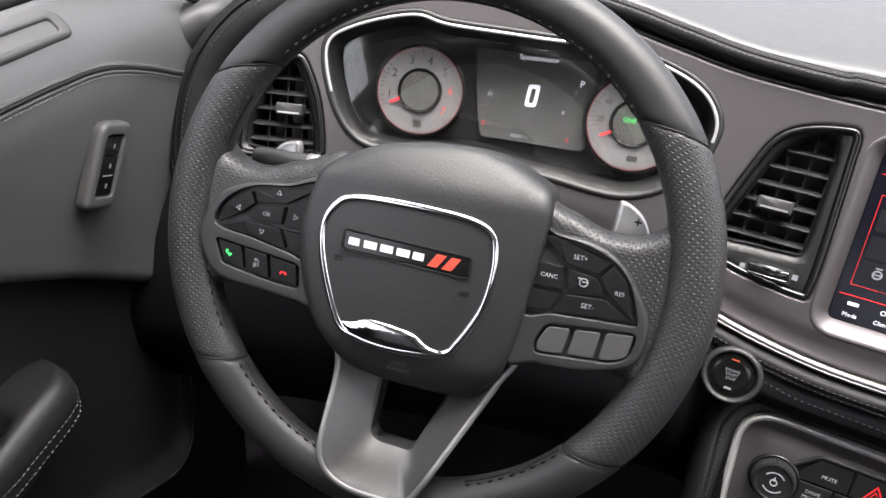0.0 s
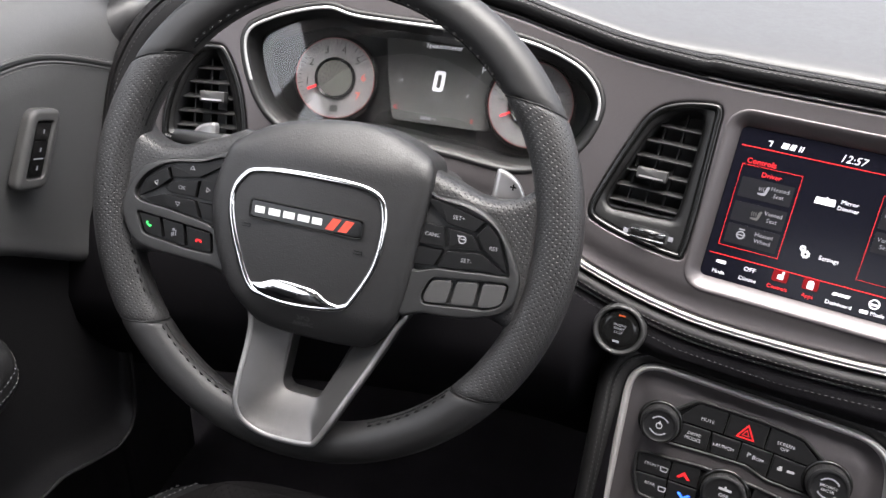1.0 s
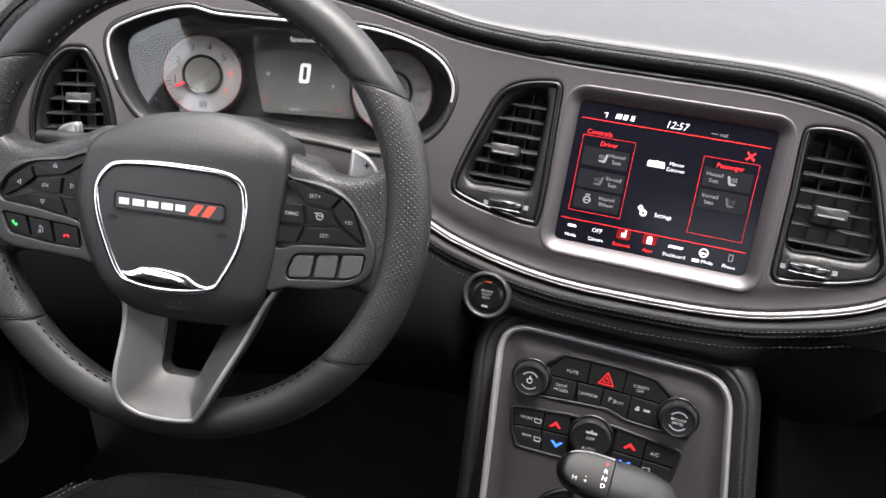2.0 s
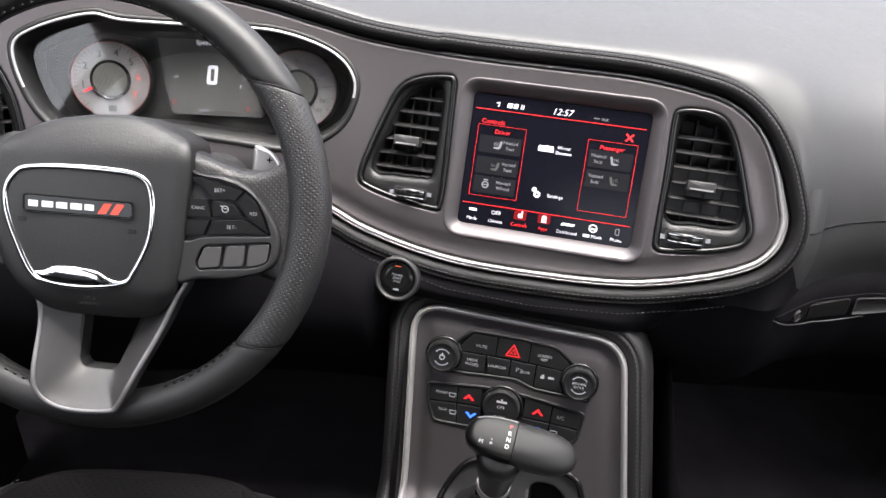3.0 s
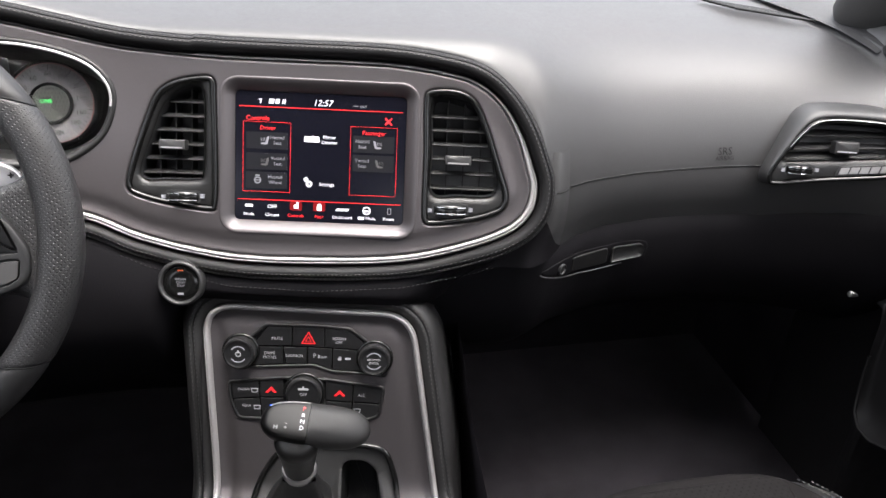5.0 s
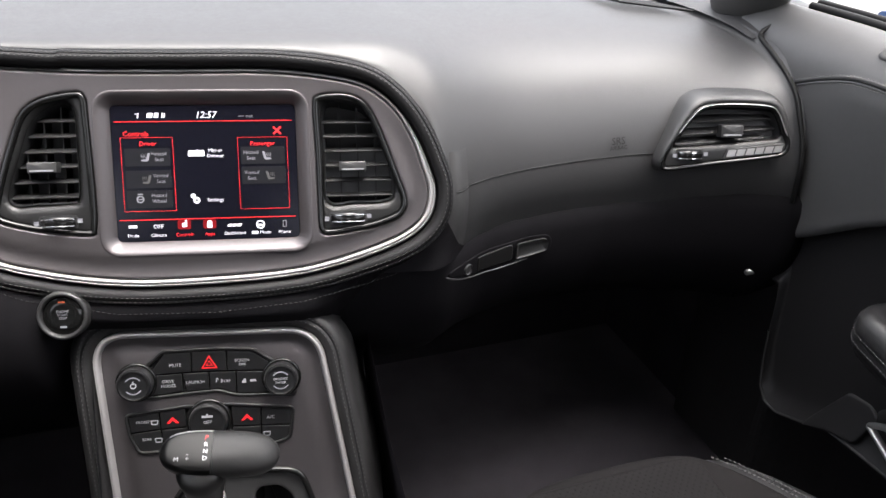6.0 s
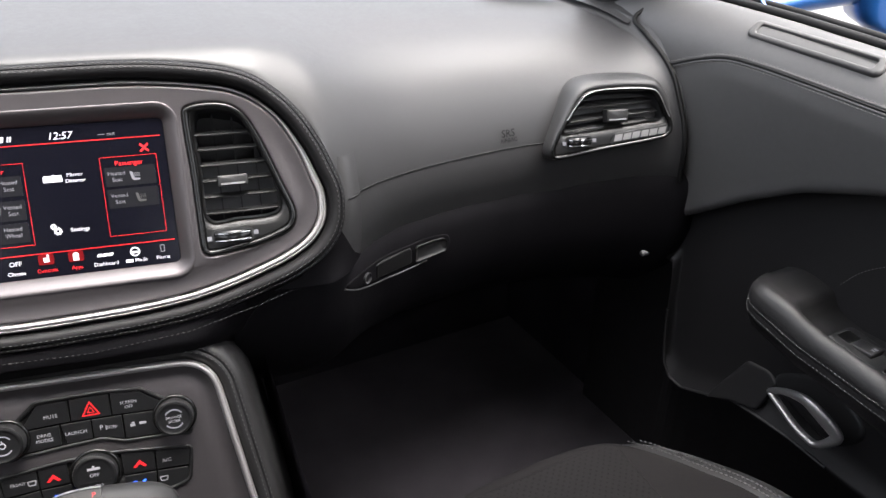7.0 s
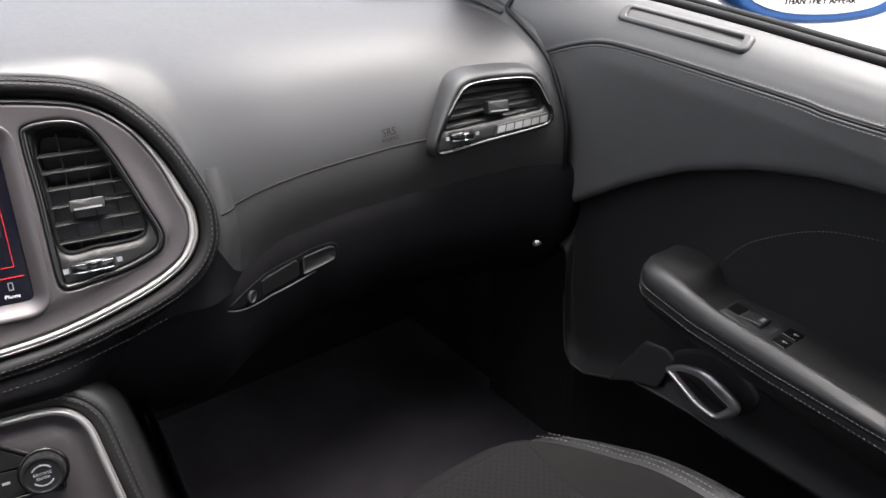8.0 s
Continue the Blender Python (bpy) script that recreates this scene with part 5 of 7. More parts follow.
# ---- air vents ----
def cross(loop, b):
    """Where an outline crosses the height b: its least and greatest a."""
    lp = np.array(loop)
    nx = np.roll(lp, -1, 0)
    hit = [(p[0] + (q[0] - p[0]) * (b - p[1]) / (q[1] - p[1])) for p, q in zip(lp, nx) if (p[1] > b) != (q[1] > b)]
    return (min(hit), max(hit)) if len(hit) > 1 else None


def vent(loop, hole, put, at, levels, knob, wheel_at, label, vanes=3, base=0.010, deep=1.0, blade=SLAT, group="dashboard vents"):
    """An air vent: gloss black frame, grey surround, slats across a dark duct, a slider and a thumbwheel. put maps a, b, c into the world."""
    v = thing("air_vent", at, label, "air vent", group)
    hole = curve(hole, 90, True)
    prof = [(0.0010, base - 0.004), (0.0004, base + 0.0002), (-0.0006, base + 0.0011), (-0.0022, base + 0.0013), (-0.0036, base + 0.0006), (-0.0046, base - 0.0010), (-0.0050, base - 0.004)]
    part("frame", loft([[put(*q, w) for q in offset(loop, d)] for d, w in prof]), GLOSS, v, "gloss black frame", 80)
    part("surround", sheet(offset(loop, -0.0046), [hole], lambda a, b, c: put(a, b, c + base - 0.0015), h=0.004, r=0.001, depth=0.007, hole_r=0.011, skirt=0.003), VENT_BLACK, v, "satin black surround", 60)
    tub = [[put(*q, w) for q in offset(hole, d)] for d, w in ((0.0, base - 0.004), (-0.001, base - 0.012), (-0.002, base - 0.045))]
    part("duct", loft(tub, True, False, True), PLASTIC, v, "", 60)
    a0, a1 = hole[:, 0].min(), hole[:, 0].max()
    for k in range(vanes):
        a = a0 + (a1 - a0) * (k + 1) / (vanes + 1)
        hit = [b for b in np.linspace(hole[:, 1].min(), hole[:, 1].max(), 60) if cross(hole, b) and cross(hole, b)[0] + 0.002 < a < cross(hole, b)[1] - 0.002]
        if hit:
            b0, b1 = min(hit), max(hit)
            part("vane", loft([[put(a - 0.0007, b, w) for b, w in ((b0, -0.016 + base), (b1, -0.016 + base), (b1, -0.034 + base), (b0, -0.034 + base))], [put(a + 0.0007, b, w) for b, w in ((b0, -0.016 + base), (b1, -0.016 + base), (b1, -0.034 + base), (b0, -0.034 + base))]], True, True, True), SLAT, v)
    for n_, (b, tl) in enumerate(levels):
        mid_a = (a0 + a1) / 2
        c = cross(hole, b)
        if not c:
            continue
        l, r = c[0] + 0.0004, c[1] - 0.0004
        sec = [(0.0022, -0.0200), (-0.0010, -0.0092), (-0.0018, -0.0086), (-0.0027, -0.0090), (-0.0029, -0.0104), (0.0004, -0.0210)]
        part("slat", loft([[put(a, b + tl * (a - mid_a) + db * deep, base + w * deep + 0.006 * (deep - 1)) for db, w in sec] for a in np.linspace(l, r, 7)], True, True, True), blade, v)
    ka, kb, kw, kh = knob
    kp = part("slider", loft([[put(ka + a, kb + b, base + w) for a, b in rect(kw * f, kh * f, 0.0015)] for f, w in ((1.0, -0.010), (1.0, -0.001), (0.96, 0.0012), (0.80, 0.0020))], True, True, True), GREY_PLASTIC, v, "grey vent slider", 50)
    part("slider_edge", loft([[put(ka + a, kb - kh * 0.28 + b, base + w) for a, b in rect(kw * 0.8, 0.0016, 0.0006)] for w in (0.0016, 0.0026)], True, True, True), SATIN, kp, "bright slider edge")
    if wheel_at:
        wa, wb, ww = wheel_at
        bay = part("wheel_bay", loft([[put(wa + a, wb + b, base + w) for a, b in rect(ww + 0.004, 0.0128, 0.004)] for w in (-0.004, -0.0006)], True, True, True), PLASTIC, v)
        rings = []
        for k in np.linspace(-1, 1, 15):
            h = 0.0056 * (1 - 0.35 * k * k)
            d = 0.0070 * (1 - k * k)
            rings.append([put(wa + k * ww / 2, wb + h * math.cos(q) - 0.0006 * math.cos(k * 2), base - 0.0006 + d * 0.9 + 0.0018 * math.sin(q)) for q in np.linspace(0, 2 * math.pi, 11)[:-1]])
        part("thumbwheel", loft(rings, True, True, True), GLOSS, v, "gloss black thumbwheel", 60)
        for k in (0.0026, -0.0040):
            part("wheel_edge", sweep([put(wa + q * ww / 2, wb + k, base + 0.0010 + 0.0062 * (1 - q * q)) for q in np.linspace(-0.92, 0.92, 13)], oval(0.0009, 0.0007, 8), [Vector((0, -1, 0.3))]), CHROME, v, "chrome edge of the thumbwheel")
        for sx in (-1, 1):
            part("vent_mark", loft([[put(wa + sx * (ww / 2 + 0.0040) + a, wb + b + 0.001 * sx, base + w) for a, b in rect(0.0042, 0.0042)] for w in (-0.001, 0.0002)], True, False, True), DIM, v, "printed open and closed mark")
    return v


vent(VENT_L, [(-0.1310, 0.0605), (-0.1123, 0.0595), (-0.1105, 0.0135), (-0.1120, -0.0255), (-0.1200, -0.0300), (-0.1517, -0.0312), (-0.1701, -0.0312), (-0.1743, -0.0203), (-0.1621, 0.0136), (-0.1499, 0.0441)], bz, bz(-0.14, -0.05), [(0.049, 0), (0.0345, 0), (0.0200, 0), (0.0058, 0), (-0.0088, 0), (-0.0230, 0)], (-0.1415, 0.0040, 0.027, 0.0105), (-0.1310, -0.0480, 0.032), "black centre air vent beside the steering wheel with horizontal slats")
vent(VENT_R, [(0.1219, 0.0591), (0.1489, 0.0601), (0.1657, 0.0532), (0.1765, 0.0333), (0.1872, -0.004), (0.1894, -0.028), (0.1804, -0.0355), (0.150, -0.0362), (0.1231, -0.0341), (0.1215, 0.01)], bz, bz(0.15, -0.05), [(0.0448, 0), (0.0310, 0), (0.0168, 0), (0.0022, 0), (-0.0127, 0), (-0.0278, 0)], (0.1490, 0.0000, 0.027, 0.0100), (0.1430, -0.0510, 0.034), "black centre air vent on the passenger side of the screen")
vent(VENT_D, [(-0.5660, 0.0590), (-0.556, 0.0610), (-0.5430, 0.034), (-0.5350, -0.004), (-0.540, -0.0130), (-0.588, -0.0135), (-0.5950, -0.004), (-0.591, 0.018), (-0.580, 0.044)], bz, bz(-0.57, -0.03), [(0.050, 0), (0.0365, 0), (0.0225, 0), (0.0085, 0), (-0.0050, 0)], (-0.5580, 0.0220, 0.024, 0.0105), None, "black corner air vent between door and instruments")

# ---- touchscreen ----
touch = thing("touchscreen", B @ Vector((0, -0.066, 0)), "lit black touchscreen with red-outlined seat controls menu", "touchscreen")
glass = part("glass", sheet(rounded([(-0.0800, -0.0695), (0.0940, -0.0695), (0.0940, 0.0615), (-0.0800, 0.0615)], 0.005), (), frame_put(B, 0.0008), h=0.04, r=0, depth=0, skirt=0.003), SCREEN, touch, "dark glass")


def ui(text, size, at, material=LIT, slant=0.0):
    legend(glass, text, size, at, B, 0.0014, material, slant)


def ui_bars(items, material, w=0.0012, slant=0.0, label=""):
    for it in items:
        part("legend", bars([it], B, w, 0.0002, slant), material, glass, label)


def ui_box(x0, y0, x1, y1, material, t=0.0003):
    part("outline", sheet(rect(x1 - x0, y1 - y0, 0, ((x0 + x1) / 2, (y0 + y1) / 2)), [rect(x1 - x0 - 2 * t, y1 - y0 - 2 * t, 0, ((x0 + x1) / 2, (y0 + y1) / 2))], frame_put(B, 0.0013), h=0.1, r=0, depth=0, skirt=0.0002), material, glass, "thin red outline")


ui_bars([(0.0069, 0.0463, 0.1675, 0.0006), (0.0069, -0.0486, 0.1685, 0.0006)], LIT_RED, label="thin red rules")
for x0, y0, x1, y1, rows in ((-0.0722, -0.0403, -0.0236, 0.0312, (0.0122, -0.0090, -0.0285)), (0.0375, -0.0403, 0.0855, 0.0303, (0.0125, -0.0070))):
    ui_box(x0, y0, x1, y1, LIT_RED)
    for y in rows:
        part("tile", sheet(rect(0.0425, 0.0172, 0.001, ((x0 + x1) / 2, y)), (), frame_put(B, 0.0011), h=0.1, r=0, depth=0, skirt=0.0002), TILE, glass, "charcoal tile")
ui("Controls", 0.0066, (-0.0575, 0.0345), LIT_RED)
ui("Driver", 0.0060, (-0.0470, 0.0250), LIT_RED)
ui("Passenger", 0.0060, (0.0615, 0.0240), LIT_RED)
for x, y, a, b in ((-0.0372, 0.0128, "Heated", "Seat"), (-0.0366, -0.0084, "Vented", "Seat"), (-0.0390, -0.0275, "Heated", "Wheel"), (0.0500, 0.0128, "Heated", "Seat"), (0.0500, -0.0070, "Vented", "Seat")):
    ui(a, 0.0050, (x, y + 0.0026), DIM)
    ui(b, 0.0050, (x, y - 0.0030), DIM)
ui("Mirror", 0.0048, (0.0160, 0.0178))
ui("Dimmer", 0.0048, (0.0160, 0.0126))
ui("Settings", 0.0050, (0.0140, -0.0305))
ui("12:57", 0.0090, (0.0090, 0.0520), slant=0.25)
ui_bars([(-0.0435, 0.0522, 0.0052, 0.0046), (-0.0375, 0.0522, 0.0040, 0.0046), (-0.0320, 0.0522, 0.0010, 0.0046), (-0.0300, 0.0522, 0.0010, 0.0046), (-0.0545, 0.0520, 0.0010, 0.0048), (-0.0560, 0.0536, 0.0026, 0.0008)], LIT, slant=0.2)
ui_bars([(0.0420, 0.0508, 0.0055, 0.0007)], DIM)
ui("out", 0.0050, (0.0500, 0.0508), DIM)
for q in (45, -45):
    m = B @ Matrix.Translation((0.0761, 0.0365, 0.0010)) @ pose(0, 0, 0, 0, 0, q)
    part("close_mark", bars([(0, 0, 0.0098, 0.0017)], m, 0.0003 + 0.0001 * (q > 0)), LIT_RED, glass, "red close cross")
# seat, wheel, mirror and gear symbols
for x in (-0.0172, 0.0070):
    part("tab_light", sheet(rect(0.0125, 0.0095, 0.002, (x, -0.0540)), (), frame_put(B, 0.0010), h=0.1, r=0, depth=0, skirt=0.0002), RED_GLOW, glass, "dim red backlight")
for x, y, k, vented in ((-0.0500, 0.0120, 1, 0), (0.0655, 0.0120, -1, 0), (-0.0500, -0.0095, 1, 1), (0.0680, -0.0075, -1, 1)):
    cushion = [(x - 0.0042 * k, y - 0.0022), (x - 0.0036 * k, y - 0.0036), (x + 0.0016 * k, y - 0.0040), (x + 0.0030 * k, y - 0.0026), (x + 0.0046 * k, y + 0.0040), (x + 0.0034 * k, y + 0.0046), (x + 0.0020 * k, y + 0.0036), (x + 0.0008 * k, y - 0.0016)]
    part("symbol", sheet(rounded(cushion, 0.0007, 3), (), frame_put(B, 0.0013), h=0.1, r=0, depth=0, skirt=0.0002), SOFT_GREY if vented else DIM, glass, "seat symbol")
    waves = bmesh.new()
    for i in range(3):
        q = [B @ Vector((x - (0.0034 - 0.0017 * i) * k + 0.0004 * math.sin(j * 1.5), y - 0.0006 + 0.0007 * j, 0.0014)) for j in range(6)]
        sweep(q, oval(0.00024, 0.0001, 4), [bz_n(0)], bm=waves)
    part("symbol", waves, SOFT_GREY if vented else DIM, glass, "heat waves of the symbol")
part("symbol", sheet(circle(0.0036, 20, (-0.0570, -0.0285)), [circle(0.0024, 20, (-0.0570, -0.0285))], frame_put(B, 0.0014), h=0.1, r=0, depth=0, skirt=0.0002, bm=bars([(-0.0570, -0.0285, 0.0050, 0.0010), (-0.0570, -0.0236, 0.0046, 0.0012)], B, 0.0013)), DIM, glass)
part("symbol", sheet(rounded([(-0.0100, 0.0125), (0.0060, 0.0125), (0.0052, 0.0185), (0.0, 0.0180), (-0.0010, 0.0195), (-0.0025, 0.0180), (-0.0095, 0.0182)], 0.001), (), frame_put(B, 0.0013), h=0.1, r=0, depth=0, skirt=0.0002), LIT, glass, "white mirror symbol")
for gx, gy, gr in ((-0.0040, -0.0305, 0.0036), (-0.0072, -0.0262, 0.0026)):
    teeth = [(gx + gr * (1.0 if (i // 2) % 2 else 0.78) * math.cos(2 * math.pi * i / 32), gy + gr * (1.0 if (i // 2) % 2 else 0.78) * math.sin(2 * math.pi * i / 32)) for i in range(32)]
    part("symbol", sheet(teeth, [circle(gr * 0.35, 14, (gx, gy))], frame_put(B, 0.0013), h=0.1, r=0, depth=0, skirt=0.0002), LIT, glass, "white gear symbol")
for x, text, material in ((-0.0656, "Mode", LIT), (-0.0416, "Climate", LIT), (-0.0172, "Controls", LIT_RED), (0.0070, "Apps", LIT_RED), (0.0310, "Dashboard", LIT), (0.0605, "Mode", LIT), (0.0795, "Phone", LIT)):
    ui(text, 0.0046, (x, -0.0640), material)
ui_bars([(0.0505, -0.0640, 0.0062, 0.0028)], LIT)
ui("OFF", 0.0056, (-0.0416, -0.0555))
ui_bars([(-0.0656, -0.0550, 0.0078, 0.0026)], LIT)
ui_bars([(0.0265, -0.0560, 0.0038, 0.0026), (0.0310, -0.0560, 0.0038, 0.0026), (0.0355, -0.0560, 0.0038, 0.0026)], LIT, slant=0.5)
ui_bars([(-0.0172, -0.0545, 0.0040, 0.0040), (-0.0155, -0.0530, 0.0016, 0.0066)], LIT)
ui_bars([(0.0070, -0.0548, 0.0048, 0.0060), (0.0070, -0.0512, 0.0030, 0.0010)], LIT)
part("symbol", sheet(circle(0.0042, 22, (0.0561, -0.0560)), [circle(0.0031, 22, (0.0561, -0.0560))], frame_put(B, 0.0013), h=0.1, r=0, depth=0, skirt=0.0002, bm=bars([(0.0561, -0.0565, 0.0046, 0.0018)], B, 0.0013)), LIT, glass)
ui_box(0.0778, -0.0590, 0.0816, -0.0525, DIM, 0.0006)

# ---- instruments ----
cluster = thing("instrument_cluster", bz(-0.36, -0.005, -0.03), "recessed instrument cluster with two silver dials and a grey centre display", "instrument cluster")
prof = [(0.0052, 0.0075), (0.0050, 0.0106), (0.0036, 0.0120), (0.0014, 0.0122), (-0.0010, 0.0108), (-0.0028, 0.0070), (-0.0045, -0.002), (-0.0080, -0.020), (-0.0115, -0.042)]
part("bowl", loft([[bz(*q, w) for q in offset(CLUSTER, d)] for d, w in prof]), VENT_BLACK, cluster, "satin black bowl", 80)
brow = [(a, b) for a, b in CLUSTER if b > 0.040]
k0 = max(range(len(brow)), key=lambda i: np.linalg.norm(np.array(brow[i]) - brow[i - 1]))
brow = brow[k0:] + brow[:k0]
part("brow", sweep([bz(a, b - 0.0012, 0.0118) for a, b in brow], oval(0.0015, 0.0009, 8), [bz_n(a) for a, b in brow]), SATIN, cluster, "bright brow strip", 80)
part("back_plate", sheet(offset(CLUSTER, -0.011), (), lambda a, b, c: bz(a, b, c - 0.041), h=0.02, r=0, depth=0, skirt=0.002), VENT_BLACK, cluster)


def dial(s, v, r, label, marks, needle_deg, red_from):
    m = bz_frame(s) @ Matrix.Translation((0, v, -0.022))
    d = part("dial", sheet(circle(r, 64), [circle(r * 0.50, 48)], frame_put(m), h=0.008, r=0.002, depth=0.0008, hole_r=0.003, skirt=0.012), DIAL, cluster, label, 60)
    part("dial_rim", turned(m, [(r + 0.0034, -0.016), (r + 0.0034, -0.001), (r + 0.0024, 0.0012), (r + 0.0008, 0.0012), (r + 0.0002, -0.001)], 64, cap0=False, cap1=False), GLOSS, d, "gloss dial rim", 70)
    part("dial_rim", turned(m, [(r + 0.0001, 0.0002), (r - 0.0002, 0.0007), (r - 0.0006, 0.0002)], 64, cap0=False, cap1=False), DARK_RED, d, "thin red ring", 70)
    part("hub", turned(m, [(r * 0.52, -0.003), (r * 0.52, 0.0025), (r * 0.49, 0.0040), (r * 0.45, 0.0036), (r * 0.44, 0.0024)], 48, cap0=False), GLOSS, d, "gloss black hub ring", 60)
    part("hub_face", sheet(circle(r * 0.44, 40), (), frame_put(m, 0.0030), h=0.006, r=0, depth=0, skirt=0.001), DIAL_HUB if needle_deg > 180 else DISPLAY, d)
    ticks = bmesh.new()
    for i in range(41):
        q = radians(225 - 270 * i / 40)
        mm = m @ Matrix.Translation((r * 0.90 * math.cos(q), r * 0.90 * math.sin(q), 0)) @ pose(0, 0, 0, 0, 0, math.degrees(q))
        bars([(0, 0, r * (0.14 if i % 5 == 0 else 0.07), 0.0006)], mm, 0.0002, 0.0001, bm=ticks)
    part("ticks", ticks, RUBBER, d)
    for text, deg in marks:
        q = radians(deg)
        part("legend", words(text, r * (0.27 if len(text) == 1 else 0.17), m, (r * 0.72 * math.cos(q), r * 0.72 * math.sin(q)), 0.0003), RED if red_from is not None and deg < red_from else RUBBER, d)
    q = radians(needle_deg)
    mm = m @ Matrix.Translation((r * 0.60 * math.cos(q), r * 0.60 * math.sin(q), 0.003)) @ pose(0, 0, 0, 0, 0, needle_deg)
    part("needle", bars([(0, 0, r * 0.30, 0.0022)], mm, 0.0006, 0.0008), LIT_RED, d, "red needle")
    return d, m


dl, ml = dial(-0.4485, 0.0505, 0.0385, "silver rev counter with red needle", [("1", 190), ("2", 150), ("3", 110), ("4", 75), ("5", 40), ("6", 5), ("7", -35)], 205, 10)
part("mark", bars([(0, -0.0290, 0.0080, 0.0065)], ml, 0.0003), GREY_PLASTIC, dl)
dr, mr = dial(-0.2630, 0.0460, 0.0405, "silver speedometer with red needle", [("20", 180), ("40", 148), ("60", 120), ("80", 92), ("100", 64), ("120", 36), ("140", 8), ("160", -20), ("180", -44)], 208, None)
part("mark", words("ONE", 0.0055, mr, (-0.004, 0.002), 0.0036), LIT_GREEN, dr, "green lit message")
part("mark", bars([(0.004, -0.0300, 0.0090, 0.0050)], mr, 0.0003), GREY_PLASTIC, dr)
disp = bz_frame(-0.352) @ Matrix.Translation((0, 0.058, -0.033))
DISP = rounded([(-0.0560, 0.0395), (0.054, 0.0415), (0.054, -0.0430), (-0.0420, -0.0415), (-0.0490, -0.010)], 0.005)
screen = part("display", sheet(DISP, (), frame_put(disp), h=0.05, r=0, depth=0, skirt=0.004), DISPLAY, cluster, "dark grey centre display")
part("legend", sheet(rounded([(-0.0075, -0.0125), (0.0060, -0.0125), (0.0085, 0.0125), (-0.0050, 0.0125)], 0.004), [rounded([(-0.0028, -0.0080), (0.0022, -0.0080), (0.0036, 0.0080), (-0.0012, 0.0080)], 0.0018)], lambda a, b, c: disp @ Vector((a * 0.80, b * 0.80, c + 0.0006)), h=0.1, r=0, depth=0, skirt=0.0002), LIT, screen, "large white figure nought")
for text, size, at, material in (("MPH", 0.0052, (0.0, -0.0180), DIM), ("Speedometer", 0.0066, (0.002, 0.0330), LIT), ("mi", 0.0044, (-0.0005, -0.0370), DIM), ("P", 0.0085, (0.0430, 0.0150), LIT), ("R", 0.0062, (0.0390, 0.0075), DIM), ("N", 0.0062, (0.0360, 0.0015), DIM), ("D", 0.0062, (0.0330, -0.0040), DIM), ("H", 0.0058, (-0.0375, -0.0030), LIT), ("C", 0.0058, (-0.0400, -0.0290), LIT_RED), ("F", 0.0058, (0.0300, -0.0120), LIT), ("E", 0.0058, (0.0370, -0.0350), LIT_RED)):
    legend(screen, text, size, at, disp, 0.0008, material)
part("legend", bars([(-0.0090, -0.0370, 0.0105, 0.0030), (-0.0400, -0.0130, 0.0028, 0.0012), (-0.0410, -0.0200, 0.0028, 0.0012), (0.0345, -0.0200, 0.0030, 0.0012), (0.0365, -0.0270, 0.0030, 0.0012), (0.0020, 0.0385, 0.052, 0.0008)], disp, 0.0008), DIM, screen)

# clear lens over the instruments
lens_m = bz_frame(-0.375)
lens_loop = [q - np.array((-0.375, 0.0)) for q in offset(CLUSTER, -0.0075)]
lens = part("lens", loft([[lens_m @ Vector((*q, w)) for q in lens_loop] for w in (-0.0045, -0.0035)], True, True, True), GLASS, cluster, "clear lens", 60)
lens.visible_shadow = False

# ---- start button ----
sm_ = bz_frame(-0.132) @ Matrix.Translation((0, -0.1375, 0.0095))
start = thing("start_button", sm_ @ Vector((0, 0, 0)), "round black start button with a satin ring and lit lettering", "start button")
part("ring", turned(sm_, [(0.0238, -0.004), (0.0238, 0.004), (0.0228, 0.0068), (0.0212, 0.0076), (0.0196, 0.0066), (0.0188, 0.0030)], 56, cap0=False, cap1=False), GREY_PLASTIC, start, "satin grey ring", 70)
cap = part("cap", turned(sm_, [(0.0189, -0.002), (0.0188, 0.0030), (0.0178, 0.0042), (0.010, 0.0038), (0.004, 0.0036)], 48, cap0=False), GLOSS, start, "black push cap", 60)
for text, y in (("ENGINE", 0.0040), ("START", 0.0006), ("STOP", -0.0028)):
    legend(cap, text, 0.0033, (0, y), sm_, 0.0046, DIM)
part("legend", bars([(0, -0.0112, 0.0060, 0.0020)], sm_, 0.0046), DIM, cap)
part("lamp", bars([(-0.0005, 0.0132, 0.0060, 0.0013)], sm_, 0.0046), LIT_AMBER, cap, "small amber lamp")

# ---- console controls ----
panel = thing("control_panel", C @ Vector((0, -0.035, 0)), "black panel of audio and drive buttons between two knobs", "control panel")
well = part("panel", sheet(offset(PANEL_1, 0.0008), (), frame_put(C, -0.0012), h=0.05, r=0.001, depth=0.001, skirt=0.004), GLOSS, panel, "gloss black backing")
part("panel_rim", sweep([C @ Vector((*q, 0.0006)) for q in PANEL_1], oval(0.0018, 0.0012, 8), [C.to_3x3() @ Vector((0, 0, 1))], closed=True), VENT_BLACK, panel, "black rim", 80)


def key(poly, parent, w=0.0006):
    return button(poly, parent, C, w, BUTTON, 0.0010, "button", 0.0003)


def print_on(parent, text, size, at, material=WHITE):
    return legend(parent, text, size, at, C, 0.0010, material)


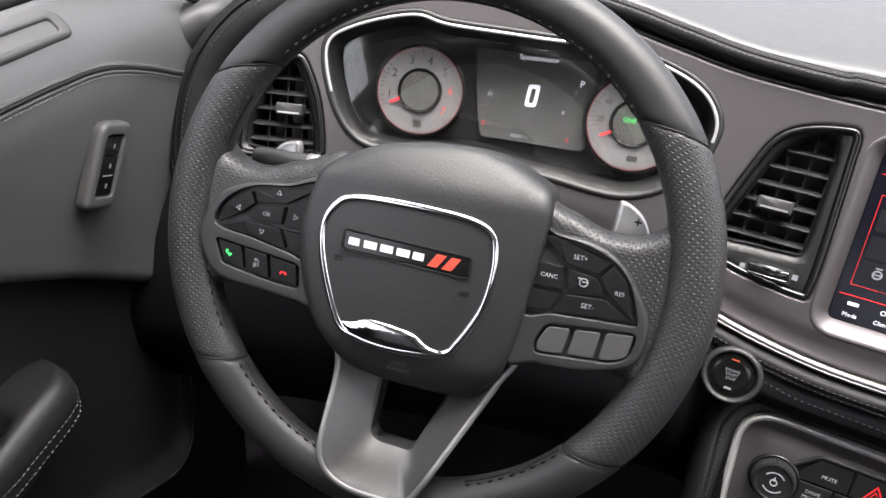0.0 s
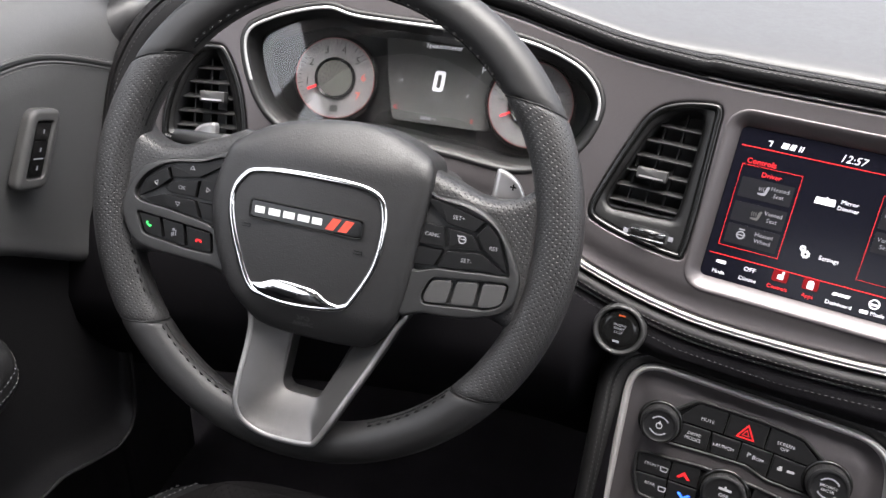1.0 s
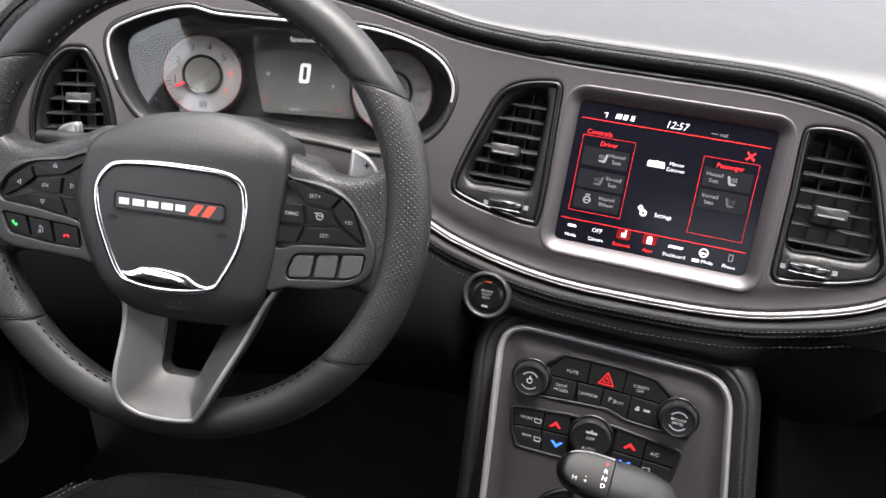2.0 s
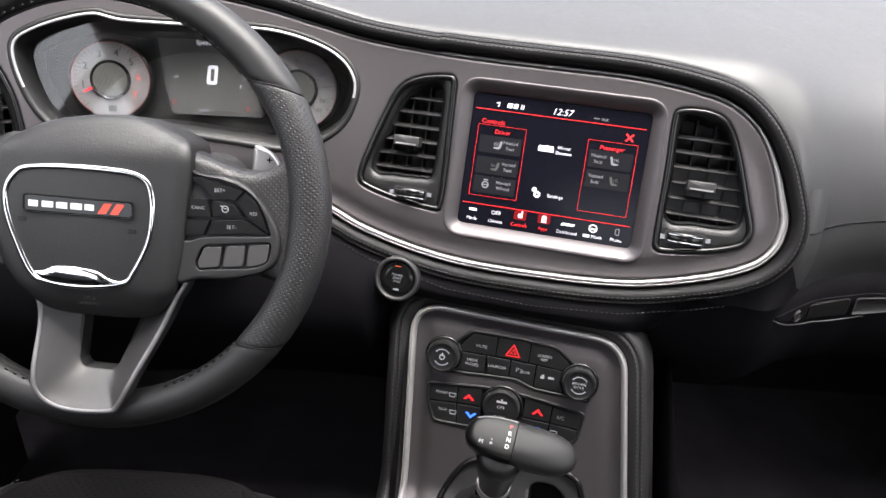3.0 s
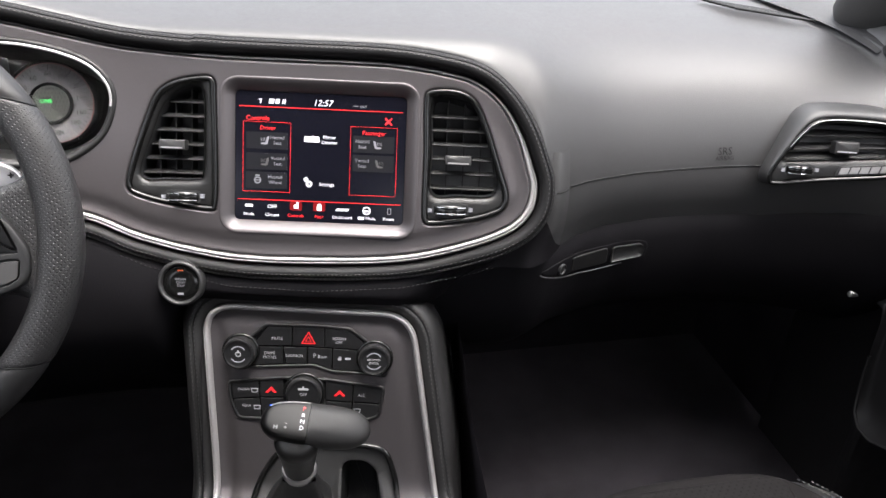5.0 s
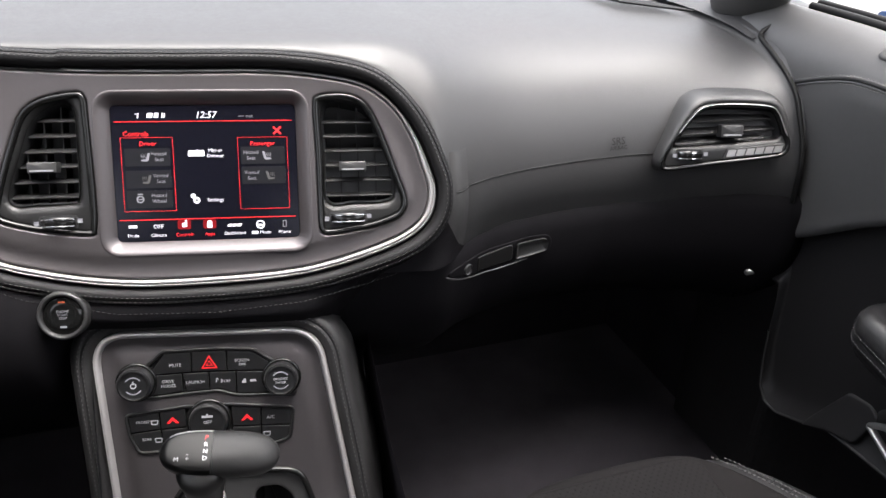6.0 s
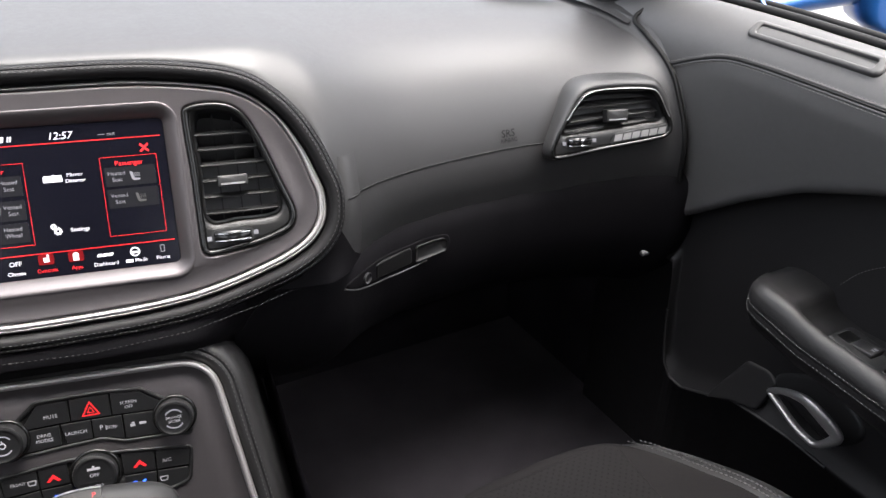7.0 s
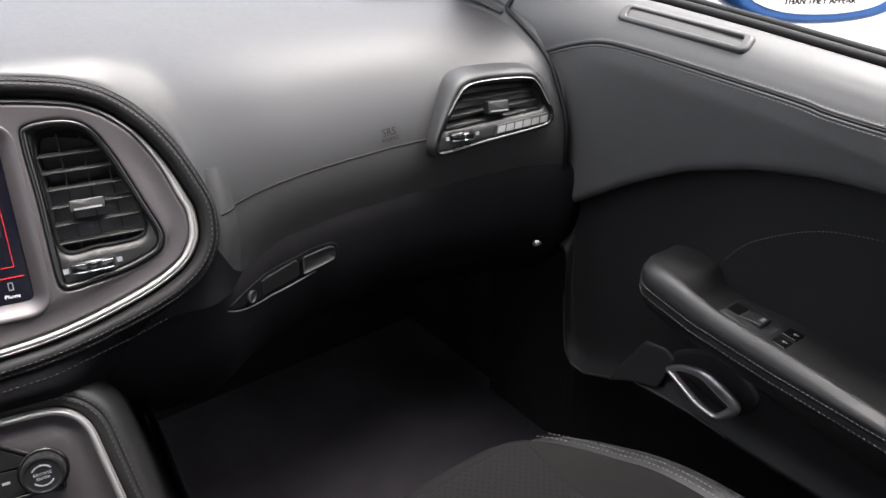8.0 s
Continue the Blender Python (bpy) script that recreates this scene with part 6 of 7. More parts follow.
for poly in ([(-0.0600, -0.0095), (-0.0185, -0.0088), (-0.0180, 0.0125), (-0.0440, 0.0122)], [(-0.0175, -0.0088), (0.0170, -0.0095), (0.0170, 0.0122), (-0.0172, 0.0125)], [(0.0178, -0.0095), (0.0585, -0.0112), (0.0600, -0.0030), (0.0435, 0.0098), (0.0178, 0.0122)], [(-0.0600, -0.0108), (-0.0280, -0.0102), (-0.0280, -0.0290), (-0.0600, -0.0315)], [(-0.0270, -0.0102), (-0.0015, -0.0102), (-0.0015, -0.0285), (-0.0235, -0.0290)], [(-0.0006, -0.0102), (0.0255, -0.0108), (0.0255, -0.0340), (0.0075, -0.0282), (-0.0006, -0.0284)], [(0.0265, -0.0108), (0.0590, -0.0125), (0.0575, -0.0352), (0.0265, -0.0342)]):
    key(poly, well)
print_on(well, "MUTE", 0.0046, (-0.0337, -0.0010))
print_on(well, "SCREEN", 0.0042, (0.0330, 0.0005))
print_on(well, "OFF", 0.0042, (0.0330, -0.0038))
print_on(well, "DRIVE", 0.0044, (-0.0415, -0.0175))
print_on(well, "MODES", 0.0044, (-0.0415, -0.0222))
print_on(well, "LAUNCH", 0.0046, (-0.0148, -0.0198))
print_on(well, "P", 0.0065, (0.0070, -0.0192))
print_on(well, "OFF", 0.0040, (0.0168, -0.0205))
part("legend", bars([(0.0340, -0.0222, 0.0040, 0.0024), (0.0345, -0.0200, 0.0024, 0.0016), (0.0430, -0.0215, 0.0060, 0.0022), (0.0110, -0.0200, 0.0006, 0.0044), (0.0124, -0.0200, 0.0006, 0.0030)], C, 0.0010), WHITE, well)
tri = np.array([(-0.0080, -0.0060), (0.0080, -0.0060), (0.0, 0.0078)])
part("hazard_mark", sheet(tri, [offset(tri, -0.0020)], frame_put(C, 0.0010), h=0.1, r=0, depth=0, skirt=0.0002), LIT_RED, well, "red hazard triangle")
tri = tri * 0.42 + (0, -0.0008)
part("hazard_mark", sheet(tri, [offset(tri, -0.0010)], frame_put(C, 0.0010), h=0.1, r=0, depth=0, skirt=0.0002), LIT_RED, well)


def knob(a, b, r, h, label):
    """A ribbed round knob with a dished face."""
    m = C @ Matrix.Translation((a, b, 0))
    k = thing("knob", C @ Vector((a, b, 0)), label, "knob", "console knobs")
    part("collar", turned(m, [(r * 1.18, -0.002), (r * 1.18, 0.0012), (r * 1.10, 0.0026), (r * 1.03, 0.0022)], 56, cap0=False, cap1=False), GLOSS, k, "gloss black collar", 70)
    n = 120
    rings = []
    for rr, z in ((1.0, 0.0), (1.0, h * 0.72), (0.96, h * 0.9)):
        rings.append([m @ Vector((r * rr * (1 if i % 2 else 0.975) * math.cos(2 * math.pi * i / n), r * rr * (1 if i % 2 else 0.975) * math.sin(2 * math.pi * i / n), z)) for i in range(n)])
    part("grip", loft(rings), PLASTIC, k, "ribbed black grip", 20)
    part("face", turned(m, [(r * 0.965, h * 0.88), (r * 0.92, h), (r * 0.84, h * 1.02), (r * 0.79, h * 0.97), (r * 0.70, h * 0.95), (r * 0.3, h * 0.94)], 56, cap0=False), BUTTON, k, "black knob face", 50)
    return k, m, h * 0.965


k1, m, top_ = knob(-0.0725, -0.0165, 0.0172, 0.014, "black ribbed volume knob with power mark")
part("legend", sheet(circle(0.0030, 20), [circle(0.0021, 20)], frame_put(m, top_), h=0.1, r=0, depth=0, skirt=0.0002, bm=bars([(0, 0.0030, 0.0011, 0.0034)], m, top_ + 0.0003)), WHITE, k1)
for s0, s1 in ((35, 145), (215, 325)):
    arc = [(0.0085 * math.cos(radians(q)), 0.0085 * math.sin(radians(q))) for q in np.linspace(s0, s1, 14)]
    part("legend", sweep([m @ Vector((*q, top_ + 0.0002)) for q in arc], oval(0.0007, 0.0003, 6), [C.to_3x3() @ Vector((0, 0, 1))]), DIM, k1)
k2, m, top_ = knob(0.0720, -0.0198, 0.0172, 0.014, "black ribbed tuning knob with printed face")
part("legend", words("BROWSE", 0.0036, m, (0, 0.0016), top_ + 0.0004, bm=words("ENTER", 0.0036, m, (0, -0.0022), top_ + 0.0004)), WHITE, k2)
for s0, s1 in ((35, 145), (215, 325)):
    arc = [(0.0088 * math.cos(radians(q)), 0.0088 * math.sin(radians(q))) for q in np.linspace(s0, s1, 14)]
    part("legend", sweep([m @ Vector((*q, top_ + 0.0002)) for q in arc], oval(0.0007, 0.0003, 6), [C.to_3x3() @ Vector((0, 0, 1))]), DIM, k2)

climate = thing("climate_panel", C @ Vector((0, -0.09, 0)), "black climate panel with red and blue arrow buttons", "climate panel")
cw = part("panel", sheet(offset(PANEL_2, 0.0008), (), frame_put(C, -0.0012), h=0.05, r=0.001, depth=0.001, skirt=0.004), GLOSS, climate, "gloss black backing")
part("panel_rim", sweep([C @ Vector((*q, 0.0006)) for q in PANEL_2], oval(0.0018, 0.0012, 8), [C.to_3x3() @ Vector((0, 0, 1))], closed=True), VENT_BLACK, climate, "black rim", 80)
for poly in ([(-0.0835, -0.0515), (-0.0530, -0.0488), (-0.0525, -0.0672), (-0.0815, -0.0695)], [(-0.0520, -0.0487), (-0.0270, -0.0462), (-0.0255, -0.0665), (-0.0515, -0.0672)], [(-0.0812, -0.0705), (-0.0525, -0.0682), (-0.0500, -0.0902), (-0.0735, -0.0900), (-0.0806, -0.0735)], [(-0.0515, -0.0682), (-0.0255, -0.0675), (-0.0230, -0.0900), (-0.0490, -0.0902)], [(0.0195, -0.0470), (0.0490, -0.0505), (0.0485, -0.0700), (0.0200, -0.0690)], [(0.0500, -0.0506), (0.0812, -0.0538), (0.0790, -0.0712), (0.0495, -0.0700)], [(0.0200, -0.0700), (0.0485, -0.0710), (0.0470, -0.0900), (0.0190, -0.0900)], [(0.0495, -0.0710), (0.0785, -0.0722), (0.0765, -0.0850), (0.0625, -0.0895), (0.0480, -0.0900)]):
    key(poly, cw)
for x, y, sg, material in ((-0.0395, -0.0585, 1, LIT_RED), (-0.0350, -0.0785, -1, LIT_BLUE), (0.0350, -0.0605, 1, LIT_RED), (0.0330, -0.0800, -1, LIT_BLUE)):
    q = [(x - 0.0062, y - 0.0030 * sg), (x, y + 0.0034 * sg), (x + 0.0062, y - 0.0030 * sg), (x + 0.0036, y - 0.0034 * sg), (x, y - 0.0002 * sg), (x - 0.0036, y - 0.0034 * sg)]
    part("arrow", sheet(np.array(q), (), frame_put(C, 0.0010), h=0.1, r=0, depth=0, skirt=0.0002), material, cw, "lit arrow")
print_on(cw, "FRONT", 0.0040, (-0.0690, -0.0588))
print_on(cw, "REAR", 0.0040, (-0.0660, -0.0772))
print_on(cw, "A/C", 0.0052, (0.0590, -0.0622))
for x, y in ((-0.0575, -0.0595), (-0.0545, -0.0785), (0.0545, -0.0795)):
    q = rounded([(x - 0.0040, y + 0.0022), (x + 0.0040, y + 0.0022), (x + 0.0030, y - 0.0026), (x - 0.0030, y - 0.0026)], 0.001)
    part("legend", sheet(q, [offset(q, -0.0008)], frame_put(C, 0.0010), h=0.1, r=0, depth=0, skirt=0.0002), WHITE, cw)
k3, m, top_ = knob(-0.0035, -0.0612, 0.0195, 0.010, "black ribbed fan dial")
part("legend", words("OFF", 0.0048, m, (0, 0.0010), top_ + 0.0004, bm=words("AUTO", 0.0048, m, (0, -0.0098), top_ + 0.0004)), WHITE, k3)
part("legend", bars([(-0.0030, 0.0070, 0.0050, 0.0022), (0.0030, 0.0070, 0.0050, 0.0022), (0, 0.0080, 0.0018, 0.0040)], m, top_ + 0.0004), WHITE, k3)
part("legend", bars([(0, -0.0055, 0.028, 0.0006)], m, top_ + 0.0004), RUBBER, k3)

# ---- gear selector ----
selector = thing("gear_selector", (-0.03, 0.44, 0.30), "black T-handle gear selector with leather boot and printed gate letters", "gear selector")
cn = C.to_3x3() @ Vector((0, 0, 1))
trim_prof = [(0.001, -0.002), (0.0008, 0.0022), (-0.0010, 0.0036), (-0.0034, 0.0036), (-0.0052, 0.0020), (-0.0056, -0.004)]
part("gate_trim", loft([[con(*q, w) for q in offset(TRIM, d)] for d, w in trim_prof]), GLOSS, selector, "gloss black gate trim", 80)
TRAY = rounded([(0.0400, -0.195), (0.0390, -0.145), (0.0450, -0.1385), (0.0640, -0.1378), (0.0775, -0.1485), (0.0870, -0.195)], 0.006)
BOOT = curve([(-0.044, -0.205), (-0.042, -0.180), (-0.030, -0.162), (-0.012, -0.158), (0.010, -0.160), (0.026, -0.166), (0.030, -0.185), (0.030, -0.205)], 60, True)
part("gate_plate", sheet(offset(TRIM, -0.005), [TRAY, offset(BOOT, -0.002)], lambda a, b, c: con(a, b, c - 0.001), h=0.012, r=0.002, depth=0.001, hole_r=0.004, skirt=0.004), GREY_PLASTIC, selector, "dark grey gate plate", 60)
part("tray", loft([[con(*q, w) for q in offset(TRAY, d)] for d, w in ((0.0005, -0.003), (-0.003, -0.03), (-0.004, -0.055))], True, False, True), RUBBER, selector, "black storage tray", 50)
neck = Vector((-0.034, 0.428, 0.385))
base_c = con(-0.006, -0.190, 0.0)
rings = []
for k, rr, fold in ((0.0, 1.0, 0), (0.25, 0.80, 0.05), (0.5, 0.66, -0.04), (0.75, 0.50, 0.04), (0.92, 0.42, 0), (1.0, 0.40, 0)):
    ring = []
    for i, q in enumerate(BOOT):
        p = con(*q, -0.001)
        cpt = base_c.lerp(neck - Vector((0, 0, 0.022)), k)
        ring.append(cpt + (p - base_c) * (rr * (1 + fold * math.sin(i * 0.9))))
    rings.append(ring)
part("boot", loft(rings), LEATHER, selector, "creased black leather boot", 80)
nm = look(neck, neck + Vector((0.0, -0.10, 0.26))) @ pose(0, 0, 0, 0, 180, 0)
nm = Matrix.Translation(neck) @ pose(0, 0, 0, 18, 0, 0)
part("collar", turned(nm, [(0.0150, -0.026), (0.0168, -0.024), (0.0172, -0.018), (0.0160, -0.014)], 36), SATIN, selector, "satin collar", 60)
part("neck", turned(nm, [(0.0150, -0.018), (0.0160, -0.004), (0.0178, 0.014), (0.0205, 0.032), (0.0215, 0.042), (0.016, 0.050)], 36), VENT_BLACK, selector, "satin black neck", 60)
A, Z = Vector((-0.0665, 0.4300, 0.4400)), Vector((0.0345, 0.4100, 0.4290))
ax = (Z - A).normalized()
upv = Vector((0.0, -0.45, 0.9)).normalized()
sdv = ax.cross(upv).normalized()
upv = sdv.cross(ax)


def handle_rings(k0, k1, n, top, power):
    """Rings of the T-handle between two places along it; top: where its upper side is cut flat."""
    out = []
    for k in np.linspace(k0, k1, n):
        e = math.sqrt(max(0.0, 1 - abs(2 * k - 1) ** 3.6))
        ru, rs = 0.0165 * e * (1.02 - 0.12 * k), 0.0205 * e * (0.98 + 0.02 * k)
        c = A.lerp(Z, k)
        ring = []
        for q in np.linspace(0, 2 * math.pi, 37)[:-1]:
            u = ru * math.copysign(abs(math.sin(q)) ** power, math.sin(q))
            v = rs * math.copysign(abs(math.cos(q)) ** power, math.cos(q))
            if u > top:
                u = top + 0.18 * (u - top)
            ring.append(c + upv * u + sdv * v)
        out.append(ring)
    return out


part("handle_cap", loft(handle_rings(0.004, 0.435, 24, 0.0100, 0.72), True, True, True), CAP, selector, "gloss black handle end with gate letters", 32)
part("handle_grip", loft(handle_rings(0.440, 0.996, 26, 0.0150, 0.86), True, True, True), GRIP, selector, "soft black handle grip", 60)
rim_ = handle_rings(0.08, 0.43, 14, 0.0100, 0.72)
part("handle_edge", sweep([r[14] - sdv * 0.0003 for r in rim_], oval(0.0007, 0.0007, 8), [upv]), SATIN, selector, "thin bright line along the cap")
lm = Matrix.Translation(A.lerp(Z, 0.30) + upv * 0.0112) @ Matrix([(ax.x, -sdv.x, upv.x, 0), (ax.y, -sdv.y, upv.y, 0), (ax.z, -sdv.z, upv.z, 0), (0, 0, 0, 1)])
for i, text in enumerate(("P", "R", "N", "D")):
    legend(selector, text, 0.0056, (0.0085, 0.0105 - 0.0062 * i), lm, 0.0006, LIT_RED if i == 0 else BRIGHT_WHITE)
legend(selector, "M", 0.0056, (-0.015, -0.0095), lm, 0.0006)
legend(selector, "+", 0.0060, (-0.006, -0.0090), lm, 0.0006)
legend(selector, "-", 0.0060, (-0.006, -0.0045), lm, 0.0006)

# ---- passenger corner vent ----
PVL = curve([(-0.0786, -0.0435), (-0.0770, -0.0320), (-0.0648, -0.0101), (-0.0496, 0.0118), (-0.0346, 0.0255), (-0.0053, 0.0297), (0.0440, 0.0280), (0.0583, 0.0205), (0.0697, -0.0010), (0.0774, -0.0165), (0.0733, -0.0295), (0.0537, -0.0350), (-0.0150, -0.0428), (-0.0690, -0.0500)], 130, True)
pv = vent(PVL, [(-0.0625, -0.0195), (-0.0500, 0.0010), (-0.0348, 0.0190), (-0.0128, 0.0225), (0.0450, 0.0205), (0.0560, 0.0130), (0.0620, 0.0020), (0.0645, -0.0090), (0.055, -0.0115), (0.0, -0.0165), (-0.055, -0.0215)], frame_put(PV), PV @ Vector((0, -0.05, 0)), [(0.0125, 0.05), (-0.0015, 0.07), (-0.0120, 0.08)], (0.0040, -0.0030, 0.0275, 0.0150), (-0.0440, -0.0312, 0.030), "black corner air vent with silver-marked badge on the passenger side", vanes=0, base=0.012, deep=1.9, blade=GREY_PLASTIC)
up_of = lambda q: 0.12 + 0.88 * smooth(-0.035, 0.005, q[1] - 0.1 * q[0]) * (0.30 + 0.70 * smooth(-0.070, -0.030, q[0]))  # noqa: E731
hood_ring = [[PV @ Vector((*(q + (o - q) * up_of(q)), w)) for q, o in zip(PVL, offset(PVL, d))] for d, w in ((0.0002, 0.0095), (0.0020, 0.0120), (0.0055, 0.0115), (0.0100, 0.0060), (0.0140, -0.004), (0.0165, -0.020), (0.0170, -0.05))]
part("hood", loft(hood_ring), DASH, pv, "grained grey-black hood around the vent", 80)
arcq = [q for q in PVL if q[1] > -0.008]
k0 = max(range(len(arcq)), key=lambda i: np.linalg.norm(arcq[i] - arcq[i - 1]))
arcq = arcq[k0:] + arcq[:k0]
part("bright_arc", sweep([PV @ Vector((q[0] * 0.975, q[1] * 0.96, 0.0148)) for q in arcq], oval(0.0006, 0.0005, 8), [PV.to_3x3() @ Vector((0, 0, 1))]), SATIN, pv, "bright arc on the frame", 80)
pb = PV @ Matrix.Translation((0.0340, -0.0262, 0.0125)) @ pose(0, 0, 0, 0, 0, 5.5)
bp = part("badge", sheet(rounded([(-0.0390, -0.0068), (0.0350, -0.0050), (0.0390, 0.0020), (0.0370, 0.0065), (-0.0330, 0.0055)], 0.002), (), frame_put(pb), h=0.02, r=0.0012, depth=0.001, skirt=0.003), PLASTIC, pv, "dark badge plate with silver bars")
for i in range(6):
    part("badge_bar", bars([(-0.0285 + 0.0115 * i, 0.0, 0.0096, 0.0074)], pb, 0.0014, 0.001, slant=0.35), SATIN, bp, "silver bar")

# ---- glove box latch ----
latch = thing("glove_box_latch", (0.31, y_face(0.31, 0.5) + 0.006, 0.47), "black glove box latch with finger recess and key lock", "latch")


def low_face(x, z):
    y0 = float(np.interp(x, Y0X, Y0Y))
    return y0 + float(np.interp(z, [0.44, 0.47, 0.51], [0.014, 0.006, 0.004]))


gput = lambda d: (lambda a, b, c: Vector((a, low_face(a, b) - c - d, b)))  # noqa: E731
LATCH = curve([(0.239, 0.5050), (0.275, 0.5075), (0.310, 0.5068), (0.345, 0.5055), (0.385, 0.5045), (0.397, 0.4980), (0.398, 0.4850), (0.390, 0.4770), (0.345, 0.4765), (0.30, 0.4800), (0.265, 0.4900)], 90, True)
part("backing", sheet(LATCH, (), gput(0.0012), h=0.012, r=0.002, depth=0.0015, skirt=0.004), DASH_LOW, latch, "grained black latch plate", 60)
part("pull", sheet(rounded([(0.288, 0.4850), (0.288, 0.5035), (0.338, 0.5025), (0.342, 0.4980), (0.342, 0.4805)], 0.003), (), gput(0.0026), h=0.012, r=0.002, depth=0.001, skirt=0.005), VENT_BLACK, latch, "black pull lever", 60)
part("recess", sheet(rounded([(0.347, 0.4800), (0.347, 0.5010), (0.386, 0.5010), (0.392, 0.4960), (0.391, 0.4830)], 0.004), (), gput(0.0018), h=0.008, r=0.012, depth=-0.003, skirt=0.003), GREY_PLASTIC, latch, "dark finger recess", 60)
lk = Matrix.Translation((0.272, low_face(0.272, 0.496) - 0.0025, 0.4965)) @ pose(0, 0, 0, 90, 0, 32)
part("lock", turned(lk, [(0.0066, -0.002), (0.0066, 0.0012), (0.0058, 0.0018), (0.0048, 0.0006)], 28, cap0=False), PLASTIC, latch, "black key lock", 50)
part("edge_line", sweep([gput(0.0034)(x, z, 0) for x, z in curve([(0.238, 0.5035), (0.265, 0.4885), (0.30, 0.4785), (0.345, 0.4752), (0.365, 0.4752)], 30)], oval(0.0008, 0.0008, 6), [Vector((0, -1, 0))]), SPOKE, latch, "thin bright lower edge")

# ---- door fittings ----
# seat memory switch on the driver's door
sy = Vector((0, 0.46, 0.888)).normalized()
sx_ = Vector((0, -0.888, 0.46)).normalized()
sw = Matrix.Translation((-0.6410, 0.483, 0.636)) @ Matrix.Scale(0.895, 4) @ Matrix([(0, 0, 1, 0), (0.90, 0.54, 0, 0), (-0.30, 0.84, 0, 0), (0, 0, 0, 1)])
mem = thing("seat_memory_switch", (-0.645, 0.48, 0.60), "grey-framed seat memory switch with three black buttons on the door", "switch")
part("bezel", sheet(rect(0.041, 0.078, 0.011, n=6), [rect(0.0215, 0.054, 0.003)], frame_put(sw, 0.004), h=0.01, r=0.005, depth=0.005, hole_r=0.002, skirt=0.006), SOFT_GREY, mem, "dark grey bezel", 60)
for y in (0.0175, 0.0, -0.0175):
    b_ = part("button", sheet(rect(0.0205, 0.0170, 0.0012, (0, y)), (), frame_put(sw, 0.0025), h=0.02, r=0.001, depth=0.001, skirt=0.004), GLOSS, mem)
    part("legend", bars([(0.0008, y, 0.0016, 0.0040)] + ([(0.0, y - 0.0085, 0.012, 0.0012)] if y == 0.0 else []), sw, 0.0032), DIM, b_)
# window and lock switches on the passenger armrest
ps = thing("window_switch", (0.662, 0.22, 0.49), "black window and lock switch panel set in the armrest", "switch")
pm = Matrix.Translation((0.6880, 0.243, 0.4625)) @ pose(0, 0, 0, 0, 5, -92)
part("plate", sheet(rounded([(-0.045, -0.021), (0.046, -0.021), (0.046, 0.010), (0.038, 0.021), (-0.045, 0.021)], 0.007), (), frame_put(pm, 0.003), h=0.02, r=0.004, depth=0.003, skirt=0.008), PLASTIC, ps, "satin black plate", 60)
pk = part("button", sheet(rect(0.026, 0.020, 0.002, (-0.012, 0.0)), (), frame_put(pm, 0.0060), h=0.006, r=0.002, depth=0.002, skirt=0.006, dome=lambda a, b: 0.16 * (a + 0.012)), GREY_PLASTIC, ps, "window rocker switch", 60)
part("dish", sheet(rect(0.016, 0.021, 0.003, (-0.033, 0.0)), (), frame_put(pm, 0.0034), h=0.01, r=0.001, depth=0.001, skirt=0.002), GLOSS, ps, "gloss black finger dish")
part("legend", bars([(-0.004, 0.0020, 0.0040, 0.0030), (-0.004, -0.0022, 0.0040, 0.0018)], pm, 0.0078), DIM, pk)
for y in (-0.0105, 0.0105):
    b_ = part("button", sheet(rect(0.016, 0.017, 0.002, (0.026, y)), (), frame_put(pm, 0.0052), h=0.01, r=0.0015, depth=0.001, skirt=0.004), GLOSS, ps, "lock button")
    part("legend", bars([(0.0275, y, 0.0028, 0.0030), (0.0305, y + 0.0006, 0.0012, 0.0016)], pm, 0.0058), DIM, b_)
# chrome pull handle
hp = [(0.350, 0.3410), (0.330, 0.3600), (0.303, 0.3710), (0.285, 0.3700), (0.262, 0.3590), (0.250, 0.3490), (0.252, 0.3370), (0.268, 0.3190), (0.285, 0.3195), (0.318, 0.3290)]
hc = curve(hp, 90, True)
cup = sheet(offset(hc, 0.010), (), lambda a, b, c: Vector((0.7190 - c, a, b)), h=0.01, r=0.008, depth=0.006, skirt=0.006)
hd = part("pull_handle", cup, PLASTIC, door_r, "black cup with a satin chrome pull", 80)
part("pull", sweep([Vector((0.700 - 0.012 * math.exp(-((y - 0.29) / 0.05) ** 2), y, z)) for y, z in offset(hc, -0.0045)], lambda k: [(a * (0.85 + 1.25 * math.exp(-((k - 0.40) / 0.17) ** 2)), b) for a, b in oval(0.0042, 0.0050, 14)], [Vector((-1, 0, 0))], closed=True), SATIN, hd, "satin chrome handle ring", 80)
# pocket seam on the lower door panel and a bright trim screw
st = curve([(0.318, 0.500), (0.300, 0.525), (0.275, 0.545), (0.240, 0.566), (0.205, 0.578), (0.15, 0.586), (0.05, 0.588)], 80)
part("stitching", stitches([Vector((0.7205, y, z)) for y, z in st], [Vector((-1, 0, 0))], 0.0030, 0.0012), THREAD, door_r)
part("trim_screw", turned(Matrix.Translation((0.676, 0.565, 0.428)) @ pose(0, 0, 0, 0, -90, 0), [(0.0050, -0.02), (0.0050, 0.0), (0.0040, 0.0016), (0.001, 0.0022)], 20, cap0=False), SATIN, door_r, "bright trim screw", 60)

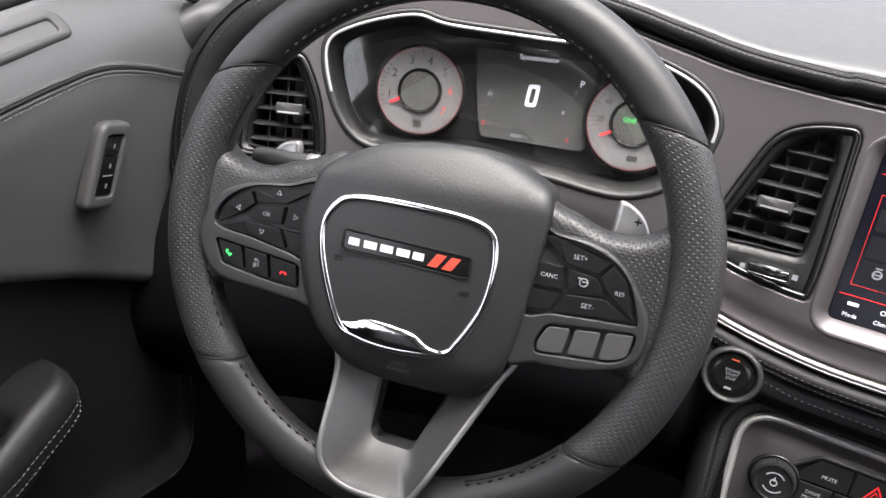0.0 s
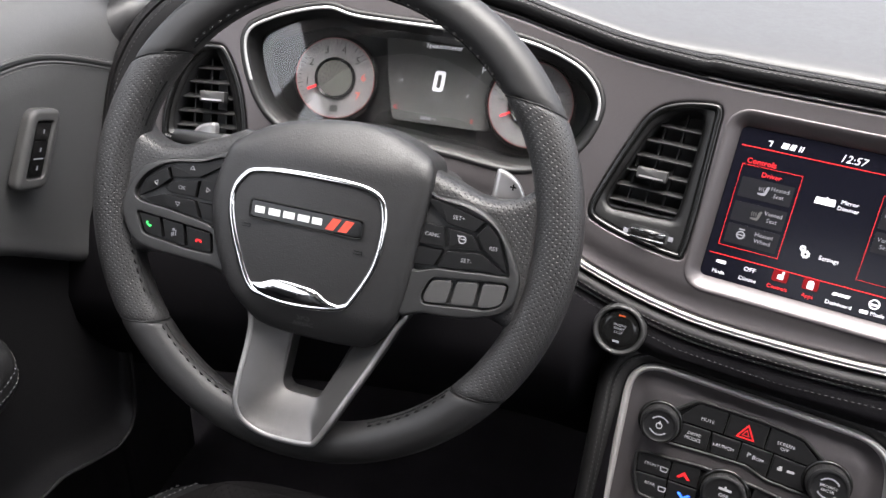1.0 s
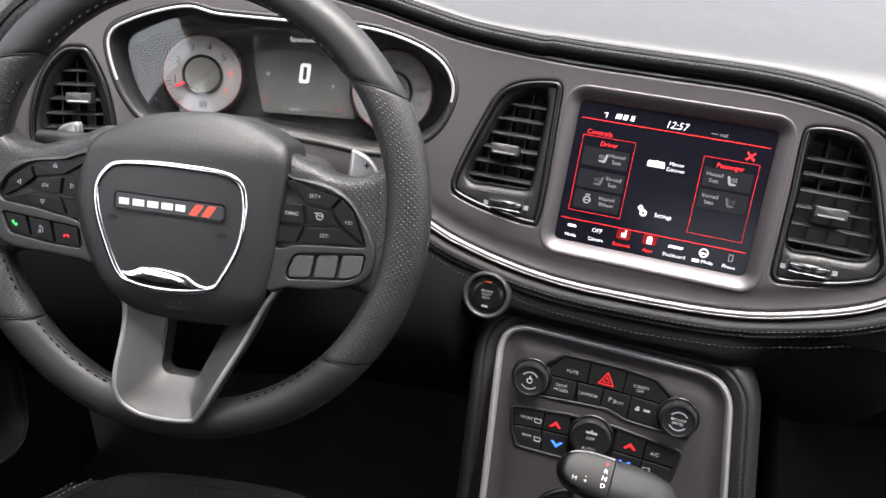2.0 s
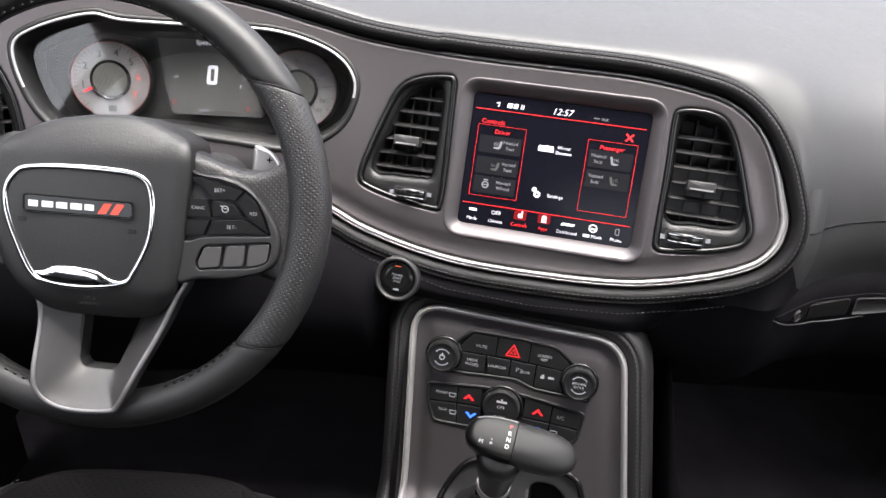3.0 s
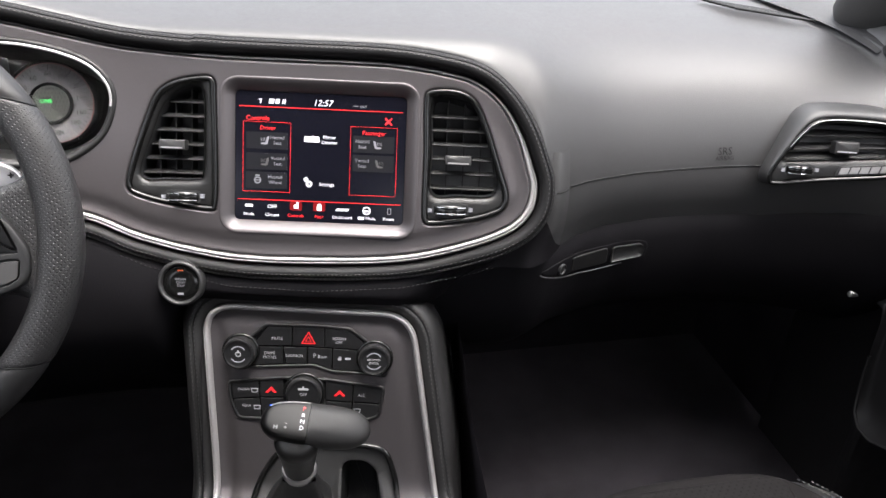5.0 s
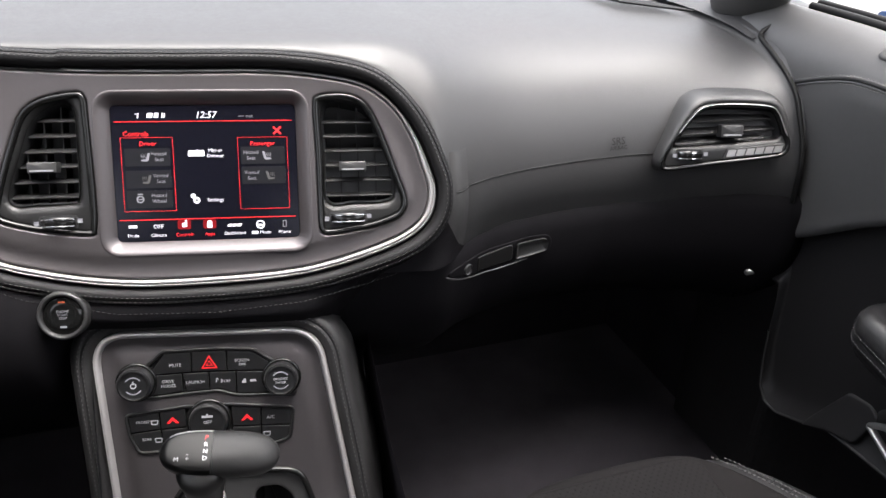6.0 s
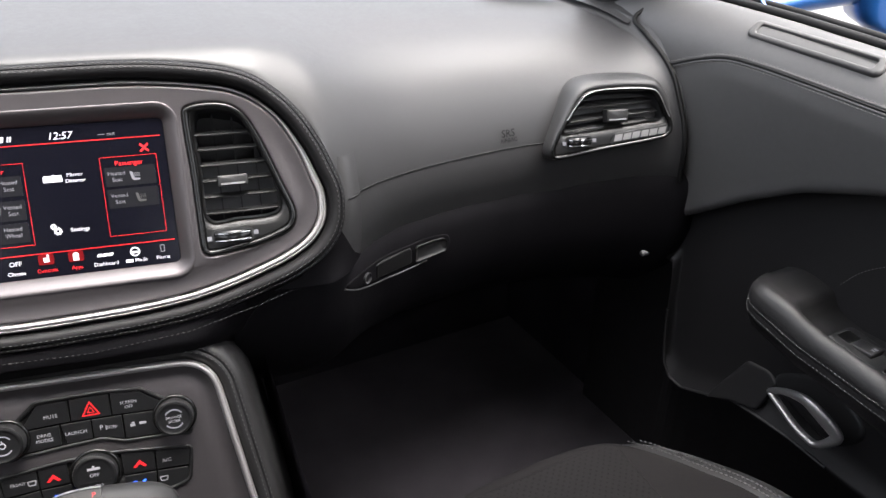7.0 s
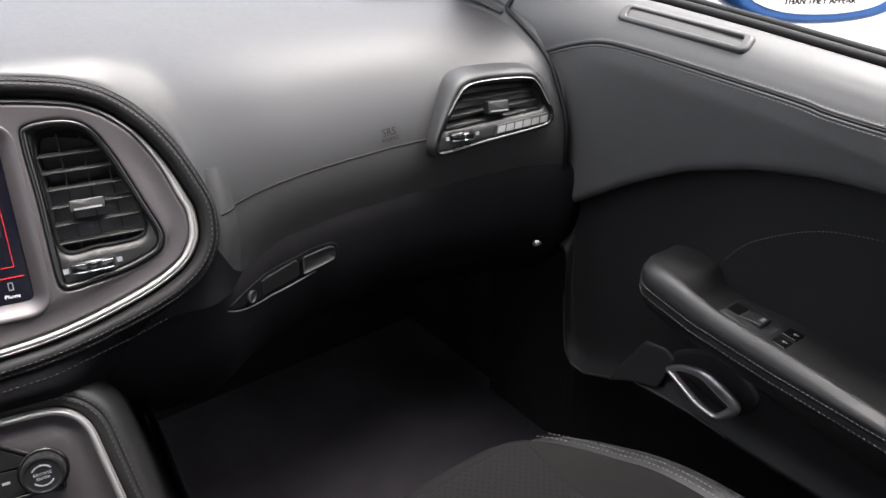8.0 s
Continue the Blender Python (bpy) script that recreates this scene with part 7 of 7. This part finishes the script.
# ---- outside the window ----
om = thing("door_mirror", (0.93, 0.42, 0.66), "blue painted outside mirror with bright glass", "car mirror")
mm = Matrix.Translation((0.936, 0.390, 0.784)) @ pose(0, 0, 0, 90, 0, -29)
ML = curve([(-0.118, -0.030), (-0.095, -0.052), (-0.04, -0.066), (0.04, -0.067), (0.100, -0.054), (0.126, -0.020), (0.120, 0.04), (0.07, 0.066), (-0.06, 0.066), (-0.112, 0.030)], 60, True)
rings = [[mm @ Vector((q[0] * f, q[1] * f + dy, w)) for q in ML] for f, w, dy in ((0.80, 0.0025, 0), (0.90, 0.004, 0), (0.96, 0.003, 0), (1.0, -0.002, 0), (1.02, -0.02, 0), (0.98, -0.06, 0), (0.8, -0.10, 0), (0.45, -0.125, 0))]
part("housing", loft(rings, True, False, True), BLUE_PAINT, om, "blue painted housing", 80)
gl_ = part("glass", sheet(ML * 0.82, (), frame_put(mm, 0.0042), h=0.05, r=0, depth=0, skirt=0.002), MIRROR, om, "mirror glass")
part("legend", words("THAN THEY APPEAR", 0.010, mm, (0, -0.0410), 0.0050), RUBBER, gl_)
part("stalk", sweep([Vector((0.764, 0.545, 0.750)), Vector((0.800, 0.525, 0.760)), Vector((0.845, 0.498, 0.770)), Vector((0.905, 0.452, 0.782))], oval(0.040, 0.017, 20), [Vector((0, 0, 1))]), BLUE_PAINT, om, "blue mirror stalk", 80)
fender = thing("front_wing", (0.86, 0.9, 0.0), "blue metallic front wing of the car", "car wing")
rows = []
for y in np.linspace(0.54, 2.2, 20):
    rows.append([Vector((x, y, z - 0.03 * (y - 0.6))) for x, z in ((0.80, 0.690), (0.84, 0.682), (0.88, 0.66), (0.90, 0.60), (0.91, 0.50), (0.91, 0.25))])
part("panel", grid(rows), BLUE_PAINT, fender, "blue painted panel", 80)
for sgn in (-1, 1):
    for x, up, wide in ((0.741, 0.002, 0.0050), (0.752, 0.005, 0.0040)):
        part("window_seal", sweep([Vector((sgn * x + (0 if sgn > 0 else 0.045), y, sill(y) + up)) for y in np.linspace(-0.8, 0.64, 40)], oval(wide, 0.0050, 10), [Vector((0, 0, 1))]), RUBBER, door_r if sgn > 0 else door_l, "black rubber window seal", 80)

# ---- dash ends: gaps to the doors, grille slots, pillar feet ----
for sgn, d in ((1, door_r), (-1, door_l)):
    gp_ = curve([(0.742, 0.672, 0.745), (0.724, 0.661, 0.7395), (0.706, 0.661, 0.7290), (0.691, 0.661, 0.7185), (0.6865, 0.633, 0.707), (0.6865, 0.598, 0.688), (0.6865, 0.574, 0.668), (0.6865, 0.557, 0.641), (0.6865, 0.543, 0.613), (0.6865, 0.537, 0.585), (0.692, 0.540, 0.54)], 50)
    if sgn > 0:
        part("door_gap_seal", sweep([Vector(q) for q in gp_], oval(0.0030, 0.0034, 8), [Vector((-1, -0.4, 0.3))]), RUBBER, d, "black rubber seal in the gap beside the dashboard", 80)
for y in np.arange(0.800, 0.88, 0.012):
    part("defroster_slot", box(pose(0.640 - 0.25 * (y - 0.75), y, 0.7280 - 0.03 * (y - 0.80), 0, 4, -24), 0.105, 0.0042, 0.0030, 0.001), RUBBER, dashboard, "dark defroster slot")
# moulded ledge ahead of the pull handle
LEDGE = rounded([(0.400, 0.343), (0.369, 0.348), (0.352, 0.340), (0.362, 0.296), (0.402, 0.284), (0.432, 0.268), (0.428, 0.282)], 0.006)
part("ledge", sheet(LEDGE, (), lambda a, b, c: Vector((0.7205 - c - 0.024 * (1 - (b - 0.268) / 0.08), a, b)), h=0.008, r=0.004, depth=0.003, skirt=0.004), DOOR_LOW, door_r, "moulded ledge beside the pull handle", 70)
part("door_gap_seal", sweep([Vector(q) for q in curve([(-0.650, 0.612, 0.738), (-0.649, 0.632, 0.7297), (-0.648, 0.664, 0.7130), (-0.648, 0.693, 0.697)], 20)], oval(0.0030, 0.0030, 8), [Vector((1, -0.4, 0.3))]), RUBBER, door_l, "black rubber seal in the gap beside the dashboard", 80)
